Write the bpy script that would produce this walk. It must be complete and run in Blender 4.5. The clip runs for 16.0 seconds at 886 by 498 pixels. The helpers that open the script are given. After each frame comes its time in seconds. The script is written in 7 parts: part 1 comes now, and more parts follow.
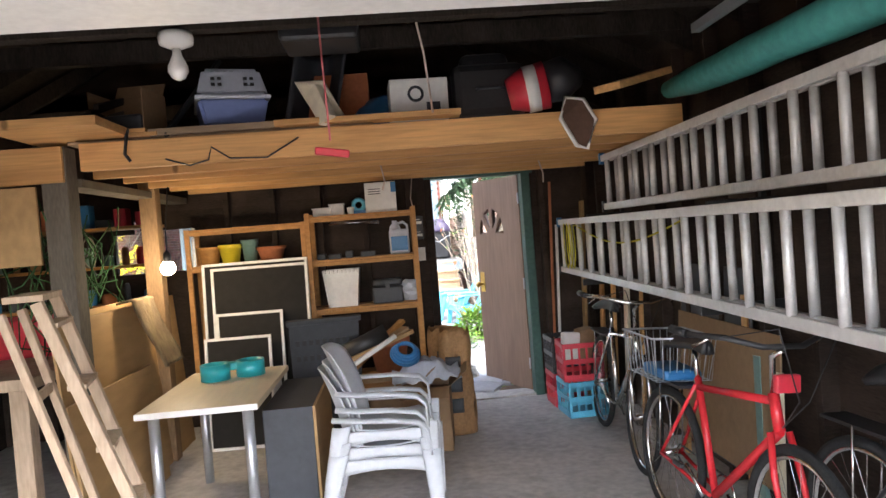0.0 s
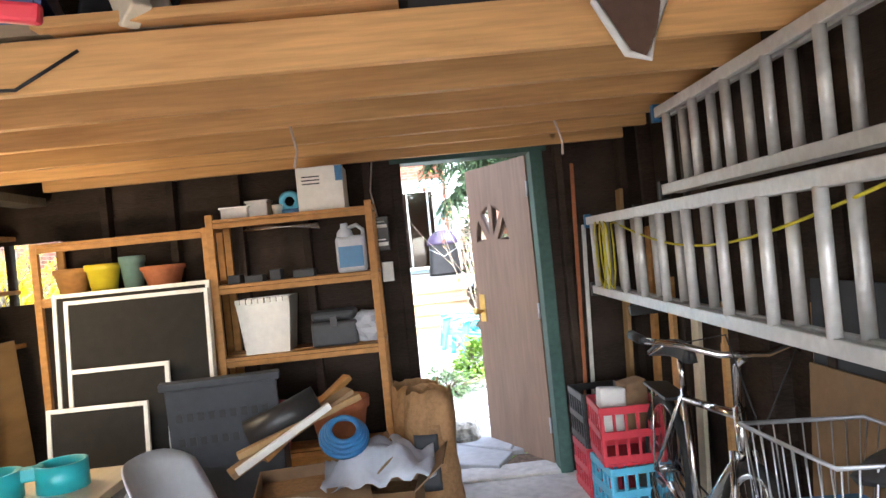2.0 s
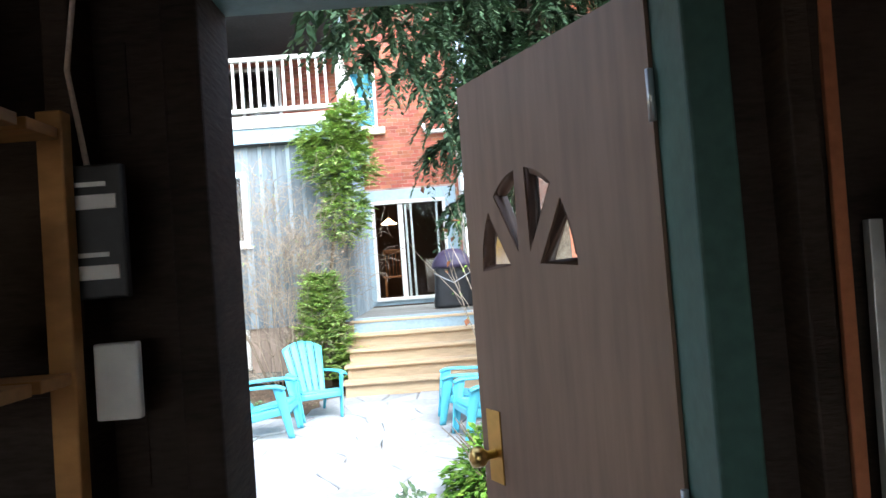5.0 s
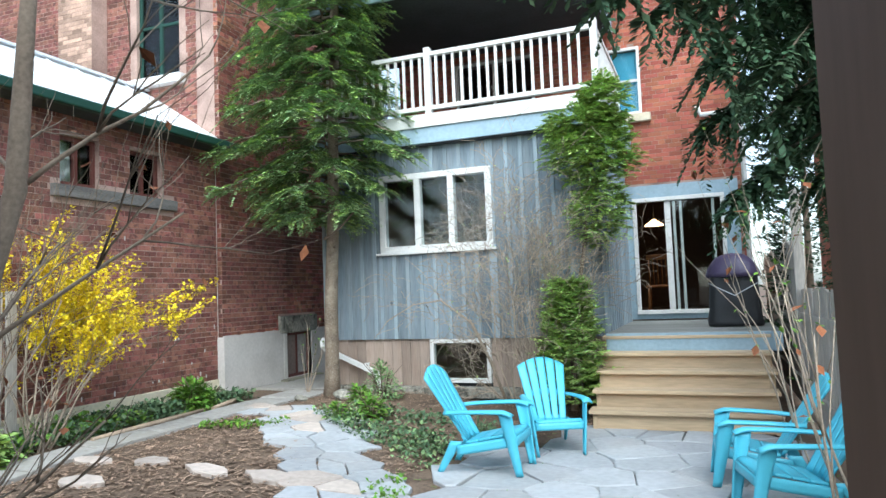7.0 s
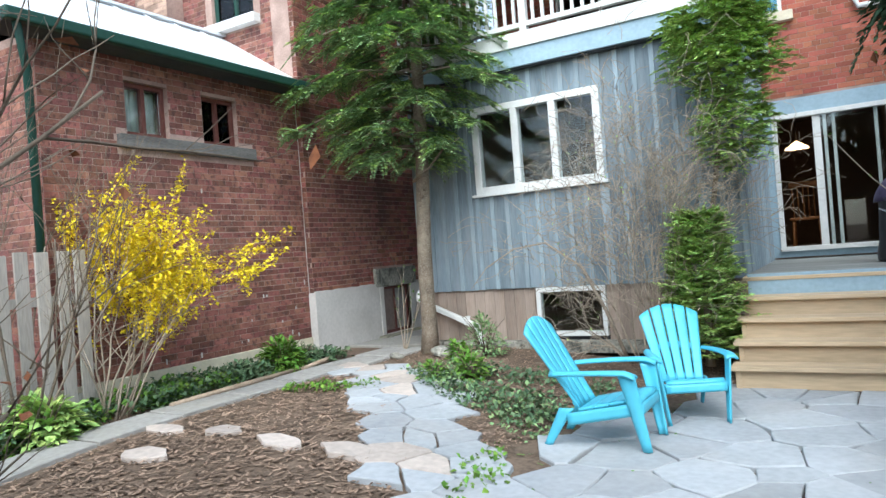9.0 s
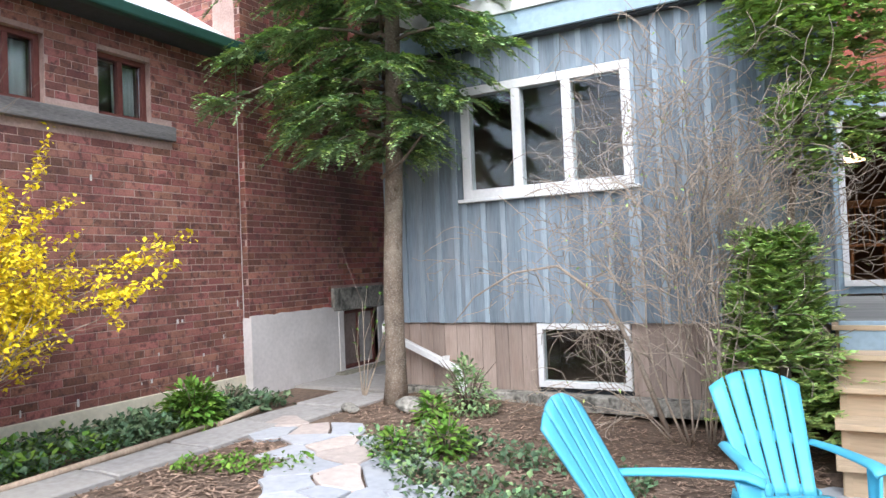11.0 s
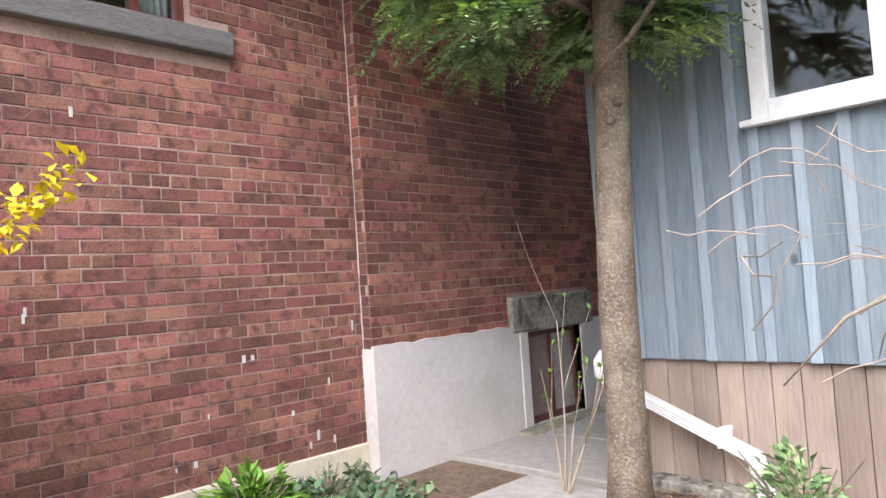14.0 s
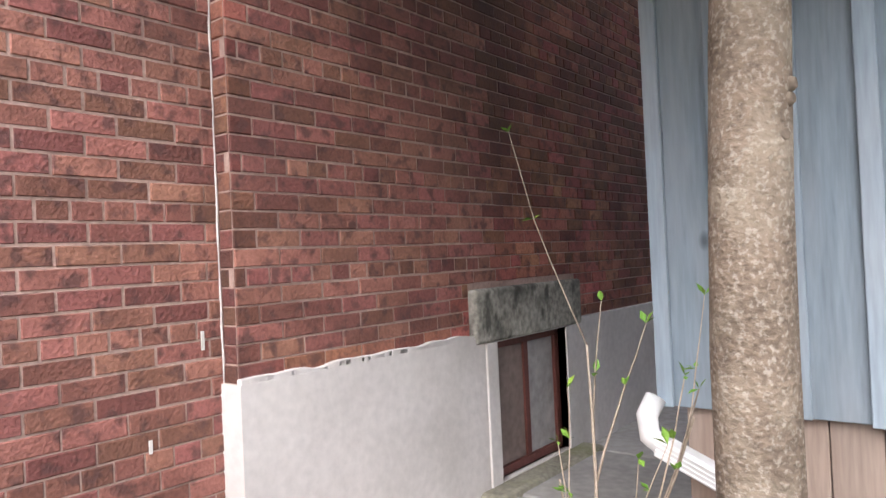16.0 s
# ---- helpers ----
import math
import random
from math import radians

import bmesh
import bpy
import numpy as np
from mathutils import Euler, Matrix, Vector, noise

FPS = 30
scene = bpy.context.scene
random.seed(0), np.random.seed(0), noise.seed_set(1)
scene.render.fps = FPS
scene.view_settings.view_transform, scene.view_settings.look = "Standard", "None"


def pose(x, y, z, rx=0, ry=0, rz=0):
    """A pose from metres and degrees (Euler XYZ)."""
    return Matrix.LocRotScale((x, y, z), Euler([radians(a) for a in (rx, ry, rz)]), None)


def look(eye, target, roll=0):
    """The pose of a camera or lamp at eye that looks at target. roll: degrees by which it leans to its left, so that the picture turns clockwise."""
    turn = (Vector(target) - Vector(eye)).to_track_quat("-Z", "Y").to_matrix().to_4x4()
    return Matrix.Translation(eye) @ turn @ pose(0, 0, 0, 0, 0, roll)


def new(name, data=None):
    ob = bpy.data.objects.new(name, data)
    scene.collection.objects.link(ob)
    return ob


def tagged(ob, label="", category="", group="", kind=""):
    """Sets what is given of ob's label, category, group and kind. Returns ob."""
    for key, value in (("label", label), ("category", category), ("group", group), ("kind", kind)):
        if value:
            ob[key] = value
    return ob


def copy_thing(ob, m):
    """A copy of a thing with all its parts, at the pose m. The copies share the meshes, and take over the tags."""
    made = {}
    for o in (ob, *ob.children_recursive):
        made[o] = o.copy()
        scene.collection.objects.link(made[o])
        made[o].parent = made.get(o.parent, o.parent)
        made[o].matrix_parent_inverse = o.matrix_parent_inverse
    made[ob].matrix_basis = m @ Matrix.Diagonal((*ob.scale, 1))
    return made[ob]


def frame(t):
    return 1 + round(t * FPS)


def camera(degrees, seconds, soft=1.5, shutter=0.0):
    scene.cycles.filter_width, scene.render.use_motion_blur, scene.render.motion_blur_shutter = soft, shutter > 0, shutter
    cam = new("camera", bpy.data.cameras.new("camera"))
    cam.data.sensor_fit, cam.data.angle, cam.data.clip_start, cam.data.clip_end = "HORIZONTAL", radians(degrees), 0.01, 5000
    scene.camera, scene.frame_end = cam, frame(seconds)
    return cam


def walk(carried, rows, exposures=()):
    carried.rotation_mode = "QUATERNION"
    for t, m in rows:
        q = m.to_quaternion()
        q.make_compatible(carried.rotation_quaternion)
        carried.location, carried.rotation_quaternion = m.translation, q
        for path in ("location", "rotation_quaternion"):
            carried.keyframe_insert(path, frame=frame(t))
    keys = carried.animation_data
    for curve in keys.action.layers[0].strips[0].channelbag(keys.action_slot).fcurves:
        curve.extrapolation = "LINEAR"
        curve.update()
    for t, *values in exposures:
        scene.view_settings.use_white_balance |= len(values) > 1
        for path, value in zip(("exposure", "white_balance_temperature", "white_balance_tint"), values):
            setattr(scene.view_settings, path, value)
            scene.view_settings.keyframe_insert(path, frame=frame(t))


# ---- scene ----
cam = camera(65.2, 16.0)
PATH = [
    (0.0, pose(-1.137, -6.280, 1.560, 88.60, 4.50, -4.10)),
    (0.5, pose(-1.046, -5.879, 1.510, 88.60, 4.90, -1.10)),
    (1.0, pose(-0.940, -5.401, 1.520, 90.60, 6.30, 3.90)),
    (1.5, pose(-0.870, -4.919, 1.537, 91.80, 5.30, 1.90)),
    (2.0, pose(-0.729, -4.367, 1.484, 90.00, 5.80, -2.40)),
    (2.5, pose(-0.627, -3.808, 1.468, 89.10, 4.40, -5.10)),
    (3.0, pose(-0.580, -3.276, 1.491, 88.50, 3.30, -8.10)),
    (5.5, look((-0.377, -0.765, 1.512), (-0.541, 1.226, 1.597), -3.4)),
    (6, look((-0.378, -0.403, 1.473), (-0.771, 1.558, 1.522), -2.9)),
    (6.5, look((-0.336, -0.1, 1.476), (-0.9, 1.815, 1.592), -4.7)),
    (7, look((-0.392, 0.121, 1.498), (-1.109, 1.983, 1.627), -2.2)),
    (7.5, look((-0.46, 0.293, 1.475), (-1.363, 2.076, 1.551), -3.8)),
    (8, look((-0.52, 0.515, 1.45), (-1.577, 2.213, 1.45), -5.2)),
    (8.5, look((-0.583, 0.826, 1.38), (-1.717, 2.472, 1.438), -5.1)),
    (9, look((-0.695, 1.117, 1.389), (-1.708, 2.841, 1.403), -4.5)),
    (9.2, look((-0.777, 1.277, 1.373), (-1.739, 3.031, 1.399), -1.9)),
    (11.3, look((-1.832, 3.197, 1.462), (-2.807, 4.942, 1.521), -2.6)),
    (11.5, look((-1.96, 3.404, 1.447), (-2.978, 5.124, 1.532), -2.7)),
    (12, look((-2.23, 3.886, 1.422), (-3.4, 5.506, 1.501), -2.7)),
    (12.5, look((-2.535, 4.286, 1.462), (-3.835, 5.804, 1.552), -2.8)),
    (13, look((-2.836, 4.657, 1.44), (-4.187, 6.13, 1.495), -3.7)),
    (13.5, look((-3.151, 5.059, 1.39), (-4.568, 6.469, 1.456), -4.2)),
    (14, look((-3.462, 5.405, 1.391), (-4.865, 6.827, 1.487), -3.8)),
    (14.5, look((-3.801, 5.732, 1.429), (-5.202, 7.156, 1.527), -4.0)),
    (15, look((-4.121, 6.125, 1.419), (-5.485, 7.584, 1.512), -4.4)),
    (15.5, look((-4.45, 6.431, 1.415), (-5.848, 7.861, 1.482), -3.9)),
    (16, look((-4.795, 6.75, 1.413), (-6.048, 8.309, 1.435), -2.6)),
]
EXPOSURES = [(0.0, 3.4, 6450, 14), (0.5, 3.7, 6500, 12), (1.0, 4.0, 6300, 12), (3.0, 3.95, 6250, 12), (4.4, 3.0, 6100, 8), (5.4, 1.85, 5850, 4), (6.0, 1.45, 5750, 1), (6.5, 1.3, 5750, 1), (7.2, 1.15, 5750, 1),
             (9.2, 1.15, 5800, 3), (11.3, 1.37, 5980, 14), (13.5, 1.66, 6200, 16), (16.0, 1.85, 6340, 16)]
walk(cam, PATH, EXPOSURES)

# ---- world and sun: an overcast spring day ----
world = bpy.data.worlds.new("overcast")
scene.world = world
world.use_nodes = True
wn = world.node_tree.nodes
sky = wn.new("ShaderNodeTexSky")
sky.sky_type, sky.sun_disc = "NISHITA", False
sky.sun_elevation, sky.sun_rotation = radians(47), radians(156)
sky.dust_density, sky.air_density = 1.5, 1.0
soft_sky = wn.new("ShaderNodeHueSaturation")
soft_sky.inputs["Saturation"].default_value = 0.55
world.node_tree.links.new(sky.outputs[0], soft_sky.inputs["Color"])
world.node_tree.links.new(soft_sky.outputs[0], wn["Background"].inputs[0])
wn["Background"].inputs[1].default_value = 0.15
sun_data = bpy.data.lights.new("sun", "SUN")
sun_data.energy, sun_data.angle, sun_data.color = 1.9, radians(60), (1.0, 0.985, 0.97)
sun = new("sun", sun_data)
sun.matrix_world = look((5, -11, 13), (0, 0, 0))

# ---- materials ----
MATS = {}


def blend(n, l, src, lo, hi, amount, base, color):
    """Mix base towards a colour where src goes from lo to hi."""
    r = n.new("ShaderNodeMapRange")
    r.inputs[1].default_value, r.inputs[2].default_value, r.inputs[4].default_value = lo, hi, amount
    l.new(src, r.inputs[0])
    mx = n.new("ShaderNodeMix")
    mx.data_type = "RGBA"
    l.new(r.outputs[0], mx.inputs[0])
    l.new(base, mx.inputs[6])
    mx.inputs[7].default_value = (*color, 1)
    return mx.outputs[2]


def mat(name, color, rough=0.7, var=0.25, scale=8.0, bump=0.15, metal=0.0, stretch=(1, 1, 1), island=0.0, obj=0.0, dirt=0.0, dirt_color=(0.03, 0.025, 0.02), dirt_scale=1.5, hue=0.0, spot=0.0, spot_scale=16.0, spot_color=(0.05, 0.03, 0.03), spot_stretch=(1, 1, 1), knots=0.0, dirt_stretch=(1, 1, 1)):
    m = bpy.data.materials.new(name)
    m.use_nodes = True
    n, l = m.node_tree.nodes, m.node_tree.links
    b = n["Principled BSDF"]
    tc = n.new("ShaderNodeTexCoord")
    mp = n.new("ShaderNodeMapping")
    mp.inputs["Scale"].default_value = stretch
    geo = n.new("ShaderNodeNewGeometry")
    l.new(geo.outputs["Position"], mp.inputs["Vector"])
    fine = n.new("ShaderNodeTexNoise")
    fine.inputs["Scale"].default_value, fine.inputs["Detail"].default_value = scale * 6, 5
    big = n.new("ShaderNodeTexNoise")
    big.inputs["Scale"].default_value, big.inputs["Detail"].default_value = scale * 0.5, 4
    for t in (fine, big):
        l.new(mp.outputs[0], t.inputs["Vector"])
    add = n.new("ShaderNodeMath")
    add.operation = "ADD"
    l.new(fine.outputs[0], add.inputs[0])
    l.new(big.outputs[0], add.inputs[1])
    rng = n.new("ShaderNodeMapRange")
    rng.inputs[1].default_value, rng.inputs[2].default_value = 0.7, 1.3
    rng.inputs[3].default_value, rng.inputs[4].default_value = 1 - var, 1 + var
    l.new(add.outputs[0], rng.inputs[0])
    val = rng.outputs[0]
    hs = n.new("ShaderNodeHueSaturation")
    hs.inputs["Color"].default_value = (*color, 1)
    if island or obj:
        src = geo.outputs["Random Per Island"] if island else n.new("ShaderNodeObjectInfo").outputs["Random"]
        amount = island or obj
        r2 = n.new("ShaderNodeMapRange")
        r2.inputs[3].default_value, r2.inputs[4].default_value = 1 - amount, 1 + amount
        l.new(src, r2.inputs[0])
        mul = n.new("ShaderNodeMath")
        mul.operation = "MULTIPLY"
        l.new(val, mul.inputs[0])
        l.new(r2.outputs[0], mul.inputs[1])
        val = mul.outputs[0]
        if hue:
            w = n.new("ShaderNodeTexWhiteNoise")
            w.noise_dimensions = "1D"
            l.new(src, w.inputs["W"])
            r3 = n.new("ShaderNodeMapRange")
            r3.inputs[3].default_value, r3.inputs[4].default_value = 0.5 - hue, 0.5 + hue
            l.new(w.outputs["Value"], r3.inputs[0])
            l.new(r3.outputs[0], hs.inputs["Hue"])
    l.new(val, hs.inputs["Value"])
    out = hs.outputs[0]
    if dirt:
        dn = n.new("ShaderNodeTexNoise")
        dn.inputs["Scale"].default_value, dn.inputs["Detail"].default_value = dirt_scale, 6
        dm = n.new("ShaderNodeMapping")
        dm.inputs["Scale"].default_value = dirt_stretch
        l.new(geo.outputs["Position"], dm.inputs["Vector"])
        l.new(dm.outputs[0], dn.inputs["Vector"])
        dr = n.new("ShaderNodeMapRange")
        dr.inputs[1].default_value, dr.inputs[2].default_value, dr.inputs[4].default_value = 0.48, 0.72, dirt
        l.new(dn.outputs[0], dr.inputs[0])
        mx = n.new("ShaderNodeMix")
        mx.data_type = "RGBA"
        l.new(dr.outputs[0], mx.inputs[0])
        l.new(out, mx.inputs[6])
        mx.inputs[7].default_value = (*dirt_color, 1)
        out = mx.outputs[2]
    if spot:
        sm = n.new("ShaderNodeMapping")
        sm.inputs["Scale"].default_value = spot_stretch
        l.new(geo.outputs["Position"], sm.inputs["Vector"])
        sn = n.new("ShaderNodeTexNoise")
        sn.inputs["Scale"].default_value, sn.inputs["Detail"].default_value = spot_scale, 3
        l.new(sm.outputs[0], sn.inputs["Vector"])
        out = blend(n, l, sn.outputs[0], 0.52, 0.66, spot, out, spot_color)
    if knots:
        sx = n.new("ShaderNodeVectorMath")
        sx.operation = "MULTIPLY"
        sx.inputs[1].default_value = (3.2, 1.5, 1.9)
        l.new(geo.outputs["Position"], sx.inputs[0])
        vo = n.new("ShaderNodeTexVoronoi")
        vo.inputs["Scale"].default_value = 1.0
        l.new(sx.outputs[0], vo.inputs["Vector"])
        out = blend(n, l, vo.outputs["Distance"], 0.075, 0.035, knots, out, [0.25 * c for c in color])
    l.new(out, b.inputs["Base Color"])
    b.inputs["Roughness"].default_value, b.inputs["Metallic"].default_value = rough, metal
    b.inputs["Specular IOR Level"].default_value = 0.5 if rough < 0.5 else 0.25
    if bump:
        bp = n.new("ShaderNodeBump")
        bp.inputs["Strength"].default_value, bp.inputs["Distance"].default_value = bump, 0.01
        l.new(add.outputs[0], bp.inputs["Height"])
        l.new(bp.outputs[0], b.inputs["Normal"])
    MATS[name] = m
    return m


def glow(name, color, strength):
    m = mat(name, color, 0.4, 0, 1, 0)
    b = m.node_tree.nodes["Principled BSDF"]
    b.inputs["Emission Color"].default_value, b.inputs["Emission Strength"].default_value = (*color, 1), strength
    return m


def glass(name, tint=(0.9, 0.95, 0.95), rough=0.02):
    m = bpy.data.materials.new(name)
    m.use_nodes = True
    n, l = m.node_tree.nodes, m.node_tree.links
    n.remove(n["Principled BSDF"])
    tr, gl, mx, fr = n.new("ShaderNodeBsdfTransparent"), n.new("ShaderNodeBsdfGlossy"), n.new("ShaderNodeMixShader"), n.new("ShaderNodeFresnel")
    tr.inputs[0].default_value = (*tint, 1)
    gl.inputs["Roughness"].default_value = rough
    fr.inputs[0].default_value = 1.5
    l.new(fr.outputs[0], mx.inputs[0])
    l.new(tr.outputs[0], mx.inputs[1])
    l.new(gl.outputs[0], mx.inputs[2])
    l.new(mx.outputs[0], n["Material Output"].inputs[0])
    return m


M_CONC = mat("concrete_floor", (0.50, 0.475, 0.44), 0.7, 0.22, 3, 0.2, dirt=0.45, dirt_color=(0.20, 0.185, 0.165), spot=0.25, spot_scale=7, spot_color=(0.2, 0.18, 0.16))
M_DARK = mat("dark_creosoted_boards", (0.032, 0.021, 0.016), 0.8, 0.5, 4, 0.4, stretch=(1, 1, 5), obj=0.3, dirt=0.6, dirt_color=(0.075, 0.05, 0.036), dirt_scale=3)
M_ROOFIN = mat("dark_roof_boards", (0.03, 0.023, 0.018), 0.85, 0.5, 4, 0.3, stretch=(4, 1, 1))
M_PINE = mat("pine_joist", (0.62, 0.35, 0.14), 0.6, 0.2, 2.5, 0.12, stretch=(0.25, 3, 5), obj=0.12, dirt=0.3, dirt_color=(0.30, 0.13, 0.045), dirt_scale=5, dirt_stretch=(0.4, 3, 3), knots=0.8)
M_SHELF = mat("amber_shelf_wood", (0.42, 0.21, 0.07), 0.55, 0.25, 3, 0.1, stretch=(1, 2, 2))
M_PLY = mat("plywood", (0.37, 0.235, 0.11), 0.65, 0.2, 1.2, 0.1, stretch=(3, 0.4, 2), dirt=0.25, dirt_color=(0.20, 0.11, 0.05))
M_OLDWOOD = mat("old_ladder_wood", (0.42, 0.32, 0.23), 0.7, 0.25, 3, 0.2, stretch=(3, 3, 0.5), dirt=0.35, dirt_color=(0.22, 0.14, 0.09), dirt_scale=6)
M_BROWNPOST = mat("brown_post", (0.21, 0.135, 0.075), 0.75, 0.3, 5, 0.2, stretch=(3, 3, 0.6))
# pale tan lowered, the shade between the joists is in the colour
M_LOFTB = mat("shaded_loft_board", (0.30, 0.22, 0.145), 0.75, 0.2, 3, 0.1, stretch=(0.4, 3, 3), obj=0.18, knots=0.5)
M_POST = mat("grey_post", (0.115, 0.10, 0.08), 0.8, 0.3, 5, 0.2, stretch=(3, 3, 0.6))
M_ALU = mat("aluminium", (0.62, 0.61, 0.60), 0.42, 0.14, 6, 0.05, metal=0.35, spot=0.2, spot_scale=9, spot_color=(0.35, 0.34, 0.33))
M_WHITEP = mat("white_paint", (0.74, 0.73, 0.70), 0.5, 0.08, 5, 0.08, dirt=0.15, dirt_color=(0.45, 0.42, 0.38))
M_GREENP = mat("green_frame_paint", (0.055, 0.115, 0.10), 0.5, 0.2, 5, 0.1)
M_DOOR = mat("door_veneer", (0.22, 0.145, 0.105), 0.5, 0.18, 2, 0.06, stretch=(3, 3, 0.3), dirt=0.2, dirt_color=(0.16, 0.08, 0.05), dirt_scale=2)
M_DOORDK = mat("door_moulding", (0.12, 0.07, 0.05), 0.5, 0.2, 5, 0.05)
M_BRASS = mat("brass", (0.6, 0.42, 0.15), 0.3, 0.1, 6, 0.02, metal=1)
M_BLACK = mat("black_plastic", (0.02, 0.02, 0.022), 0.45, 0.25, 8, 0.05)
M_RUBBER = mat("rubber", (0.025, 0.025, 0.025), 0.8, 0.3, 20, 0.1)
M_GREYPL = mat("white_monobloc_plastic", (0.50, 0.52, 0.55), 0.45, 0.06, 6, 0.02)
M_DKGREY = mat("dark_grey_laminate", (0.05, 0.054, 0.062), 0.5, 0.12, 4, 0.03)
M_DESK = mat("birch_desk_top", (0.62, 0.52, 0.37), 0.4, 0.08, 2, 0.03, stretch=(3, 0.4, 1))
M_STEEL = mat("grey_steel", (0.45, 0.47, 0.50), 0.35, 0.08, 5, 0.02, metal=0.7)
M_CHROME = mat("chrome", (0.75, 0.75, 0.75), 0.15, 0.05, 5, 0, metal=1)
M_TURQ = mat("turquoise_plastic", (0.02, 0.33, 0.36), 0.4, 0.08, 6, 0.02)
M_REDM = mat("red_enamel", (0.62, 0.03, 0.04), 0.25, 0.08, 6, 0.02)
M_REDPL = mat("red_plastic", (0.55, 0.03, 0.05), 0.45, 0.1, 6, 0.03)
M_BLUEPL = mat("blue_plastic", (0.03, 0.16, 0.36), 0.45, 0.1, 6, 0.03)
M_LBLUE = mat("light_blue_plastic", (0.10, 0.42, 0.60), 0.45, 0.1, 6, 0.03)
M_CARRIER = mat("slate_blue_plastic", (0.13, 0.18, 0.38), 0.5, 0.06, 6, 0.02)
M_CARRTOP = mat("pale_grey_plastic", (0.46, 0.49, 0.56), 0.5, 0.06, 6, 0.02)
M_CARD = mat("cardboard", (0.27, 0.175, 0.10), 0.85, 0.12, 4, 0.08, dirt=0.15, dirt_color=(0.2, 0.12, 0.07))
M_KRAFT = mat("kraft_paper", (0.30, 0.17, 0.08), 0.8, 0.25, 7, 0.6)
M_YELLOW = mat("yellow_glaze", (0.62, 0.50, 0.03), 0.4, 0.1, 6, 0.03)
M_TERRA = mat("terracotta", (0.42, 0.15, 0.07), 0.8, 0.15, 8, 0.1)
M_GLAZE = mat("sage_glaze", (0.14, 0.24, 0.22), 0.35, 0.15, 6, 0.03)
M_TEALCL = mat("teal_tarp", (0.06, 0.28, 0.26), 0.6, 0.2, 4, 0.3)
M_SCREEN = mat("insect_screen", (0.022, 0.020, 0.018), 0.9, 0.15, 3, 0.05)
M_BULB = mat("opal_bulb", (0.82, 0.80, 0.76), 0.2, 0.02, 5, 0)
M_LIT = glow("lit_bulb", (1.0, 0.80, 0.50), 26)
M_BLANKET = mat("striped_blanket", (0.15, 0.11, 0.07), 0.95, 0.4, 9, 0.6, stretch=(1, 8, 1), dirt=0.7, dirt_color=(0.24, 0.19, 0.10), dirt_scale=9)
M_ROPE = mat("pale_cord", (0.55, 0.45, 0.38), 0.9, 0.2, 20, 0.2)
M_REDROPE = mat("pink_cord", (0.60, 0.16, 0.17), 0.9, 0.2, 20, 0.2)
M_YROPE = mat("yellow_rope", (0.55, 0.48, 0.05), 0.9, 0.2, 20, 0.2)
M_GREENNET = mat("green_netting", (0.05, 0.12, 0.05), 0.9, 0.4, 10, 0.3, island=0.5)
M_BRICK = mat("red_brick", (0.262, 0.112, 0.085), 0.9, 0.3, 12, 0.7, island=0.38, hue=0.014, dirt=0.45, dirt_color=(0.085, 0.05, 0.045), dirt_scale=0.9, spot=0.75, spot_scale=17, spot_color=(0.085, 0.045, 0.042))
M_BRICKO = mat("red_brick_single", (0.262, 0.112, 0.085), 0.9, 0.3, 12, 0.7, obj=0.38, hue=0.014, dirt=0.45, dirt_color=(0.085, 0.05, 0.045), dirt_scale=0.9, spot=0.75, spot_scale=17, spot_color=(0.085, 0.045, 0.042))
# upright dark streaks: soot, with the wall's shade painted in as well
M_BRICKS = mat("sooty_shaded_red_brick", (0.31, 0.12, 0.08), 0.9, 0.3, 12, 0.7, island=0.45, hue=0.02, dirt=0.9, dirt_color=(0.05, 0.032, 0.03), dirt_scale=0.8, dirt_stretch=(1, 1, 0.35), spot=0.6, spot_scale=17, spot_color=(0.085, 0.045, 0.042))
M_BRICKB = mat("orange_red_brick", (0.38, 0.125, 0.08), 0.9, 0.18, 7, 0.4, island=0.3, hue=0.012, dirt=0.25, dirt_color=(0.14, 0.05, 0.04), dirt_scale=0.8)
M_MORTAR = mat("grey_pink_mortar", (0.41, 0.285, 0.235), 0.95, 0.25, 9, 0.5, dirt=0.75, dirt_color=(0.15, 0.09, 0.078), dirt_scale=1.6)
M_CHIM = mat("buff_chimney_brick", (0.40, 0.27, 0.20), 0.9, 0.3, 9, 0.5, island=0.4, dirt=0.5, dirt_color=(0.14, 0.10, 0.08))
M_SHUT = mat("brown_board_panel", (0.22, 0.165, 0.14), 0.8, 0.25, 4, 0.2)
# grey of a dusty pane with its reflection put into the colour
M_PANEREFL = mat("dusty_pane_reflection", (0.36, 0.34, 0.32), 0.8, 0.3, 3, 0.1)
M_STUCCO = mat("cream_parging", (0.70, 0.62, 0.47), 0.9, 0.12, 4, 0.35, dirt=0.5, dirt_color=(0.42, 0.37, 0.22), dirt_scale=1.6)
M_STUCCO2 = mat("white_grey_parging", (0.62, 0.58, 0.54), 0.9, 0.10, 4, 0.3, dirt=0.45, dirt_color=(0.36, 0.33, 0.28), dirt_scale=1.6)
M_LIME = mat("weathered_stone", (0.33, 0.31, 0.26), 0.95, 0.5, 6, 1.0, dirt=0.6, dirt_color=(0.06, 0.06, 0.05), dirt_scale=5, spot=0.8, spot_scale=12, spot_color=(0.05, 0.05, 0.04), spot_stretch=(1, 1, 0.5))
M_MOSS = mat("mossy_stone", (0.27, 0.25, 0.19), 0.95, 0.3, 6, 0.9, dirt=0.85, dirt_color=(0.12, 0.14, 0.03), dirt_scale=3)
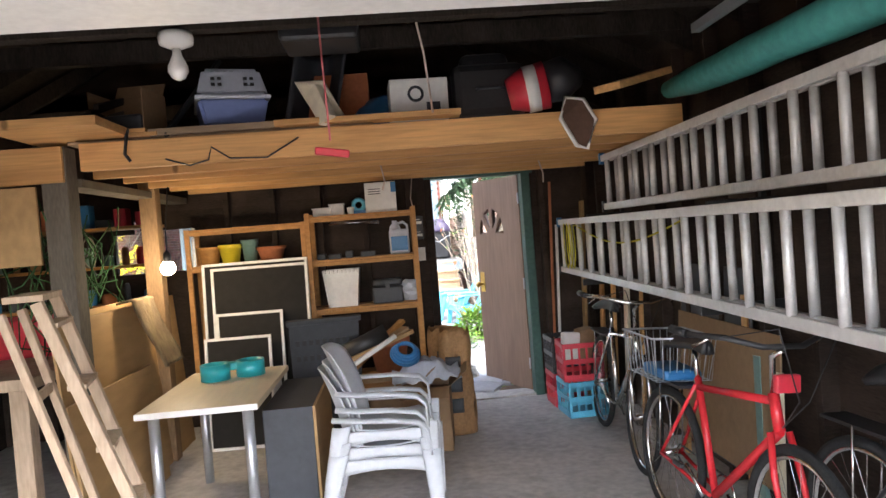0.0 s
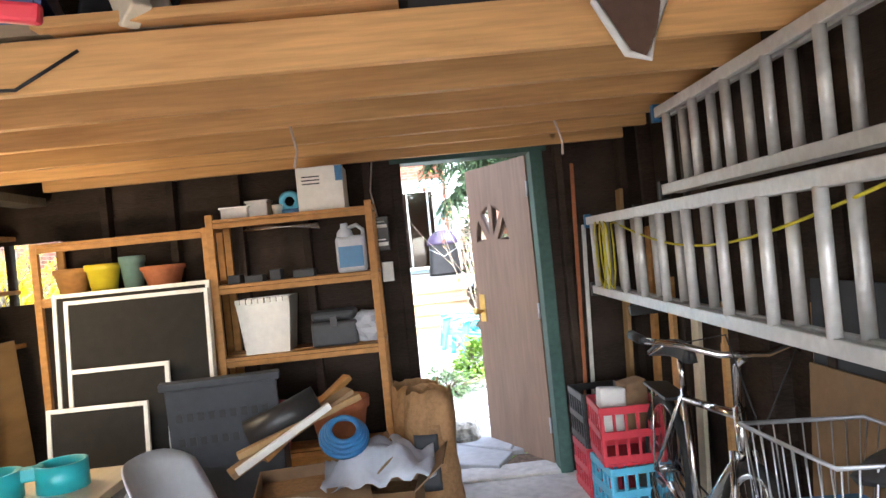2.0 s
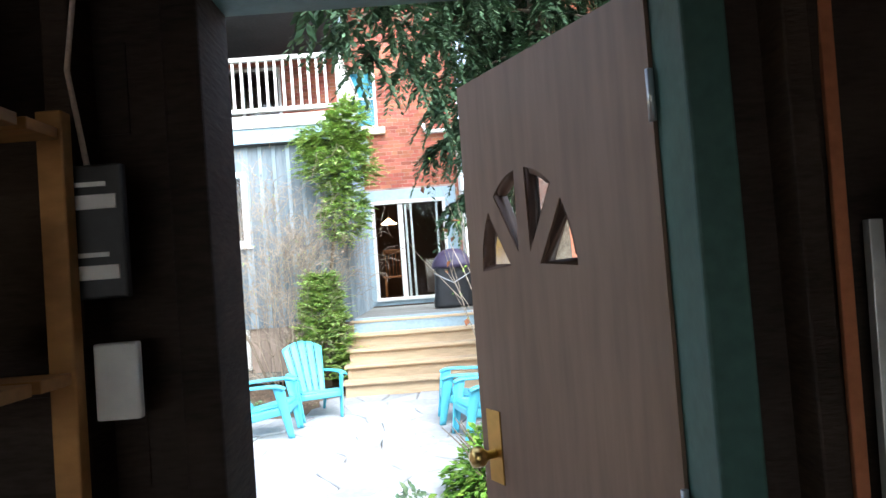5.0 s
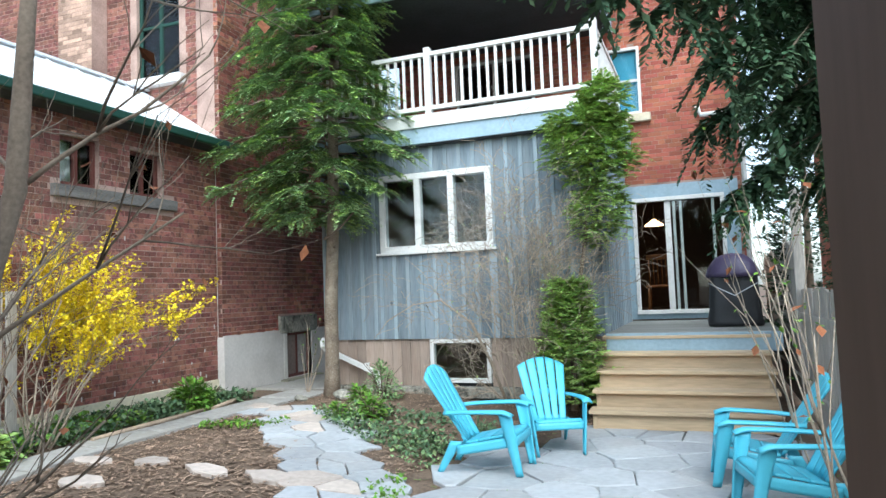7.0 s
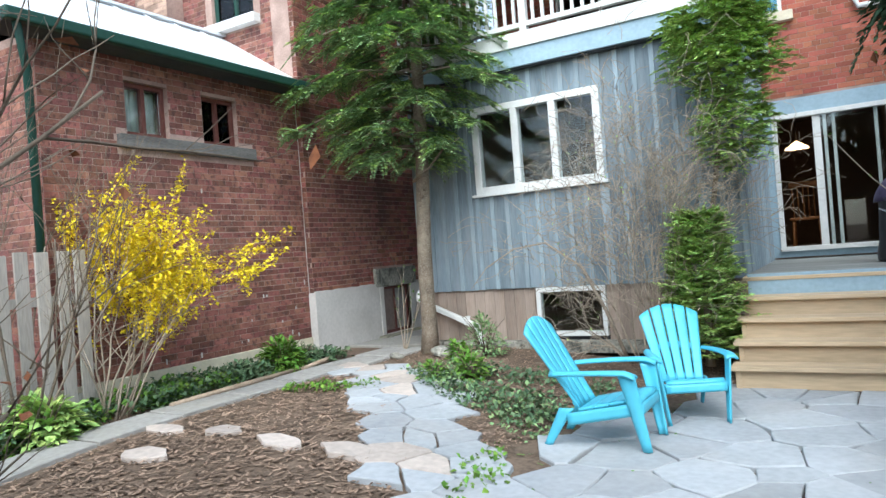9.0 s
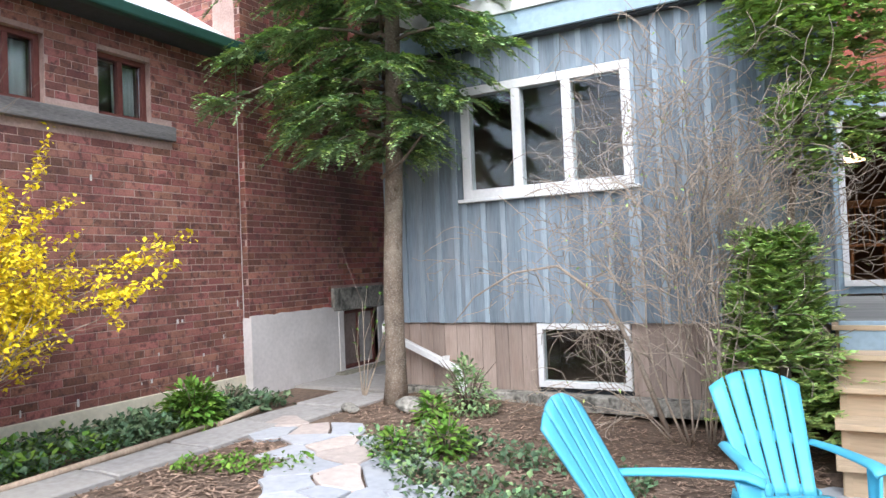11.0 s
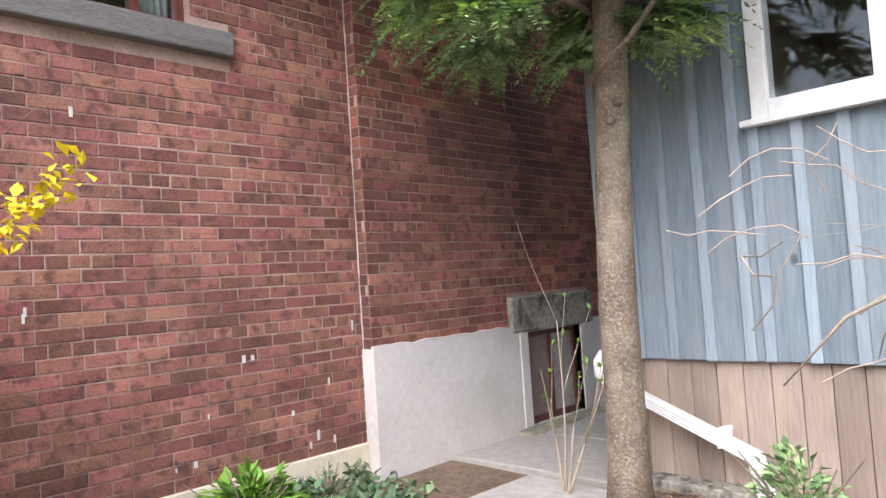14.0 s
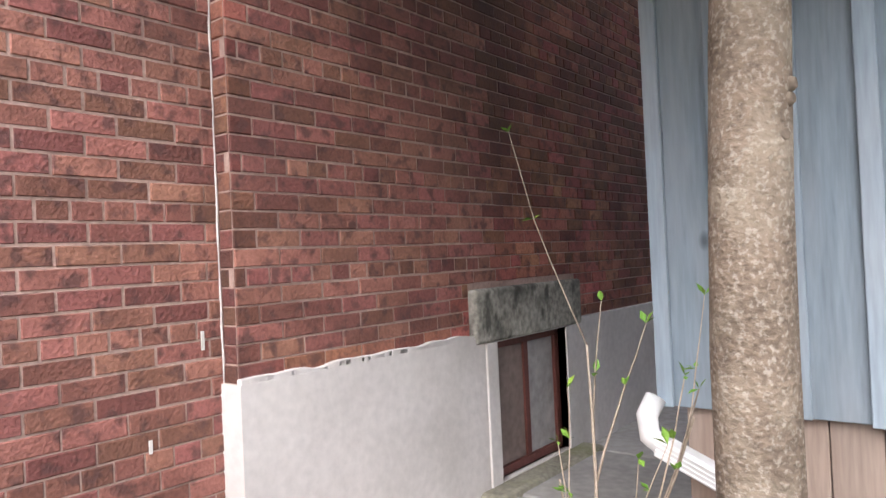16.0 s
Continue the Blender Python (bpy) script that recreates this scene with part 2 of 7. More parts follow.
M_SLATE = mat("weathered_sill_wood", (0.16, 0.15, 0.14), 0.9, 0.35, 6, 0.5, stretch=(2, 0.5, 4))
M_BLUES = mat("weathered_blue_board", (0.205, 0.25, 0.28), 0.8, 0.22, 3, 0.2, stretch=(4, 4, 0.35), obj=0.16, dirt=0.5, dirt_color=(0.30, 0.315, 0.325), dirt_scale=2.2, dirt_stretch=(3, 3, 0.5), knots=0.7)
M_BLUEB = mat("worn_blue_batten", (0.27, 0.325, 0.36), 0.8, 0.2, 3, 0.2, stretch=(4, 4, 0.35), obj=0.14, dirt=0.45, dirt_color=(0.42, 0.44, 0.45), dirt_scale=2.5, dirt_stretch=(3, 3, 0.5), knots=0.6)
M_BLUET = mat("pale_blue_trim", (0.34, 0.45, 0.52), 0.6, 0.12, 4, 0.08, dirt=0.25, dirt_color=(0.25, 0.31, 0.36))
M_SKIRT = mat("weathered_cedar_skirt", (0.34, 0.265, 0.215), 0.85, 0.22, 3, 0.2, stretch=(4, 4, 0.35), obj=0.18, dirt=0.45, dirt_color=(0.27, 0.18, 0.13), dirt_scale=2.5, dirt_stretch=(2, 2, 0.6))
M_STEP = mat("new_pine_step", (0.56, 0.42, 0.27), 0.65, 0.18, 3, 0.1, stretch=(0.3, 3, 3), obj=0.10)
M_DECK = mat("grey_deck_board", (0.26, 0.26, 0.24), 0.8, 0.2, 3, 0.15, stretch=(0.4, 3, 3), obj=0.12)
M_FENCE = mat("grey_fence_wood", (0.50, 0.455, 0.40), 0.85, 0.25, 4, 0.2, stretch=(3, 3, 0.4), obj=0.15, dirt=0.4, dirt_color=(0.30, 0.26, 0.22), dirt_scale=3, dirt_stretch=(2, 2, 0.4))
M_FLAG = mat("bluestone_flag", (0.40, 0.41, 0.42), 0.8, 0.14, 3, 0.25, obj=0.18, hue=0.02, dirt=0.35, dirt_color=(0.47, 0.43, 0.38), dirt_scale=1.2)
M_FLAGP = mat("pink_sandstone", (0.52, 0.44, 0.38), 0.85, 0.18, 3, 0.25, obj=0.12)
M_WALKC = mat("walk_concrete", (0.37, 0.35, 0.32), 0.9, 0.2, 3, 0.3, obj=0.1, dirt=0.4, dirt_color=(0.28, 0.26, 0.21))
M_SOIL = mat("garden_soil", (0.17, 0.12, 0.085), 1.0, 0.45, 5, 0.9, dirt=0.6, dirt_color=(0.19, 0.14, 0.10), dirt_scale=3)
M_MULCH = mat("wood_chip", (0.29, 0.20, 0.14), 0.95, 0.3, 12, 0.3, island=0.6)
M_LAWN = mat("far_ground", (0.07, 0.085, 0.035), 1.0, 0.4, 2, 0.6)
M_TURQCH = mat("sky_blue_resin", (0.12, 0.51, 0.66), 0.4, 0.06, 3, 0.03, dirt=0.12, dirt_color=(0.13, 0.50, 0.66))
M_BARK = mat("mottled_bark", (0.19, 0.145, 0.105), 0.95, 0.35, 10, 1.0, stretch=(1, 1, 1.2), dirt=0.7, dirt_color=(0.34, 0.285, 0.21), dirt_scale=7, spot=0.4, spot_scale=80, spot_color=(0.50, 0.45, 0.37))
M_TWIG = mat("grey_brown_twig", (0.20, 0.155, 0.115), 0.9, 0.3, 10, 0.2, island=0.25)
M_TWIGL = mat("pale_vine_stem", (0.36, 0.29, 0.22), 0.9, 0.3, 10, 0.2, island=0.3)
M_NEEDLE = mat("hemlock_needles", (0.225, 0.33, 0.14), 0.7, 0.3, 5, 0.0, island=0.5, hue=0.03)
M_CEDAR = mat("bright_cedar_spray", (0.38, 0.52, 0.15), 0.7, 0.3, 5, 0.0, island=0.45, hue=0.03)
M_DKCEDAR = mat("dark_cedar_spray", (0.055, 0.10, 0.05), 0.7, 0.3, 5, 0.0, island=0.5, hue=0.03)
M_IVY = mat("ivy_leaf", (0.105, 0.165, 0.08), 0.5, 0.3, 8, 0.0, island=0.5, hue=0.03)
M_LIMEL = mat("fresh_leaf", (0.14, 0.26, 0.035), 0.6, 0.25, 8, 0.0, island=0.4, hue=0.02)
M_FORS = mat("forsythia_petal", (0.80, 0.62, 0.02), 0.6, 0.15, 8, 0.0, island=0.25, hue=0.01)
M_DEADL = mat("brown_dead_leaf", (0.24, 0.09, 0.04), 0.8, 0.3, 8, 0.0, island=0.4)
M_WOODC = mat("interior_chair_wood", (0.30, 0.12, 0.04), 0.5, 0.2, 3, 0.05)
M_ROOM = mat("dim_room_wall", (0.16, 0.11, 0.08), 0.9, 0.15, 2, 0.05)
M_METROOF = mat("pale_metal_roof", (0.74, 0.76, 0.78), 0.5, 0.08, 2, 0.05)
M_GREENG = mat("dark_green_gutter", (0.02, 0.06, 0.045), 0.5, 0.15, 4, 0.05)
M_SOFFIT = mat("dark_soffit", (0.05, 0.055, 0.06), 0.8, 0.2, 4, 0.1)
M_PURPLE = mat("purple_black_vinyl", (0.055, 0.04, 0.085), 0.45, 0.25, 5, 0.4)
M_BROWNW = mat("brown_window_paint", (0.13, 0.045, 0.035), 0.6, 0.2, 5, 0.1)
M_CURT = mat("cream_curtain", (0.80, 0.78, 0.73), 0.9, 0.12, 6, 0.3, stretch=(1, 12, 1))
M_SHINGLE = mat("roof_shingle", (0.10, 0.095, 0.09), 0.95, 0.3, 6, 0.5)
M_GLASS = glass("window_glass")
M_FROST = glass("door_glass", (0.8, 0.85, 0.85), 0.1)
# asphalt set darker so less light bounces in through the vehicle door
M_ASPH = mat("asphalt_drive", (0.075, 0.073, 0.07), 0.95, 0.25, 8, 0.4)


# ---- mesh helpers ----
def box(bm, x0, x1, y0, y1, z0, z1, bevel=0.0, m=None):
    r = bmesh.ops.create_cube(bm, size=1)
    vs = r["verts"]
    bmesh.ops.scale(bm, vec=(x1 - x0, y1 - y0, z1 - z0), verts=vs)
    bmesh.ops.translate(bm, vec=((x0 + x1) / 2, (y0 + y1) / 2, (z0 + z1) / 2), verts=vs)
    if bevel:
        es = list({e for v in vs for e in v.link_edges})
        out = bmesh.ops.bevel(bm, geom=es, offset=bevel, segments=2, affect="EDGES", profile=0.5)
        vs = list({v for f in out["faces"] for v in f.verts} | {v for v in vs if v.is_valid})
    if m is not None:
        bmesh.ops.transform(bm, matrix=m, verts=vs)
    return bm


def bar(bm, p, q, w, h, bevel=0.0):
    p, q = Vector(p), Vector(q)
    m = Matrix.Translation((p + q) / 2) @ (q - p).to_track_quat("X", "Z").to_matrix().to_4x4()
    d = (q - p).length / 2
    return box(bm, -d, d, -w / 2, w / 2, -h / 2, h / 2, bevel, m)


def tube(bm, pts, radii, seg=8, closed=False, cap=True):
    pts = [Vector(p) for p in pts]
    if not hasattr(radii, "__len__"):
        radii = [radii] * len(pts)
    rings, n = [], len(pts)
    up = Vector((0.31, 0.17, 0.93))
    for i, p in enumerate(pts):
        if closed:
            d = pts[(i + 1) % n] - pts[i - 1]
        else:
            d = pts[min(i + 1, n - 1)] - pts[max(i - 1, 0)]
        d.normalize()
        a = d.cross(up)
        if a.length < 0.05:
            a = d.cross(Vector((1, 0, 0)))
        a.normalize()
        b = d.cross(a)
        rings.append([bm.verts.new(p + radii[i] * (math.cos(2 * math.pi * k / seg) * a + math.sin(2 * math.pi * k / seg) * b)) for k in range(seg)])
    for i in range(n if closed else n - 1):
        r, s = rings[i], rings[(i + 1) % n]
        for k in range(seg):
            f = bm.faces.new((r[k], r[(k + 1) % seg], s[(k + 1) % seg], s[k]))
            f.smooth = True
    if cap and not closed:
        bm.faces.new(list(reversed(rings[0])))
        bm.faces.new(rings[-1])
    return bm


def ring(cx, cy, cz, r, n=32, axis="x"):
    out = []
    for k in range(n):
        a = 2 * math.pi * k / n
        c, s = r * math.cos(a), r * math.sin(a)
        out.append((cx, cy + c, cz + s) if axis == "x" else (cx + c, cy, cz + s) if axis == "y" else (cx + c, cy + s, cz))
    return out


def lathe(bm, profile, seg=20, m=None):
    rows = []
    for r, z in profile:
        rows.append([bm.verts.new((r * math.cos(2 * math.pi * k / seg), r * math.sin(2 * math.pi * k / seg), z)) for k in range(seg)])
    for a, b in zip(rows, rows[1:]):
        for k in range(seg):
            f = bm.faces.new((a[k], a[(k + 1) % seg], b[(k + 1) % seg], b[k]))
            f.smooth = True
    bm.faces.new(list(reversed(rows[0])))
    bm.faces.new(rows[-1])
    if m is not None:
        bmesh.ops.transform(bm, matrix=m, verts=[v for r in rows for v in r])
    return bm


def grid(bm, nu, nv, fn):
    vs = [[bm.verts.new(fn(i / nu, j / nv)) for j in range(nv + 1)] for i in range(nu + 1)]
    for i in range(nu):
        for j in range(nv):
            f = bm.faces.new((vs[i][j], vs[i + 1][j], vs[i + 1][j + 1], vs[i][j + 1]))
            f.smooth = True
    return bm


def B():
    return bmesh.new()


def mesh_ob(name, bm, material):
    me = bpy.data.meshes.new(name)
    bmesh.ops.recalc_face_normals(bm, faces=bm.faces) if len(bm.faces) < 20000 else None
    bm.to_mesh(me)
    bm.free()
    me.materials.append(material)
    return new(name, me)


def part(name, bm, material, parent, label="", thick=0.0):
    ob = mesh_ob(name, bm, material)
    ob.parent = parent
    if label:
        ob["label"] = label
    if thick:
        s = ob.modifiers.new("thickness", "SOLIDIFY")
        s.thickness, s.offset = thick, 0
    return ob


def thing(name, m, label, category, group="", kind=""):
    e = new(name)
    e.empty_display_size = 0.1
    e.matrix_basis = m
    return tagged(e, label, category, group, kind)


def single(name, bm, material, label, category, group="", kind="", m=None, thick=0.0):
    ob = mesh_ob(name, bm, material)
    if m is not None:
        ob.matrix_basis = m
    if thick:
        s = ob.modifiers.new("thickness", "SOLIDIFY")
        s.thickness, s.offset = thick, 0
    return tagged(ob, label, category, group, kind)


def structure(name, bm, material, label="", category="structure"):
    return tagged(mesh_ob(name, bm, material), label, category, "", "structure")


def raw(name, verts, faces, material):
    me = bpy.data.meshes.new(name)
    me.from_pydata([tuple(v) for v in verts], [], faces)
    me.materials.append(material)
    me.update()
    return new(name, me)


rnd = random.Random(7)


def u(a, b):
    return rnd.uniform(a, b)


def leaves(name, points, size, material, parent, label="", droop=0.3, narrow=0.5, outward=None):
    """Small folded leaves at the given points, each of two triangles pairs with a bent midrib."""
    V, F = [], []
    for p in points:
        p = Vector(p)
        if outward is not None:
            d = (p - Vector(outward))
            d.z *= 0.4
            d = d.normalized() + Vector((u(-0.7, 0.7), u(-0.7, 0.7), u(-0.5, 0.3) - droop))
        else:
            d = Vector((u(-1, 1), u(-1, 1), u(-0.8, 0.8) - droop))
        d.normalize()
        s = d.cross(Vector((u(-0.4, 0.4), u(-0.4, 0.4), 1)))
        if s.length < 0.05:
            s = Vector((1, 0, 0))
        s.normalize()
        nrm = s.cross(d)
        L = size * u(0.6, 1.4)
        w = L * narrow
        k = len(V)
        V += [p, p + d * L * 0.5 + s * w * 0.5 + nrm * w * 0.15, p + d * L, p + d * L * 0.5 - s * w * 0.5 + nrm * w * 0.15]
        F += [(k, k + 1, k + 2), (k, k + 2, k + 3)]
    ob = raw(name, V, F, material)
    ob.parent = parent
    ob["kind"] = "stuff"
    if label:
        ob["label"] = label
    return ob


def sprays(name, tips, length, material, parent, label="", per=16, leaf=0.05, spread=0.55, droop=0.35):
    """Flat drooping conifer sprays: from each tip a fan of narrow leaflets along a bent rib."""
    V, F = [], []
    for p, d in tips:
        p, d = Vector(p), Vector(d).normalized()
        s = d.cross(Vector((u(-0.3, 0.3), u(-0.3, 0.3), 1))).normalized()
        L = length * u(0.6, 1.3)
        for i in range(per):
            t = (i + 0.5) / per
            q = p + d * L * t + Vector((0, 0, -droop * L * t * t))
            side = 1 if i % 2 else -1
            e = (d * u(0.5, 0.9) + s * side * spread * u(0.7, 1.2) * 1.6 + Vector((0, 0, u(-0.45, 0.1)))).normalized()
            l = leaf * (1.25 - t * 0.7) * u(0.8, 1.5)
            w = e.cross(Vector((u(-0.5, 0.5), u(-0.5, 0.5), 1))).normalized() * l * 0.2
            k = len(V)
            V += [q, q + e * l * 0.55 + w, q + e * l, q + e * l * 0.55 - w]
            F += [(k, k + 1, k + 2, k + 3)]
    ob = raw(name, V, F, material)
    ob.parent = parent
    ob["kind"] = "stuff"
    if label:
        ob["label"] = label
    return ob


def branchy(bm, p, d, length, radius, depth, tips, wild=0.5, kids=3, up=0.15, seg=5):
    """A limb that bends and forks; the ends are added to tips."""
    pts, rad = [Vector(p)], [radius]
    d = Vector(d).normalized()
    n = 5
    for i in range(n):
        d = (d + Vector((u(-1, 1), u(-1, 1), u(-1, 1) + up)) * wild * 0.35).normalized()
        pts.append(pts[-1] + d * length / n)
        rad.append(radius * (1 - 0.6 * (i + 1) / n))
    tube(bm, pts, rad, seg)
    if depth == 0:
        tips.append((pts[-1], d))
        tips.append((pts[3], d))
        return
    for k in range(kids):
        i = rnd.randint(2, n)
        dd = (d + Vector((u(-1, 1), u(-1, 1), u(-0.6, 0.9))) * wild * 1.5).normalized()
        branchy(bm, pts[i], dd, length * u(0.45, 0.75), rad[i] * 0.75, depth - 1, tips, wild, kids, up, max(3, seg - 1))


# ---- the ground and the large structure ----
def ground_z(x, y):
    a = min(1, max(0, (-x - 2.4) / 2.4)) * min(1, max(0, (y - 2.0) / 3.0))
    return 0.02 + 0.17 * a * a * (3 - 2 * a)


def ground_mesh():
    bm = B()
    xs = [-400, -60, -20, -9] + [-7.5 + 0.3 * i for i in range(29)] + [1.6, 4, 20, 60, 400]
    ys = [-400, -60, -20, -9, -7, -4, -1, 0.12] + [0.3 + 0.3 * i for i in range(42)] + [14, 20, 60, 400]
    vs = {}
    for i, x in enumerate(xs):
        for j, y in enumerate(ys):
            bump = noise.noise((x * 1.7, y * 1.7, 3)) * 0.012 if -7 < x < 1 and 1 < y < 12 else 0
            z = ground_z(x, y) - 0.012 + bump if y > 0.2 else -0.03
            vs[i, j] = bm.verts.new((x, y, z))
    for i in range(len(xs) - 1):
        for j in range(len(ys) - 1):
            bm.faces.new((vs[i, j], vs[i + 1, j], vs[i + 1, j + 1], vs[i, j + 1])).smooth = True
    return bm


structure("ground", ground_mesh(), M_SOIL, "dark brown garden soil between the paths", "ground")
# out of view, dark surface limits the bounce into the garage
structure("driveway", box(B(), -4.5, 1.4, -16, -6.75, -0.026, -0.006), M_ASPH, "unseen asphalt driveway outside the garage, darkened to cut bounce light", "driveway")

GX0, GX1, GY0 = -4.6, 0.78, -6.7
structure("floor", box(B(), GX0 - 0.1, GX1 + 0.1, GY0, 0.14, -0.08, 0.0), M_CONC, "worn pale concrete garage floor", "floor")
bm = B()
box(bm, GX0, -3.62, 0, 0.12, 0, 3.0)
box(bm, -3.62, -2.86, 0, 0.12, 0, 1.40)
box(bm, -3.62, -2.86, 0, 0.12, 1.86, 3.0)
box(bm, -2.86, -0.80, 0, 0.12, 0, 3.0)
box(bm, -0.80, 0.13, 0, 0.12, 2.07, 3.0)
box(bm, 0.13, GX1, 0, 0.12, 0, 3.0)
wall_n = structure("wall_north", bm, M_DARK, "dark brown board wall of the garage", "wall")
wall_e = structure("wall_east", box(B(), GX1, GX1 + 0.12, GY0, 0.12, 0, 2.75), M_DARK, "dark brown board wall behind the ladders", "wall")
wall_w = structure("wall_west", box(B(), GX0 - 0.12, GX0, GY0, 0.12, 0, 2.75), M_DARK, "dark brown board wall behind the clutter", "wall")
# out of view; opening made smaller to cut the daylight reaching the garage
bm = B()
box(bm, GX0, -3.5, GY0, GY0 + 0.12, 0, 3.0)
box(bm, 0.15, GX1, GY0, GY0 + 0.12, 0, 3.0)
box(bm, -3.5, 0.15, GY0, GY0 + 0.12, 2.2, 3.0)
structure("wall_south", bm, M_DARK, "unseen dark brown front wall, narrowed round the vehicle door to dim the garage", "wall")
for wall_ob, xs in ((wall_n, [GX0 + 0.4 * i for i in range(14) if not -0.95 < GX0 + 0.4 * i < 0.2 and not -3.7 < GX0 + 0.4 * i < -2.8]),):
    for x in xs:
        part("stud", box(B(), x, x + 0.045, -0.085, 0.0, 0, 2.6, 0.004), M_DARK, wall_ob)
for i in range(15):
    y = GY0 + 0.45 * i + 0.2
    part("stud", box(B(), GX1 - 0.085, GX1, y, y + 0.045, 0, 2.6, 0.004), M_DARK, wall_e)
for z in (0.55, 1.15, 1.75, 2.35):
    for k in range(3):
        a = GX0 + k * 1.25
        part("nogging", box(B(), a, a + 1.2, -0.004, 0.0, z + 0.02 * k, z + 0.16 + 0.02 * k), M_DARK, wall_n)
# gable roof, ridge along y
RX, RZ, EZ = (GX0 + GX1) / 2, 4.05, 2.62
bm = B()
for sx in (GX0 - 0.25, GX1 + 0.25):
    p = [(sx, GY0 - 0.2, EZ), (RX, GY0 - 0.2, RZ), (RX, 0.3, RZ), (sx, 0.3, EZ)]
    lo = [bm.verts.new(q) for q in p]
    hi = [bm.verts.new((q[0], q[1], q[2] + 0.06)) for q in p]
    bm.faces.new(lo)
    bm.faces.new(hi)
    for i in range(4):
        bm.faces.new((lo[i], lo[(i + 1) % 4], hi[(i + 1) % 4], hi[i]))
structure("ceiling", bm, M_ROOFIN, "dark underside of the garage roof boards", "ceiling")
bm = B()
for y in (0.0, GY0 + 0.12):
    for s in (-1, 1):
        v = [bm.verts.new(q) for q in ((RX, y, 2.7), (RX + s * 2.75, y, 2.7), (RX, y, RZ))]
        w = [bm.verts.new((q.co.x, y + 0.1, q.co.z)) for q in v]
        bm.faces.new(v)
        bm.faces.new(w)
structure("gable", bm, M_DARK, "dark board gable end", "wall")
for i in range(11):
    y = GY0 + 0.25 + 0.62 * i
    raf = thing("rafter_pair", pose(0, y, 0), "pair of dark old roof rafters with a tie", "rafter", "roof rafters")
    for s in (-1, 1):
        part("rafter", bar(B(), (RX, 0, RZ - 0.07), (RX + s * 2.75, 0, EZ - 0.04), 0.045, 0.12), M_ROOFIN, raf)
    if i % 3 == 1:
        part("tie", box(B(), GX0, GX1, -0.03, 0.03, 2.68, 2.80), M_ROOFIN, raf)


# ---- garage door frame, open back door ----
door = tagged(new("door_1"), "brown wooden back door standing open, with fan-shaped panes", "door", "", "structure")
door.matrix_basis = pose(0.045, 0.125, 0.02, 0, 0, -63.5)
DW, DH = 0.76, 2.02


def door_leaf():
    """The leaf with a fan-shaped opening cut through: hinge at x=0, leaf towards -x."""
    bm = B()
    cx, cz, r0, r1 = -0.475, 1.475, 0.07, 0.265
    holes = []
    spokes = [(2, 40), (52, 84), (96, 128), (140, 178)]
    for a0, a1 in spokes:
        pts = []
        for k in range(7):
            a = radians(a0 + (a1 - a0) * k / 6)
            pts.append((cx + r1 * 0.80 * math.cos(a), cz + r1 * math.sin(a)))
        am = radians((a0 + a1) / 2)
        pts.append((cx + r0 * math.cos(am), cz + r0 * math.sin(am) * 0.8))
        holes.append(pts)
    outer = [(0, 0), (-DW, 0), (-DW, DH), (0, DH)]
    edges = []
    for loop in [outer] + holes:
        vs = [bm.verts.new((x, 0, z)) for x, z in loop]
        edges += [bm.edges.new((vs[i], vs[(i + 1) % len(vs)])) for i in range(len(vs))]
    bmesh.ops.triangle_fill(bm, edges=edges, use_beauty=True)
    r = bmesh.ops.extrude_face_region(bm, geom=list(bm.faces))
    bmesh.ops.translate(bm, vec=(0, 0.042, 0), verts=[v for v in r["geom"] if isinstance(v, bmesh.types.BMVert)])
    return bm, holes


leaf_bm, fan = door_leaf()
leaf = part("leaf", leaf_bm, M_DOOR, door)
for pts in fan:
    bm = B()
    tube(bm, [(x, 0.021, z) for x, z in pts], 0.02, 6, closed=True)
    bmesh.ops.scale(bm, vec=(1, 1.0, 1), verts=bm.verts)
    part("pane_moulding", bm, M_DOORDK, door, "dark brown moulding round a pane")
    bm = B()
    bm.faces.new([bm.verts.new((x, 0.021, z)) for x, z in pts])
    g = part("pane", bm, M_FROST, door, "clear fan-shaped glass pane")
    g.visible_shadow = False
bm = B()
lathe(bm, [(0.012, 0), (0.012, 0.03), (0.028, 0.05), (0.026, 0.075), (0.012, 0.08)], 14, pose(-DW + 0.07, 0.042, 0.98, -90))
part("knob", bm, M_BRASS, door, "round brass knob")
bm = B()
lathe(bm, [(0.012, 0), (0.012, 0.03), (0.028, 0.05), (0.026, 0.075), (0.012, 0.08)], 14, pose(-DW + 0.07, 0.0, 0.98, 90))
part("knob", bm, M_BRASS, door, "round brass knob")
part("lock_plate", box(B(), -DW + 0.035, -DW + 0.105, -0.004, 0, 0.90, 1.10, 0.001), M_BRASS, door, "brass lock plate")
for z in (0.25, 1.0, 1.8):
    bm = B()
    tube(bm, [(0.006, -0.006, z - 0.05), (0.006, -0.006, z + 0.05)], 0.008, 8)
    part("hinge", bm, M_STEEL, door, "steel hinge")
fr = tagged(new("door_frame"), "dark green painted timber door frame", "door frame", "", "structure")
part("jamb", box(B(), 0.055, 0.135, -0.03, 0.15, 0, 2.07, 0.006), M_GREENP, fr, "dark green painted jamb")
part("jamb", box(B(), -0.83, -0.765, -0.03, 0.15, 0, 2.07, 0.006), M_DARK, fr, "dark brown jamb")
part("head", box(B(), -0.83, 0.165, -0.032, 0.152, 2.04, 2.11, 0.006), M_GREENP, fr, "dark green painted head")
part("sill", box(B(), -0.765, 0.055, -0.02, 0.22, 0.0, 0.02, 0.004), M_CONC, fr, "worn concrete sill")
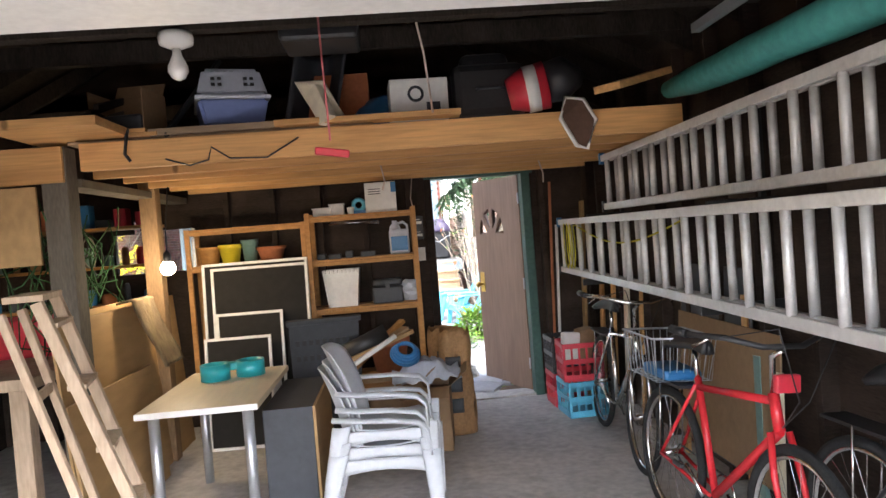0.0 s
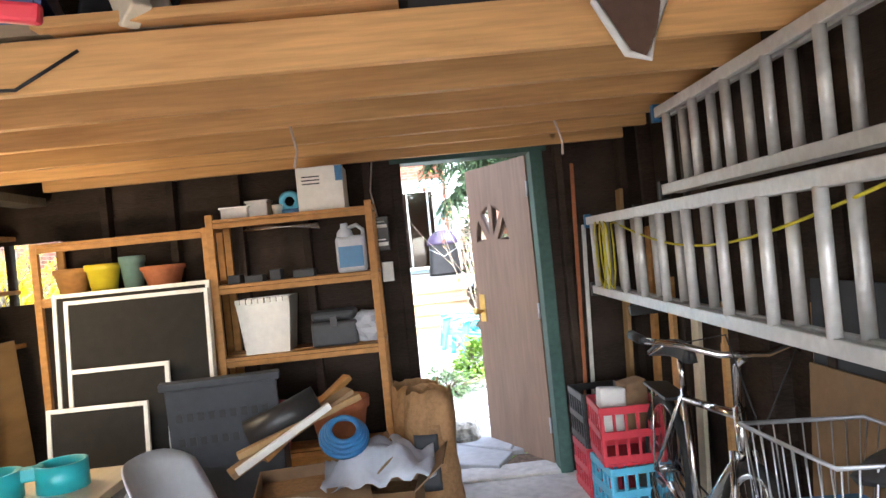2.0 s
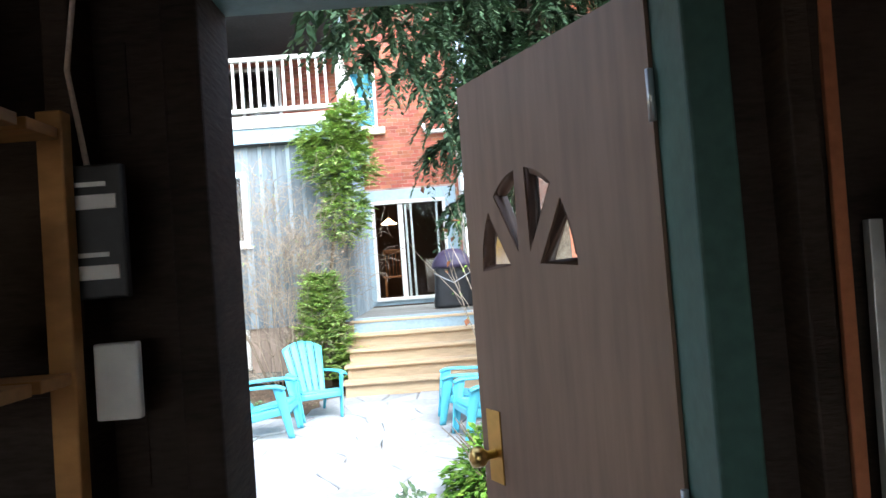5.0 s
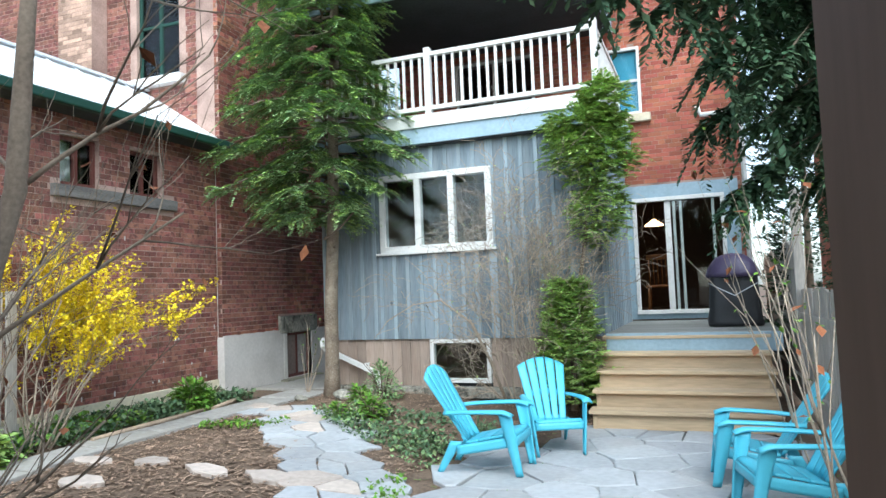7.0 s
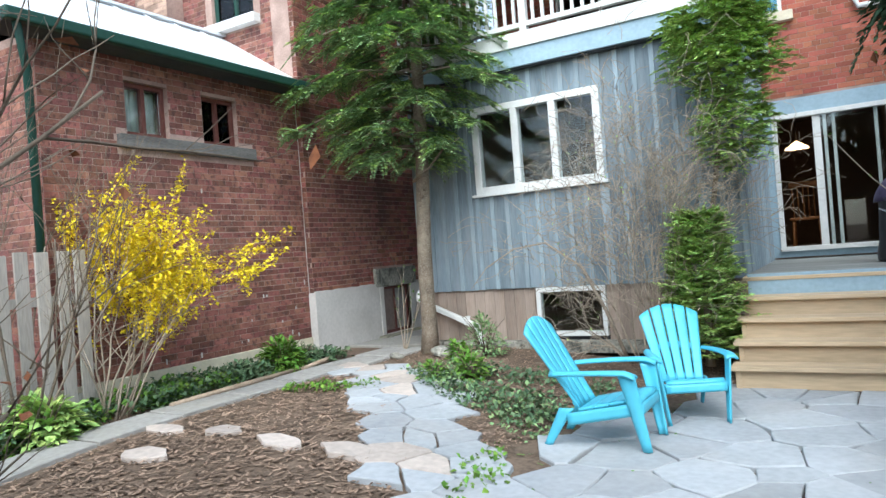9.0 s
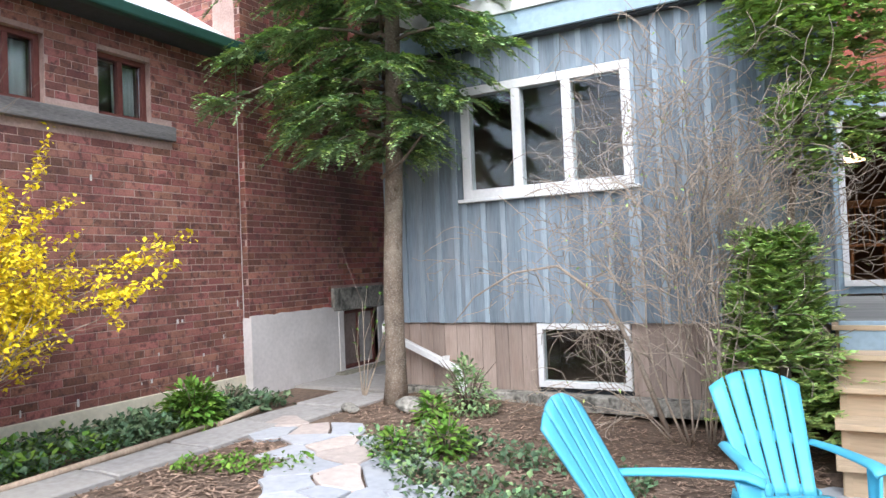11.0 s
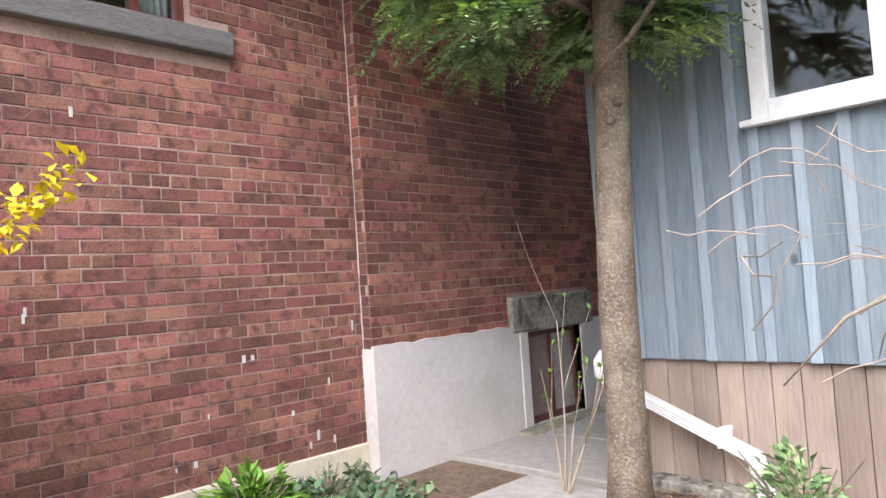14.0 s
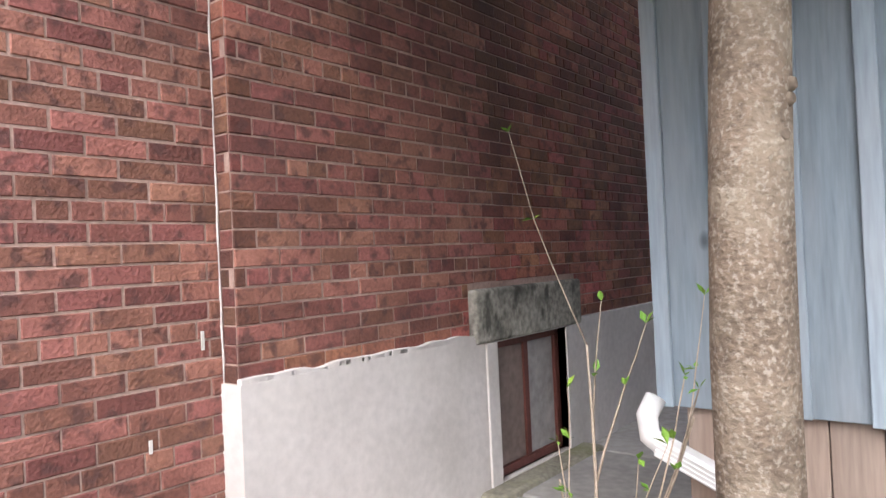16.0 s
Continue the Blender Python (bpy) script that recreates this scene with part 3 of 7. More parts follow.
# small window beside the shelves
w = tagged(new("window_1"), "small bright garage window with a thin dark frame", "window", "", "structure")
for a in (-3.62, -3.25, -2.89):
    part("mullion", box(B(), a, a + 0.03, 0.03, 0.09, 1.40, 1.86), M_DARK, w)
g = part("pane", box(B(), -3.59, -2.89, 0.055, 0.060, 1.40, 1.86), M_GLASS, w)
g.visible_shadow = False
# outside skin of the garage
structure("wall_north_outside", box(B(), 0.17, GX1 + 0.12, 0.121, 0.15, 0, 3.0), M_FENCE, "weathered outside boards of the garage", "wall")
structure("wall_north_outside_2", box(B(), GX0, -0.84, 0.121, 0.15, 0, 1.38), M_FENCE, "weathered outside boards of the garage", "wall")

# ---- overhead vehicle door, open ----
od = thing("overhead_door", pose(0, 0, 0), "white panelled overhead garage door, rolled open overhead", "garage door")
for k in range(4):
    y0 = -6.35 + 0.64 * k
    part("panel", box(B(), -3.75, 0.30, y0, y0 + 0.62, 2.345, 2.39, 0.006), M_WHITEP, od)
for x in (-3.8, 0.35):
    part("track", box(B(), x - 0.02, x + 0.02, -6.5, -3.1, 2.40, 2.44), M_STEEL, od, "galvanised steel track")
    part("track_hanger", box(B(), x - 0.015, x + 0.015, -3.75, -3.71, 2.42, 2.75), M_STEEL, od, "galvanised hanger strap")
op = thing("door_opener", pose(-1.42, -2.75, 2.62), "dark grey motor box of the door opener", "door opener")
part("casing", box(B(), -0.19, 0.19, -0.16, 0.16, -0.09, 0.13, 0.02), M_BLACK, op)
part("lamp_lens", box(B(), -0.03, 0.14, -0.175, -0.16, -0.03, 0.02, 0.004), M_STEEL, op, "pale label plate with printed lines")
bm = B()
bmesh.ops.create_uvsphere(bm, u_segments=14, v_segments=10, radius=0.05, matrix=pose(-0.04, -0.20, 0.03))
part("bulb", bm, M_BULB, op, "white unlit bulb")
part("rail", box(B(), -0.02, 0.02, -3.4, -0.16, 0.0, 0.03), M_STEEL, op, "steel rail")
for s in (-0.15, 0.15):
    part("strap", box(B(), s - 0.015, s + 0.015, -0.02, 0.02, 0.10, 0.50), M_STEEL, op, "perforated steel strap")
bm = B()
tube(bm, [(0.02, -0.35, 0.05), (0.03, -0.42, -0.25), (0.04, -0.45, -0.62)], 0.005, 6)
part("pull_cord", bm, M_REDROPE, op, "pink release cord")
part("pull_handle", bar(B(), (-0.03, -0.45, -0.66), (0.12, -0.45, -0.685), 0.025, 0.035, 0.008), M_REDPL, op, "red plastic pull handle")

# ---- loft of pine joists ----
for k in range(6):
    y = -2.33 + 0.42 * k
    a, b = (-2.95 + 0.02 * k, 0.60) if k else (-2.82, 0.60)
    bm = box(B(), a, b, y, y + 0.04, 2.05 + u(-0.005, 0.005), 2.20, 0.003)
    single("joist", bm, M_PINE, "knotty amber pine loft joist", "joist", "loft joists", "structure")
lb = tagged(new("loft_boards"), "loose pale boards laid over the loft joists", "boards", "", "structure")
for i, (a, b, y0, y1) in enumerate([(-2.9, -1.2, -2.30, -2.02), (-2.8, -0.72, -2.0, -1.72), (-2.9, -0.9, -1.70, -1.4), (-2.9, -0.75, -1.38, -1.08), (-2.7, -0.6, -1.06, -0.76), (-2.8, -0.7, -0.74, -0.44), (-2.9, -0.5, -0.42, -0.1), (-0.45, 0.5, -1.5, -1.25), (-0.5, 0.5, -0.9, -0.6)]):
    part("board", box(B(), a, b, y0 + 0.02, y1 - 0.02, 2.202, 2.220, 0.003), M_LOFTB, lb)
single("plank", box(B(), -1.75, -0.70, -2.36, -2.22, 2.222, 2.255, 0.003), M_PINE, "pale pine plank lying along the loft edge", "plank")
single("plank", box(B(), -3.1, -2.55, -2.75, -2.15, 2.222, 2.27, 0.003, ), M_PINE, "amber pine plank sticking out of the loft", "plank")
single("plank", box(B(), -0.28, 0.28, -0.085, 0.085, -0.02, 0.02, 0.003), M_PINE, "thick pine plank tilted up on the loft", "plank", m=pose(0.28, -2.45, 2.33, 0, -14, 38))
bm = B()
box(bm, -3.06, -2.92, -2.28, -2.14, 0, 2.2, 0.006)
single("post", bm, M_POST, "rough grey-green timber post", "post", kind="structure")
single("post", box(B(), -3.0, -2.88, -0.98, -0.86, 0, 2.2, 0.006), M_BROWNPOST, "brown timber post beside a lamp", "post", kind="structure")
single("beam", box(B(), -4.5, -2.93, -2.30, -2.26, 2.0, 2.2, 0.004), M_PINE, "short pine beam over the clutter", "beam", kind="structure")
single("beam", box(B(), -3.06, -2.9, -2.14, -0.1, 1.98, 2.03, 0.004), M_POST, "long grey timber rail under the loft", "beam", kind="structure")


# ---- garden: paving ----
def clip_poly(poly, a, b):
    """The part of poly nearer to a than to b."""
    mx, my, nx, ny = (a[0] + b[0]) / 2, (a[1] + b[1]) / 2, b[0] - a[0], b[1] - a[1]
    out = []
    for i, p in enumerate(poly):
        q = poly[(i + 1) % len(poly)]
        dp, dq = (p[0] - mx) * nx + (p[1] - my) * ny, (q[0] - mx) * nx + (q[1] - my) * ny
        if dp <= 0:
            out.append(p)
        if dp * dq < 0:
            t = dp / (dp - dq)
            out.append((p[0] + t * (q[0] - p[0]), p[1] + t * (q[1] - p[1])))
    return out


def inside(p, poly):
    c = False
    for i, a in enumerate(poly):
        b = poly[i - 1]
        if (a[1] > p[1]) != (b[1] > p[1]) and p[0] < (b[0] - a[0]) * (p[1] - a[1]) / (b[1] - a[1]) + a[0]:
            c = not c
    return c


def stone(poly, parent, material, z=None, gap=0.008, thick=0.05, name="flagstone"):
    cx, cy = sum(p[0] for p in poly) / len(poly), sum(p[1] for p in poly) / len(poly)
    pts = []
    for i, p in enumerate(poly):
        q = poly[(i + 1) % len(poly)]
        for t in (0.0, 0.5):
            x, y = p[0] + t * (q[0] - p[0]) + u(-0.012, 0.012), p[1] + t * (q[1] - p[1]) + u(-0.012, 0.012)
            d = math.hypot(x - cx, y - cy) + 1e-6
            k = max(0.3, 1 - gap / d)
            pts.append((cx + (x - cx) * k, cy + (y - cy) * k))
    h = u(-0.005, 0.006)
    tilt = (u(-0.012, 0.012), u(-0.012, 0.012))
    def top(x, y, inset):
        return (ground_z(x, y) if z is None else z) + 0.022 + h + tilt[0] * (x - cx) + tilt[1] * (y - cy) - inset
    bm = B()
    lo = [bm.verts.new((x, y, top(x, y, thick))) for x, y in pts]
    mi = [bm.verts.new((x, y, top(x, y, 0.008))) for x, y in pts]
    hi = [bm.verts.new((cx + (x - cx) * 0.97, cy + (y - cy) * 0.97, top(x, y, 0))) for x, y in pts]
    n = len(pts)
    bm.faces.new(hi)
    for i in range(n):
        bm.faces.new((lo[i], lo[(i + 1) % n], mi[(i + 1) % n], mi[i]))
        bm.faces.new((mi[i], mi[(i + 1) % n], hi[(i + 1) % n], hi[i]))
    part(name, bm, material, parent)


def paving(name, region, spacing, material, label, parent=None, jitter=0.32, alt=None):
    par = tagged(new(name), label, "pavement", "", "structure")
    xs, ys = [p[0] for p in region], [p[1] for p in region]
    seeds = []
    j = 0
    y = min(ys) - spacing
    while y < max(ys) + spacing:
        x = min(xs) - spacing + (0.5 * spacing if j % 2 else 0)
        while x < max(xs) + spacing:
            seeds.append((x + u(-jitter, jitter) * spacing, y + u(-jitter, jitter) * spacing))
            x += spacing
        y += spacing * 0.85
        j += 1
    for s in seeds:
        if not inside(s, region):
            continue
        poly = [(s[0] - spacing, s[1] - spacing), (s[0] + spacing, s[1] - spacing), (s[0] + spacing, s[1] + spacing), (s[0] - spacing, s[1] + spacing)]
        for o in seeds:
            if o is not s and abs(o[0] - s[0]) < 2.2 * spacing and abs(o[1] - s[1]) < 2.2 * spacing:
                poly = clip_poly(poly, s, o)
        if len(poly) > 2:
            stone(poly, par, alt if alt and rnd.random() < 0.25 else material)
    return par


PATIO = [(-0.75, 0.3), (0.1, 0.3), (0.35, 2.0), (0.45, 7.6), (-1.7, 7.6), (-2.2, 6.9), (-2.55, 6.2), (-2.75, 5.2), (-2.65, 4.2), (-2.0, 3.4), (-1.2, 2.4), (-0.9, 1.2)]
patio = paving("patio", PATIO, 0.50, M_FLAG, "irregular grey-blue flagstone patio with grassy joints", jitter=0.47)
CENTRE = [(-1.9, 3.3), (-2.9, 4.55), (-3.65, 5.65), (-4.6, 6.65), (-5.55, 7.45)]
BEND = [(x - 0.30, y - 0.24) for x, y in CENTRE] + [(x + 0.30, y + 0.26) for x, y in reversed(CENTRE)]
paving("garden_path", BEND, 0.36, M_FLAG, "curving flagstone path between the beds", alt=M_FLAGP, jitter=0.36)
walkway = tagged(new("walkway"), "worn concrete walkway slabs along the beds", "walkway", "", "structure")
W0, W1 = (-5.9, 2.2), (-6.05, 8.4)
for k in range(9):
    ya, yb = 2.0 + 0.75 * k, 2.0 + 0.75 * (k + 1) - 0.02
    xa, xb = -6.05 - 0.08 * (ya - 2) / 6, -5.60 - 0.08 * (ya - 2) / 6
    if yb > 7:
        xb += 0.12 * (yb - 7)
    stone([(xa, ya), (xb, ya), (xb + 0.0, yb), (xa, yb)], walkway, M_WALKC, gap=0.006, name="slab")
for k in range(4):
    ya = 8.77 + 0.9 * k
    stone([(-6.85, ya), (-5.6, ya), (-5.6, ya + 0.88), (-6.85, ya + 0.88)], walkway, M_WALKC, gap=0.006, name="slab")
st = tagged(new("stepping_stones"), "pale sandstone stepping stones set in wood chips", "stepping stones", "", "structure")
for x, y in ((-5.44, 4.66), (-4.85, 4.74), (-4.24, 4.70), (-3.70, 4.78), (-5.0, 4.15)):
    stone([(x + u(0.17, 0.26) * math.cos(k * 1.05), y + u(0.09, 0.14) * math.sin(k * 1.05)) for k in range(6)], st, M_FLAGP)


def chips(name, region, n, material, label, size=0.05, category="mulch"):
    xs, ys = [p[0] for p in region], [p[1] for p in region]
    V, F = [], []
    while n > 0:
        p = (u(min(xs), max(xs)), u(min(ys), max(ys)))
        if not inside(p, region):
            continue
        n -= 1
        a, l, w = u(0, 6.28), size * u(0.4, 1.5), size * u(0.12, 0.35)
        c, s, z = math.cos(a), math.sin(a), ground_z(*p) - 0.006 + u(0, 0.018)
        k = len(V)
        t1, t2 = u(-0.4, 0.4) * l, u(0.0, 0.5) * w
        for dx, dy, dz in ((-l, -w, 0), (l, -w, t1), (l, w, t1 + t2), (-l, w, t2)):
            V.append((p[0] + 0.5 * (dx * c - dy * s), p[1] + 0.5 * (dx * s + dy * c), z + abs(dz) * 0.5))
        F.append((k, k + 1, k + 2, k + 3))
    return tagged(raw(name, V, F, material), label, category, "", "stuff")


MULCH = [(-5.55, 2.2), (-5.6, 7.0), (-5.2, 7.0), (-4.3, 6.1), (-3.65, 5.35), (-3.2, 4.7), (-2.9, 4.0), (-2.2, 3.2), (-1.3, 2.2), (-1.2, 0.6), (-5.0, 0.6)]
chips("wood_chips", MULCH, 15000, M_MULCH, "brown wood-chip mulch with bare patches", 0.055)
BED = [(-5.5, 7.7), (-4.6, 7.0), (-3.75, 6.1), (-3.2, 5.45), (-2.8, 5.3), (-2.6, 6.3), (-1.7, 7.7), (-1.7, 8.9), (-5.4, 8.9)]
chips("leaf_litter", BED, 8000, M_MULCH, "dry leaf litter over the house bed", 0.045, "leaf litter")
sc = chips("grass_tufts", PATIO, 700, M_LIMEL, "tufts of grass in the paving joints", 0.05, "grass")

# ---- brick walls ----
BR, CO = 0.200, 0.0675


def quad_brick(V, F, o, ax, nrm, a, b, z0, z1, d):
    k, e = len(V), 0.004
    for (s, t, h) in ((a, z0, 0), (b, z0, 0), (b, z1, 0), (a, z1, 0), (a + e, z0 + e, d), (b - e, z0 + e, d), (b - e, z1 - e, d), (a + e, z1 - e, d)):
        V.append((o[0] + ax[0] * s + nrm[0] * h, o[1] + ax[1] * s + nrm[1] * h, t))
    F += [(k + 4, k + 5, k + 6, k + 7), (k, k + 1, k + 5, k + 4), (k + 1, k + 2, k + 6, k + 5), (k + 2, k + 3, k + 7, k + 6), (k + 3, k, k + 4, k + 7)]


SHARED = {}


def bricks(wall_ob, o, ax, nrm, length, z0, z1, holes=(), near=None, material=None, single_mat=None):
    """Courses of stretchers with a header course each sixth; near: a stretch whose bricks are separate objects."""
    V, F, count = [], [], 0
    z, row = z0, 0
    while z + CO - 0.01 < z1:
        head_row = row % 6 == 5
        step = BR / 2 if head_row else BR
        s = -(step / 2 if row % 2 else 0)
        while s < length:
            a, b = max(s, 0) + 0.0028, min(s + step, length) - 0.0028
            zz0, zz1 = z + 0.0028 + u(-0.0012, 0.0012), z + CO - 0.0028 + u(-0.0012, 0.0012)
            s += step
            if b - a < 0.03:
                continue
            bad = False
            for h0, h1, k0, k1 in holes:
                if zz1 > k0 and zz0 < k1 and b > h0 and a < h1:
                    if a < h0 - 0.04:
                        b = h0 - 0.004
                    elif b > h1 + 0.04:
                        a = h1 + 0.004
                    else:
                        bad = True
            if bad:
                continue
            d = u(0.002, 0.0065)
            full = abs(b - a - (step - 0.0056)) < 1e-6
            if near and full and near[0] < a < near[1] and near[2] < z < near[3] and count < 300:
                if step not in SHARED:
                    v2, f2 = [], []
                    quad_brick(v2, f2, (0, 0), (1, 0), (0, -1), 0, step - 0.0056, 0, CO - 0.0056, 0.008)
                    me = bpy.data.meshes.new("brick")
                    me.from_pydata(v2, [], f2)
                    me.materials.append(single_mat)
                    SHARED[step] = me
                ob = new("brick", SHARED[step])
                ang = math.atan2(ax[1], ax[0])
                ob.matrix_basis = Matrix.Translation((o[0] + ax[0] * a + nrm[0] * (d - 0.008), o[1] + ax[1] * a + nrm[1] * (d - 0.008), zz0)) @ Matrix.Rotation(ang, 4, "Z")
                ob.parent = wall_ob
                count += 1
            else:
                quad_brick(V, F, o, ax, nrm, a, b, zz0, zz1, d)
        z += CO
        row += 1
    ob = raw("brickwork", V, F, material)
    ob.parent = wall_ob
    ob["kind"] = "stuff"


def opening_wall(x0, x1, y0, y1, z0, z1, holes, along="y"):
    """A slab with rectangular openings cut through it."""
    bm = B()
    lo, hi = (y0, y1) if along == "y" else (x0, x1)
    cuts = sorted({lo, hi, *[c for h in holes for c in h[:2]]})
    for a, b in zip(cuts, cuts[1:]):
        mids = sorted([h[2:] for h in holes if h[0] <= a and h[1] >= b])
        z = z0
        for k0, k1 in mids + [(z1, z1)]:
            if k0 > z:
                box(bm, *((x0, x1, a, b) if along == "y" else (a, b, y0, y1)), z, k0)
            z = max(z, k1)
    return bm


NX = -6.96
NY = 4.72
NH = [(5.62, 6.14, 2.86, 3.42), (6.60, 7.12, 2.86, 3.42)]
nw = structure("neighbour_wall", opening_wall(NX - 0.3, NX, NY, 8.17, 0.0, 3.72, NH), M_MORTAR, "weathered dark red brick wall of the neighbouring building", "wall")
NX2 = NX + 0.085
KH = [(9.70, 10.42, 0.24, 0.96)]
nw2 = structure("neighbour_wall_2", opening_wall(NX - 0.3, NX2, 8.17, 13.5, 0.0, 7.6, KH), M_MORTAR, "tall red brick side wall of the neighbouring house, soot and shade in its colour", "wall")
nw4 = structure("neighbour_wall_4", box(B(), -9.6, NX - 0.3, NY, NY + 0.3, 0.0, 3.72), M_MORTAR, "red brick end wall of the low neighbouring building", "wall")
nw3 = structure("neighbour_wall_3", opening_wall(-14.0, NX - 0.3, 8.2, 8.5, 0.0, 8.2, [(-8.42, -7.60, 4.9, 6.6)], "x"), M_MORTAR, "red brick rear wall of the neighbouring house", "wall")
# plinths
bm = B()
box(bm, NX - 0.05, NX + 0.03, NY - 0.03, 8.15, 0.0, 0.42, 0.006)
structure("plinth", bm, M_STUCCO, "mossy cream plinth of the brick wall", "plinth")
bm = opening_wall(NX - 0.02, NX2 + 0.035, 8.155, 13.5, 0.0, 1.0, KH)
structure("plinth_2", bm, M_STUCCO2, "rough white parging over the foundation", "plinth")
bm = B()
for k in range(75):
    y = 8.16 + 0.018 * k + u(-0.004, 0.004)
    box(bm, NX2 + 0.006, NX2 + 0.033, y, y + u(0.018, 0.035), 0.975, 1.002 + 0.018 * (1 + noise.noise((y * 7, 1, 2))), 0.003)
structure("parging_edge", bm, M_STUCCO2, "ragged upper edge of the white parging", "plinth")
bm = B()
for k in range(22):
    y, z = u(4.5, 8.1), 0.45 + 2.0 * rnd.random() ** 2
    box(bm, NX + 0.006, NX + 0.0115, y, y + u(0.008, 0.02), z, z + u(0.02, 0.07))
structure("mortar_smears", bm, M_STUCCO2, "pale mortar smears and joint on the brick wall", "mortar")
bm = B()
pts = [(NX + 0.012 + u(-0.003, 0.003), 8.163, 0.9 + 0.06 * k) for k in range(46)]
tube(bm, pts, [u(0.002, 0.0055) for k in pts], 5)
structure("mortar_joint", bm, M_STUCCO2, "pale uneven mortar joint at the corner", "mortar")
single("lintel", box(B(), NX2 - 0.02, NX2 + 0.05, 9.52, 10.62, 0.965, 1.24, 0.015), M_LIME, "rough mossy stone lintel over the cellar window", "lintel", kind="structure")
single("sill", box(B(), NX2 - 0.02, NX2 + 0.17, 9.50, 10.62, 0.08, 0.235, 0.03), M_MOSS, "mossy stone sill of the cellar window", "sill", kind="structure")
single("window_sill", box(B(), NX - 0.02, NX + 0.07, 5.50, 7.34, 2.715, 2.85, 0.01), M_SLATE, "long weathered grey timber sill under two windows", "sill", kind="structure")


def window(name, o, ax, w, h, material, label, bars=1, depth=0.07, fw=0.045, curtain=0.0, room=0.6, cross=0):
    """A window unit; o: lower corner, ax: its length's direction, the outside on the right of ax."""
    e = tagged(new(name), label, "window", "", "structure")
    e.matrix_basis = Matrix.Translation(o) @ Matrix.Rotation(math.atan2(ax[1], ax[0]), 4, "Z")
    part("frame_side", box(B(), 0, fw, 0, depth, 0, h, 0.004), material, e)
    part("frame_side", box(B(), w - fw, w, 0, depth, 0, h, 0.004), material, e)
    part("frame_head", box(B(), fw, w - fw, 0, depth, h - fw, h, 0.004), material, e)
    part("frame_foot", box(B(), fw, w - fw, -0.004, depth, 0, fw, 0.004), material, e)
    n = bars + 1
    step = (w - 2 * fw) / n
    for k in range(n):
        a = fw + k * step
        if k:
            part("mullion", box(B(), a - fw * 0.5, a + fw * 0.5, 0.004, depth, fw, h - fw, 0.003), material, e)
        g = part("pane", box(B(), a + 0.002, a + step - 0.002, 0.035, 0.039, fw, h - fw), M_GLASS, e)
        g.visible_shadow = False
    for k in range(cross):
        z = h * (k + 1) / (cross + 1)
        part("glazing_bar", box(B(), fw, w - fw, 0.01, depth - 0.01, z - 0.02, z + 0.02), material, e)
    if curtain:
        bm = B()
        grid(bm, 24, 1, lambda a, b: (w * (curtain + (0.95 - curtain) * a), 0.13 + 0.015 * math.sin(a * 40), fw + b * (h - 2 * fw)))
        part("curtain", bm, M_CURT, e, "cream curtain behind the pane", 0.002)
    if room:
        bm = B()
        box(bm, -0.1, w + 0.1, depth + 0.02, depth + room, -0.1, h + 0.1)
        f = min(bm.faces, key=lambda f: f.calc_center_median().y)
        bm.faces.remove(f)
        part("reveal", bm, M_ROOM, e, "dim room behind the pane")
    return e


# windows face +x: length runs along +y seen from outside means ax = (0,1)
for k, (a, b, c, d) in enumerate(NH):
    window("window_%d" % (k + 2), (NX - 0.06, a, c), (0, 1), b - a, d - c, M_BROWNW, "small brown-framed window with a cream curtain", curtain=(0.08, 0.5)[k])
window("window_4", (NX2 - 0.015, 9.70, 0.24), (0, 1), 0.72, 0.72, M_BROWNW, "dark cellar window with a brown frame", 1)
cw = bpy.data.objects["window_4"]
part("board_panel", box(B(), 0.045, 0.337, 0.016, 0.028, 0.04, 0.68, 0.002), M_SHUT, cw, "dark brown board over the pane")
# added panel: its grey imitates the dusty glass reflecting, no blind hangs here
part("blind_panel", box(B(), 0.383, 0.675, 0.020, 0.030, 0.04, 0.68, 0.002), M_PANEREFL, cw, "dusty grey panel standing in for the pane reflection")
for y0, y1 in ((9.60, 9.70), (10.42, 10.52)):
    single("window_jamb", box(B(), NX2 - 0.03, NX2 + 0.045, y0, y1 - 0.002, 0.236, 0.964, 0.006), M_STUCCO2, "pale rendered jamb of the cellar window", "jamb", kind="structure")
window("window_5", (-8.42, 8.26, 4.9), (1, 0), 0.82, 1.7, M_GREENG, "tall dark sash window with a green frame", 1, cross=1)
single("window_sill", box(B(), -8.54, -7.48, 8.06, 8.2, 4.77, 4.9, 0.01), M_WHITEP, "white stone sill of the tall window", "sill", kind="structure")
# low metal roof with its ridge along y
bm = B()
RGX, RGY0, RGY1 = -8.25, NY - 0.42, 8.2
rz = lambda x: 3.74 + (NX + 0.25 - x) * 0.64 if x >= RGX else 3.74 + (NX + 0.25 - RGX) * 0.64 - (RGX - x) * 0.64
for xa, xb in ((NX + 0.28, RGX), (RGX, -9.75)):
    pan = (RGY1 - RGY0) / 9
    for i in range(9):
        y0 = RGY0 + i * pan
        lo = [bm.verts.new(q) for q in ((xa, y0, rz(xa)), (xa, y0 + pan, rz(xa)), (xb, y0 + pan, rz(xb)), (xb, y0, rz(xb)))]
        hi = [bm.verts.new((q.co.x, q.co.y, q.co.z - 0.03)) for q in lo]
        bm.faces.new(lo)
        bm.faces.new(list(reversed(hi)))
        bar(bm, (xa, y0, rz(xa) + 0.012), (xb, y0, rz(xb) + 0.012), 0.02, 0.025)
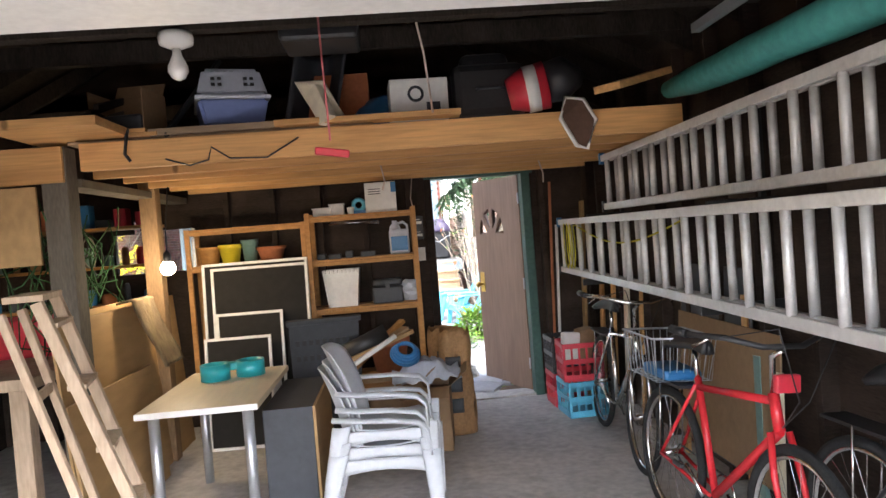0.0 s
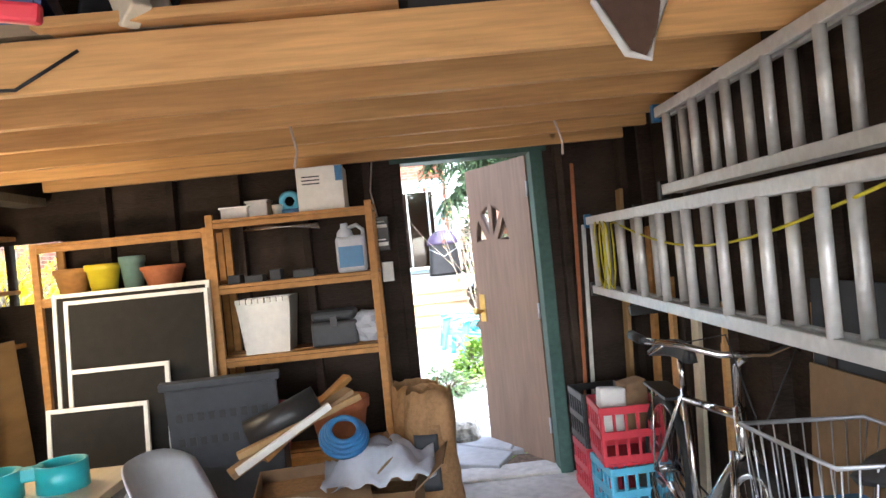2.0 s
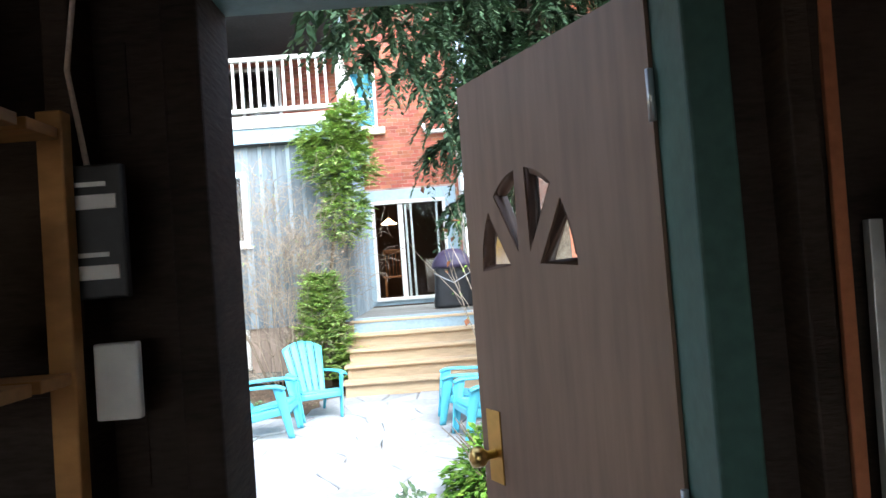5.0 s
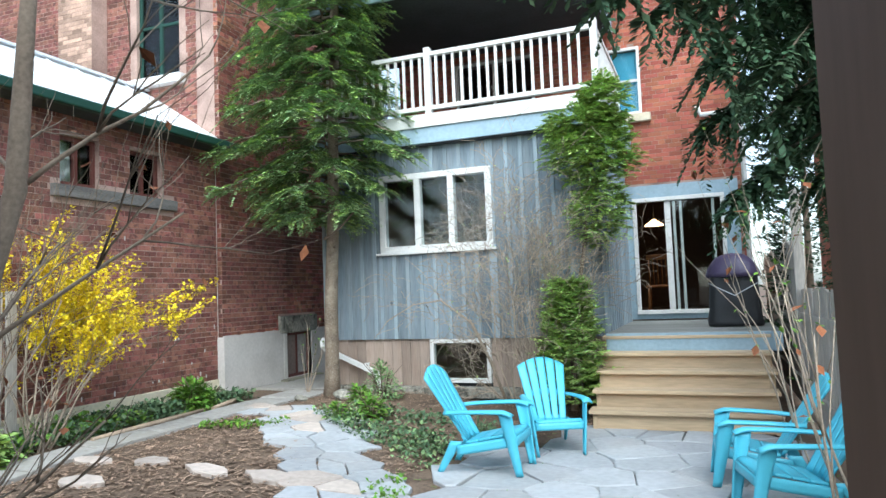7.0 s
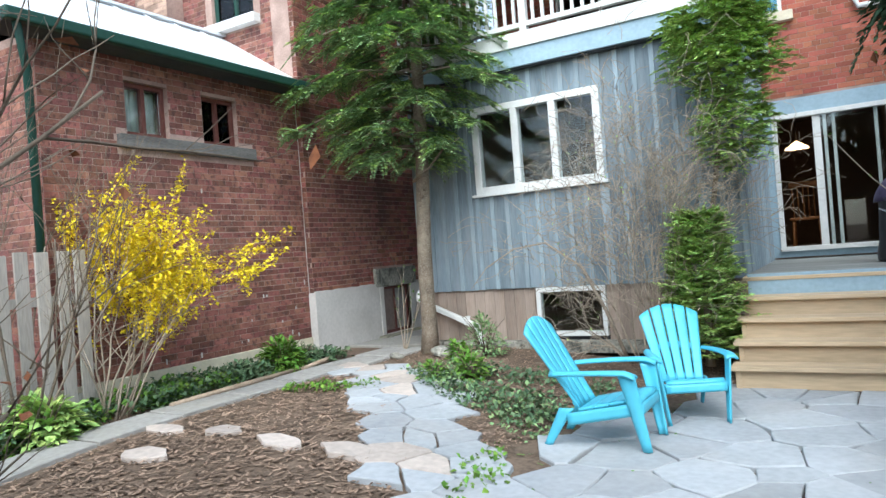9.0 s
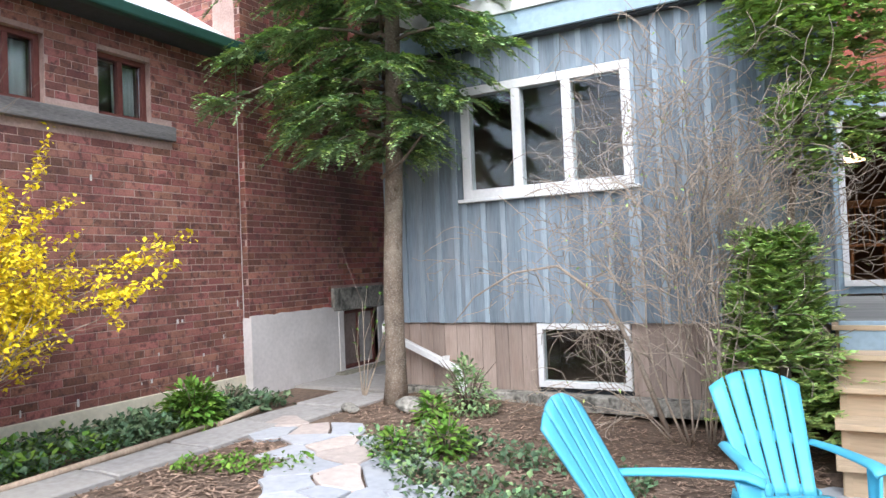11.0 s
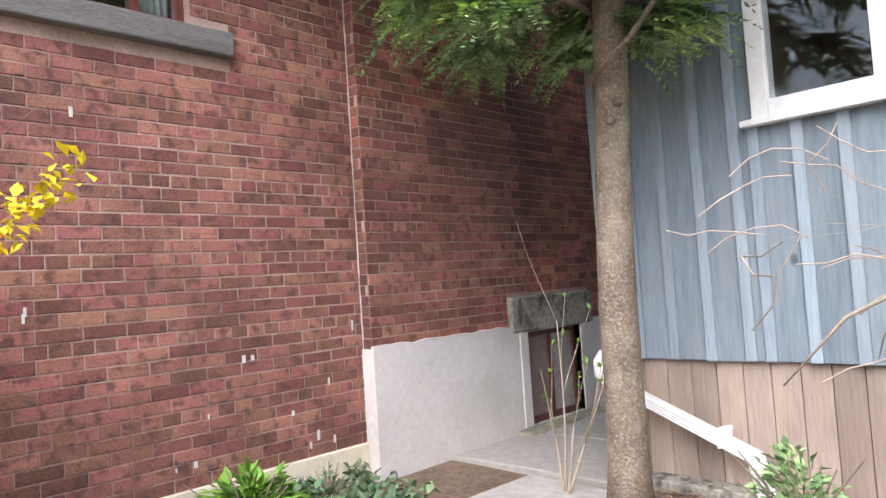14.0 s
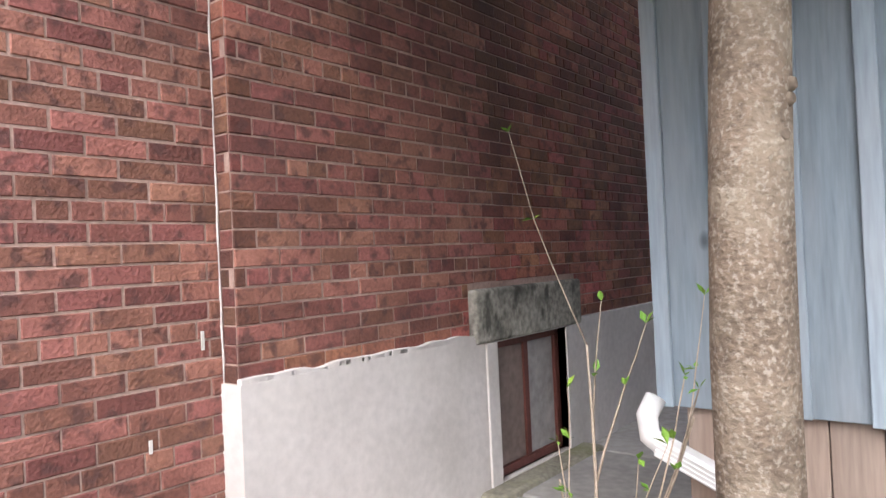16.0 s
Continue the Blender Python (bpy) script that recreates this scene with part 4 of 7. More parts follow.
bar(bm, (RGX, RGY0, rz(RGX) + 0.02), (RGX, RGY1, rz(RGX) + 0.02), 0.16, 0.03)
roof = structure("lean_to_roof", bm, M_METROOF, "pale metal standing-seam roof of the neighbouring building", "roof")
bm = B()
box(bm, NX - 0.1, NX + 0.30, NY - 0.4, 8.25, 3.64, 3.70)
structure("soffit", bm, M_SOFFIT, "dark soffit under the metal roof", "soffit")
gut = thing("gutter", pose(0, 0, 0), "dark green eaves gutter", "gutter")
part("trough", box(B(), NX + 0.28, NX + 0.38, NY - 0.42, 8.28, 3.64, 3.75, 0.02), M_GREENG, gut)
part("downpipe", tube(B(), [(NX + 0.3, NY - 0.3, 3.66), (NX + 0.1, NY - 0.12, 3.3), (NX + 0.08, NY - 0.1, 0.1)], 0.04, 8), M_GREENG, gut, "dark green downpipe")
bm = B()
box(bm, NX - 0.1, RGX, NY + 0.02, NY + 0.2, 3.72, 3.9)
for xx in range(12):
    x0 = NX - 0.1 - xx * 0.11
    box(bm, x0 - 0.11, x0, NY + 0.02, NY + 0.2, 3.7, rz(x0) - 0.06)
structure("gable_2", bm, M_SOFFIT, "dark boarded gable under the metal roof", "wall")
ch = thing("chimney", pose(-9.35, 8.0, 0), "weathered buff brick chimney against the neighbouring house", "chimney")
CH = part("shaft", box(B(), -0.36, 0.34, -0.1, 0.19, 3.4, 8.0), M_MORTAR, ch)
structure("neighbour_roof", bar(B(), (-10, 8.0, 8.3), (-10, 14, 8.3), 9, 0.2), M_SHINGLE, "dark shingle roof of the neighbouring house", "roof")

# ---- the house: blue extension, brick rear wall ----
FX0, FX1, FY = -5.68, -1.60, 9.0
WIN = (-4.75, -3.08, 2.10, 3.20)
BAS = (-4.06, -3.19, 0.29, 0.88)
ext = structure("extension_wall", opening_wall(FX0 + 0.02, FX1 - 0.02, FY + 0.03, FY + 0.16, 0.9, 3.95, [WIN], "x"), M_SOFFIT, "timber extension clad in weathered blue boards", "wall")
bm = B()
box(bm, FX0 + 0.02, FX0 + 0.15, FY + 0.16, 11.5, 0.2, 3.95)
box(bm, FX1 - 0.15, FX1 - 0.02, FY + 0.16, 11.5, 0.2, 3.95)
structure("extension_side", bm, M_BLUES, "blue side wall of the extension", "wall")


def boards(parent, a, b, z0, z1, holes, material, wide, gap, name, batten=0.0, place=None, dz=0.0):
    """Upright boards from a to b; place turns (s, out, z) into the world."""
    s = a
    while s < b - 0.02:
        e = min([s + wide, b] + [c for h in holes for c in h[:2] if s + 0.02 < c < s + wide])
        spans = [(z0 + u(-dz, dz), z1)]
        for h0, h1, k0, k1 in holes:
            if e > h0 + 0.01 and s < h1 - 0.01:
                spans = [q for p in spans for q in ((p[0], min(p[1], k0)), (max(p[0], k1), p[1])) if q[1] - q[0] > 0.02]
        for p in spans:
            bm = B()
            box(bm, s + gap, e - gap, 0, 0.022, p[0], p[1], 0.003)
            bmesh.ops.transform(bm, matrix=place, verts=bm.verts)
            part(name, bm, material, parent)
            if batten:
                bm = B()
                box(bm, s - batten / 2, s + batten / 2, -0.022, 0.0, p[0] + 0.0, p[1], 0.004)
                bmesh.ops.transform(bm, matrix=place, verts=bm.verts)
                if not any(h0 < s < h1 and p[0] < k1 and p[1] > k0 for h0, h1, k0, k1 in holes):
                    part("batten", bm, M_BLUEB, parent)
        s = e


face = Matrix.Translation((0, FY + 0.006, 0))
boards(ext, FX0, FX1, 0.885, 3.60, [(WIN[0] - 0.01, WIN[1] + 0.01, WIN[2] - 0.01, WIN[3] + 0.01)], M_BLUES, 0.205, 0.002, "board", 0.055, face, 0.004)
side_l = Matrix(((0, 1, 0, FX0), (1, 0, 0, 0), (0, 0, 1, 0), (0, 0, 0, 1)))
boards(ext, FY + 0.03, 11.4, 0.885, 3.6, [], M_BLUES, 0.205, 0.002, "board", 0.055, side_l)
side_r = Matrix(((0, -1, 0, FX1), (1, 0, 0, 0), (0, 0, 1, 0), (0, 0, 0, 1)))
boards(ext, FY + 0.03, 11.4, 0.885, 3.6, [], M_BLUES, 0.205, 0.002, "board", 0.055, side_r)
skirt = structure("skirt", opening_wall(FX0 + 0.06, FX1 - 0.06, FY + 0.065, FY + 0.09, 0.15, 0.90, [BAS], "x"), M_SOFFIT, "weathered brown cedar skirt under the extension", "wall")
boards(skirt, FX0 + 0.05, FX1 - 0.05, 0.24, 0.90, [(BAS[0] - 0.005, BAS[1] + 0.005, BAS[2] - 0.2, BAS[3] + 0.02)], M_SKIRT, 0.14, 0.002, "board", 0, Matrix.Translation((0, FY + 0.04, 0)))
single("curb", box(B(), FX0, FX1, FY - 0.10, FY + 0.06, 0.10, 0.24, 0.01), M_LIME, "mossy concrete footing under the extension", "footing", kind="structure")
window("window_6", (WIN[0], FY - 0.035, WIN[2]), (1, 0), WIN[1] - WIN[0], WIN[3] - WIN[2], M_WHITEP, "white triple casement window in the blue wall", 2, 0.12, 0.085, room=1.6)
single("window_sill", box(B(), WIN[0] - 0.05, WIN[1] + 0.05, FY - 0.07, FY + 0.0, WIN[2] - 0.035, WIN[2] - 0.003, 0.005), M_WHITEP, "white window sill", "sill", kind="structure")
window("window_7", (BAS[0], FY - 0.0, BAS[2]), (1, 0), BAS[1] - BAS[0], BAS[3] - BAS[2], M_WHITEP, "white-framed cellar window near the ground", 0, 0.10, 0.055, room=0.8)
# fascia and balcony
fas = thing("balcony", pose(0, 0, 0), "balcony on the extension with white painted railings", "balcony")
part("fascia", box(B(), FX0 - 0.12, FX1 + 0.12, FY - 0.14, FY - 0.10, 3.58, 3.80, 0.004), M_BLUET, fas, "pale blue fascia board")
part("upper_fascia", box(B(), FX0 - 0.14, FX1 + 0.14, FY - 0.17, FY - 0.142, 3.80, 3.98, 0.004), M_WHITEP, fas, "white upper fascia")
part("side_fascia", box(B(), FX1 + 0.10, FX1 + 0.14, FY - 0.14, 11.4, 3.58, 3.98, 0.004), M_BLUET, fas, "pale blue side fascia")
part("floor", box(B(), FX0 - 0.12, FX1 + 0.10, FY - 0.10, 11.5, 3.86, 3.96), M_DECK, fas)
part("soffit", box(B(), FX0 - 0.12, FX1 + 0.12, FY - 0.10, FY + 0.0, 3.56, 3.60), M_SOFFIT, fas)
for z0, z1 in ((4.04, 4.10), (4.80, 4.86)):
    part("rail", box(B(), FX0, FX1 + 0.02, FY - 0.13, FY - 0.05, z0, z1, 0.006), M_WHITEP, fas)
    part("side_rail", box(B(), FX1 - 0.04, FX1 + 0.02, FY - 0.05, 11.4, z0, z1, 0.006), M_WHITEP, fas)
shared = None
for k in range(32):
    x = FX0 + 0.06 + k * 0.123
    ob = part("baluster", box(B(), -0.018, 0.018, -0.018, 0.018, 4.10, 4.80, 0.003), M_WHITEP, fas) if shared is None else new("baluster", shared)
    shared = ob.data
    ob.parent = fas
    ob.location = (x, FY - 0.09, 0)
for k in range(18):
    ob = new("baluster", shared)
    ob.parent = fas
    ob.location = (FX1 - 0.01, FY + 0.1 + k * 0.13, 0)
for x in (FX0 + 0.02, -3.9, FX1 - 0.01):
    part("post", box(B(), x - 0.045, x + 0.045, FY - 0.14, FY - 0.05, 3.98, 4.92, 0.005), M_WHITEP, fas)
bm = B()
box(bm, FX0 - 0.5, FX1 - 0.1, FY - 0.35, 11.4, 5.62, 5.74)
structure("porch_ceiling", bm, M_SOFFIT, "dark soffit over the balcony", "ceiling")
bm = B()
box(bm, FX0 - 0.5, FX1 - 0.06, FY - 0.40, FY - 0.35, 5.58, 5.80, 0.004)
box(bm, FX1 - 0.1, FX1 - 0.06, FY - 0.35, 11.4, 5.58, 5.80, 0.004)
structure("trim", bm, M_BLUET, "pale blue roof edge over the balcony", "trim")
structure("porch_roof", bar(B(), (-3.8, FY - 0.5, 5.85), (-3.8, 11.6, 6.6), 4.6, 0.08), M_SHINGLE, "shingle roof over the balcony", "roof")
HH = [(-1.5, -0.14, 1.10, 2.88), (-1.80, -1.27, 4.25, 5.35), (-4.4, -3.0, 3.96, 5.5)]
hw = structure("house_wall", opening_wall(-5.5, 0.20, 11.5, 11.8, 0.0, 6.9, HH, "x"), M_MORTAR, "orange-red brick rear wall of the house", "wall")
structure("house_side", box(B(), -0.08, 0.20, 11.8, 20, 0, 6.9), M_MORTAR, "brick side of the house", "wall")
structure("house_roof", bar(B(), (-2.6, 11.1, 6.95), (-2.6, 20, 9.5), 6.2, 0.12), M_SHINGLE, "dark shingle house roof", "roof")
structure("trim_2", box(B(), -5.7, 0.4, 11.1, 11.48, 6.75, 6.95), M_BLUET, "pale blue eaves board", "trim")
window("window_8", (-1.80, 11.46, 4.25), (1, 0), 0.53, 1.10, M_WHITEP, "white sash window beside the balcony", 0, cross=1, room=0)
structure("blind", box(B(), -1.76, -1.30, 11.56, 11.58, 4.3, 5.3), M_LBLUE, "pale blue blind behind the sash window", "blind")
single("window_sill", box(B(), -1.86, -1.14, 11.40, 11.5, 4.12, 4.25, 0.008), M_STUCCO, "cream stone window sill", "sill", kind="structure")
window("window_9", (-4.4, 11.46, 3.96), (1, 0), 1.4, 1.54, M_WHITEP, "glazed balcony door with white frames", 1, room=1.5)
# sliding door with its dim room
structure("trim_3", opening_wall(-1.60, 0.06, 11.44, 11.495, 0.98, 3.08, [(-1.5, -0.14, 1.06, 2.88)], "x"), M_BLUET, "pale blue surround of the sliding door", "trim")
sd = tagged(new("door_2"), "white sliding patio door, half open, into a dim room", "sliding door", "", "structure")
for a, b, yy in ((-1.5, -1.44, 0), (-0.20, -0.14, 0), (-1.02, -0.93, 0.03), (-0.90, -0.86, 0.05), (-0.80, -0.76, 0.05), (-0.33, -0.29, 0.05)):
    part("stile", box(B(), a, b, 11.42 + yy, 11.48 + yy, 1.12, 2.85, 0.004), M_WHITEP, sd)
part("head", box(B(), -1.5, -0.14, 11.41, 11.52, 2.82, 2.88, 0.004), M_WHITEP, sd)
part("threshold", box(B(), -1.5, -0.14, 11.38, 11.52, 1.06, 1.12, 0.004), M_WHITEP, sd)
g = part("pane", box(B(), -0.93, -0.20, 11.46, 11.464, 1.12, 2.82), M_GLASS, sd)
g.visible_shadow = False
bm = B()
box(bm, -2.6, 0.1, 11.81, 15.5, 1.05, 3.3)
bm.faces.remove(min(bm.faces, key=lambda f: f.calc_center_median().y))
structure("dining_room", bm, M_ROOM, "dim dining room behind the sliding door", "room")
pl = thing("pendant_lamp", pose(-1.32, 13.4, 2.62), "small lit pendant lamp in the dining room", "lamp")
bm = B()
lathe(bm, [(0.02, 0.10), (0.16, 0.0), (0.17, -0.02), (0.02, -0.03)], 20)
part("shade", bm, glow("warm_shade", (1.0, 0.62, 0.32), 3.0), pl, "warm glowing shade")
bm = B()
tube(bm, [(0, 0, 0.09), (0, 0, 0.66)], 0.006)
part("cord", bm, M_BLACK, pl)
wc = thing("dining_chair", pose(-1.22, 12.5, 1.05), "brown wooden spindle-back dining chair", "chair")
part("seat", box(B(), -0.21, 0.21, -0.2, 0.2, 0.42, 0.46, 0.01), M_WOODC, wc)
for x in (-0.18, 0.18):
    for y in (-0.17, 0.17):
        bm = B()
        tube(bm, [(x, y, 0), (x * 0.9, y * 0.9, 0.43)], 0.018)
        part("leg", bm, M_WOODC, wc)
for k in range(6):
    bm = B()
    tube(bm, [(-0.17 + 0.068 * k, 0.17, 0.46), (-0.18 + 0.072 * k, 0.2, 0.93)], 0.010)
    part("spindle", bm, M_WOODC, wc)
part("top_rail", box(B(), -0.22, 0.22, 0.185, 0.215, 0.9, 0.99, 0.01), M_WOODC, wc)

# deck and steps
deck = tagged(new("deck"), "weathered grey timber deck with a blue edge", "deck", "", "structure")
for k in range(20):
    y = 8.56 + 0.147 * k
    part("plank", box(B(), FX1 + 0.01, 0.30, y, y + 0.142, 0.925, 0.955, 0.003), M_DECK, deck)
part("edge_board", box(B(), FX1 + 0.0, 0.30, 8.53, 8.556, 0.74, 0.95, 0.004), M_BLUET, deck, "pale blue edge board")
part("joist", box(B(), FX1 + 0.02, 0.28, 8.6, 11.4, 0.70, 0.92), M_SOFFIT, deck)
steps = tagged(new("steps"), "broad new pine garden steps up to the deck", "steps", "", "structure")
for k in range(5):
    y, z = 7.42 + 0.275 * k, 0.06 + 0.172 * k
    part("riser", box(B(), -1.63 + 0.004 * k, 0.16, y + 0.075, y + 0.098, z - 0.02, z + 0.135, 0.003), M_STEP, steps)
    for j in range(2):
        part("tread", box(B(), -1.66 + 0.004 * k, 0.18, y + 0.142 * j, y + 0.142 * j + 0.137, z + 0.137, z + 0.174, 0.005), M_STEP, steps)
for x in (-1.62, 0.10):
    bm = B()
    vs = [(x, 7.48, 0.03)] + [q for k in range(5) for q in ((x, 7.48 + 0.275 * k, 0.06 + 0.172 * k + 0.13), (x, 7.48 + 0.275 * (k + 1), 0.06 + 0.172 * k + 0.13))] + [(x, 8.86, 0.03)]
    a = [bm.verts.new(v) for v in vs]
    b = [bm.verts.new((v[0] + 0.04, v[1], v[2])) for v in vs]
    bm.faces.new(a)
    bm.faces.new(b)
    for i in range(len(vs)):
        bm.faces.new((a[i], a[(i + 1) % len(vs)], b[(i + 1) % len(vs)], b[i]))
    part("stringer", bm, M_STEP, steps)
# downspouts
bm = B()
tube(bm, [(0.16, 11.42, 0.9), (0.16, 11.42, 4.0), (0.12, 11.42, 4.1), (-0.4, 11.42, 4.1), (-0.45, 11.42, 4.25)], 0.04, 8)
single("downpipe", bm, M_WHITEP, "white downpipe on the brick wall", "downpipe")
ds = thing("downspout", pose(0, 0, 0), "white corrugated metal downspout elbow by the blue wall", "downspout")
part("elbow", tube(B(), [(FX0 - 0.03, FY - 0.02, 0.91), (FX0 - 0.045, FY - 0.06, 0.86), (FX0 - 0.03, FY - 0.08, 0.80), (FX0 + 0.03, FY - 0.08, 0.76)], 0.036, 12), M_WHITEP, ds)
spout = part("spout", bar(B(), (FX0 - 0.0, FY - 0.08, 0.775), (-4.82, FY - 0.10, 0.42), 0.07, 0.065, 0.01), M_WHITEP, ds)
for k in range(4):
    o = -0.024 + 0.016 * k
    part("rib", bar(B(), (FX0, FY - 0.117, 0.775 + o), (-4.84, FY - 0.137, 0.425 + o), 0.006, 0.006, 0.002), M_WHITEP, spout)
part("outlet", bar(B(), (-4.85, FY - 0.10, 0.45), (-4.79, FY - 0.12, 0.20), 0.07, 0.065, 0.01), M_WHITEP, ds)
part("strap", bar(B(), (-5.0, FY - 0.10, 0.46), (-4.98, FY - 0.11, 0.57), 0.08, 0.012), M_WHITEP, ds)


# ---- garage things ----
def extension_ladder(m, length, width, label, y_gap=0.305):
    e = thing("extension_ladder", m, label, "ladder", "ladders on the wall")
    for off, sec_len, shift in ((0.0, length, 0.0), (0.055, length, 0.05)):
        for z in (0, width):
            part("stile", box(B(), off, off + 0.028, -shift - sec_len, -shift, z - 0.024, z + 0.024, 0.004), M_ALU, e)
        n = int(sec_len / y_gap)
        me = None
        for k in range(n):
            if me is None:
                bm = B()
                tube(bm, [(0, 0, 0.02), (0, 0, width - 0.02)], 0.019, 10)
                ob = part("rung", bm, M_ALU, e)
                me = ob.data
            else:
                ob = new("rung", me)
                ob.parent = e
            ob.location = (off + 0.014, -shift - 0.14 - k * y_gap, 0)
    for z in (0, width):
        part("end_cap", box(B(), -0.006, 0.034, -0.03, 0.006, z - 0.042, z + 0.042, 0.004), M_BLUEPL if z else M_BLACK, e, "plastic end cap")
    return e


extension_ladder(pose(0.34, -0.12, 1.145, 0, 0, -1.6), 4.9, 0.42, "long aluminium extension ladder hung on the wall")
extension_ladder(pose(0.45, -1.15, 1.655, 0, 0, -1.0), 4.6, 0.36, "aluminium extension ladder hung above another one")
for y in (-0.9, -3.0, -4.8):
    br = thing("ladder_bracket", pose(0, y, 0), "dark steel bracket holding the ladders", "bracket", "ladder brackets")
    part("arm", box(B(), 0.33, GX1 - 0.02, 0, 0.03, 1.05, 1.10, 0.003), M_BLACK, br)
    part("upper_arm", box(B(), 0.40, GX1 - 0.02, 0, 0.03, 1.585, 1.61, 0.003), M_BLACK, br)
    part("upright", box(B(), GX1 - 0.11, GX1 - 0.08, 0, 0.03, 1.0, 2.1, 0.003), M_BLACK, br)
bm = B()
tube(bm, [(0.325, -0.42 + 0.06 * math.sin(k * 0.8) - 0.012 * k, 1.36 + 0.19 * math.cos(k * 0.8)) for k in range(24)] + [(0.325, -0.8 - 0.16 * k, 1.53 - 0.13 * math.sin(math.pi * k / 13)) for k in range(14)], 0.005, 6)
single("rope", bm, M_YROPE, "yellow rope looped through the ladder rungs", "rope")
bm = B()
tube(bm, [(0.52 + 0.02 * math.sin(k), -2.35 - 0.3 * k, 2.28 - 0.012 * k) for k in range(11)], [0.05, 0.075, 0.08, 0.085, 0.08, 0.085, 0.08, 0.085, 0.085, 0.09, 0.09], 12)
single("rolled_tarp", bm, M_TEALCL, "rolled teal canvas lying along the wall plate", "tarpaulin")


def shelf_unit(m, w, d, h, levels, label, mid=False):
    e = thing("shelf_unit", m, label, "shelf")
    for x in (0, w - 0.04):
        for y in (0, d - 0.03):
            part("upright", box(B(), x, x + 0.04, y, y + 0.03, 0, h, 0.003), M_SHELF, e)
    for z in levels:
        for y in (0.032, d * 0.5, d - 0.09):
            part("slat", box(B(), 0.0, w, y - 0.03, y + 0.05, z - 0.018, z, 0.002), M_SHELF, e)
        part("rail", box(B(), 0.04, w - 0.04, 0, 0.02, z - 0.05, z - 0.02, 0.002), M_SHELF, e)
    return e


shelf_unit(pose(-1.86, -0.50, 0), 0.92, 0.38, 1.80, (0.42, 1.0, 1.405, 1.77), "amber pine shelving unit, loaded with boxes and tools")
shelf_unit(pose(-2.86, -0.42, 0), 0.99, 0.32, 1.74, (0.5, 1.43, 1.735), "amber pine shelving unit with flower pots, behind window screens")


def screen(m, w, h, label, rail=None):
    e = thing("window_screen", m, label, "window screen", "stacked window screens")
    for a, b, c, d in ((0, 0.022, 0, h), (w - 0.022, w, 0, h), (0.022, w - 0.022, 0, 0.022), (0.022, w - 0.022, h - 0.022, h)):
        part("frame_bar", box(B(), a, b, -0.011, 0.011, c, d, 0.002), M_WHITEP, e, "white frame bar")
    if rail:
        part("cross_bar", box(B(), 0.022, w - 0.022, -0.006, 0.006, rail - 0.006, rail + 0.006), M_STEEL, e)
    part("mesh", box(B(), 0.02, w - 0.02, -0.001, 0.001, 0.02, h - 0.02), M_SCREEN, e, "dark insect mesh")


screen(pose(-2.72, -0.60, 0, -4, 0, -2), 0.86, 1.45, "large white-framed insect screen leaning on the shelf", 0.6)
screen(pose(-2.64, -0.64, 0, -4, 0, -2), 0.78, 1.41, "large white-framed insect screen behind another")
screen(pose(-2.60, -0.74, 0, -5, 0, -2), 0.53, 1.05, "small white-framed insect screen leaning forward")
screen(pose(-2.68, -0.82, 0, -5, 0, -2), 0.52, 0.87, "low white-framed insect screen leaning in front")


def pot(m, r, h, material, label):
    e = thing("flower_pot", m, label, "flower pot", "pots on the shelf")
    bm = B()
    lathe(bm, [(r * 0.72, 0), (r * 0.95, h * 0.78), (r * 1.04, h * 0.8), (r * 1.06, h), (r * 0.92, h), (r * 0.88, h * 0.85)], 22)
    part("body", bm, material, e)


pot(pose(-2.70, -0.28, 1.435), 0.10, 0.15, M_SHELF, "tan earthenware pot on the shelf")
pot(pose(-2.52, -0.30, 1.435), 0.095, 0.16, M_YELLOW, "bright yellow glazed flower pot")
pot(pose(-2.36, -0.28, 1.435), 0.07, 0.19, M_GLAZE, "tall grey-green glazed flower pot")
pot(pose(-2.18, -0.30, 1.435), 0.12, 0.12, M_TERRA, "wide terracotta bowl pot")

# things on the shelf unit
e = thing("carton", pose(-1.22, -0.32, 1.77), "white cardboard carton with blue corner print", "box")
part("body", box(B(), -0.13, 0.13, -0.12, 0.14, 0, 0.25, 0.004), M_WHITEP, e)
part("print_patch", box(B(), 0.09, 0.132, -0.122, -0.119, 0.16, 0.245), M_BLUEPL, e, "blue printed patch")
for z in (0.19, 0.17, 0.15):
    part("print_line", box(B(), -0.1, 0.0, -0.1215, -0.1195, z, z + 0.007), M_DKGREY, e, "row of unreadable print")
for x, w, h in ((-1.72, 0.15, 0.07), (-1.60, 0.12, 0.10)):
    e = thing("plastic_tub", pose(x, -0.35 + 0.05 * (w < 0.13), 1.77), "small white plastic tub", "tub", "tubs on the shelf")
    part("body", box(B(), -w / 2, w / 2, -0.06, 0.06, 0, h, 0.008), M_WHITEP, e)
    part("rim", box(B(), -w / 2 - 0.008, w / 2 + 0.008, -0.068, 0.068, h - 0.012, h, 0.004), M_WHITEP, e)
single("cup", lathe(B(), [(0.025, 0), (0.032, 0.06), (0.028, 0.06), (0.022, 0.01)], 16), M_WHITEP, "small white plastic cup on the shelf", "cup", m=pose(-1.48, -0.38, 1.77))
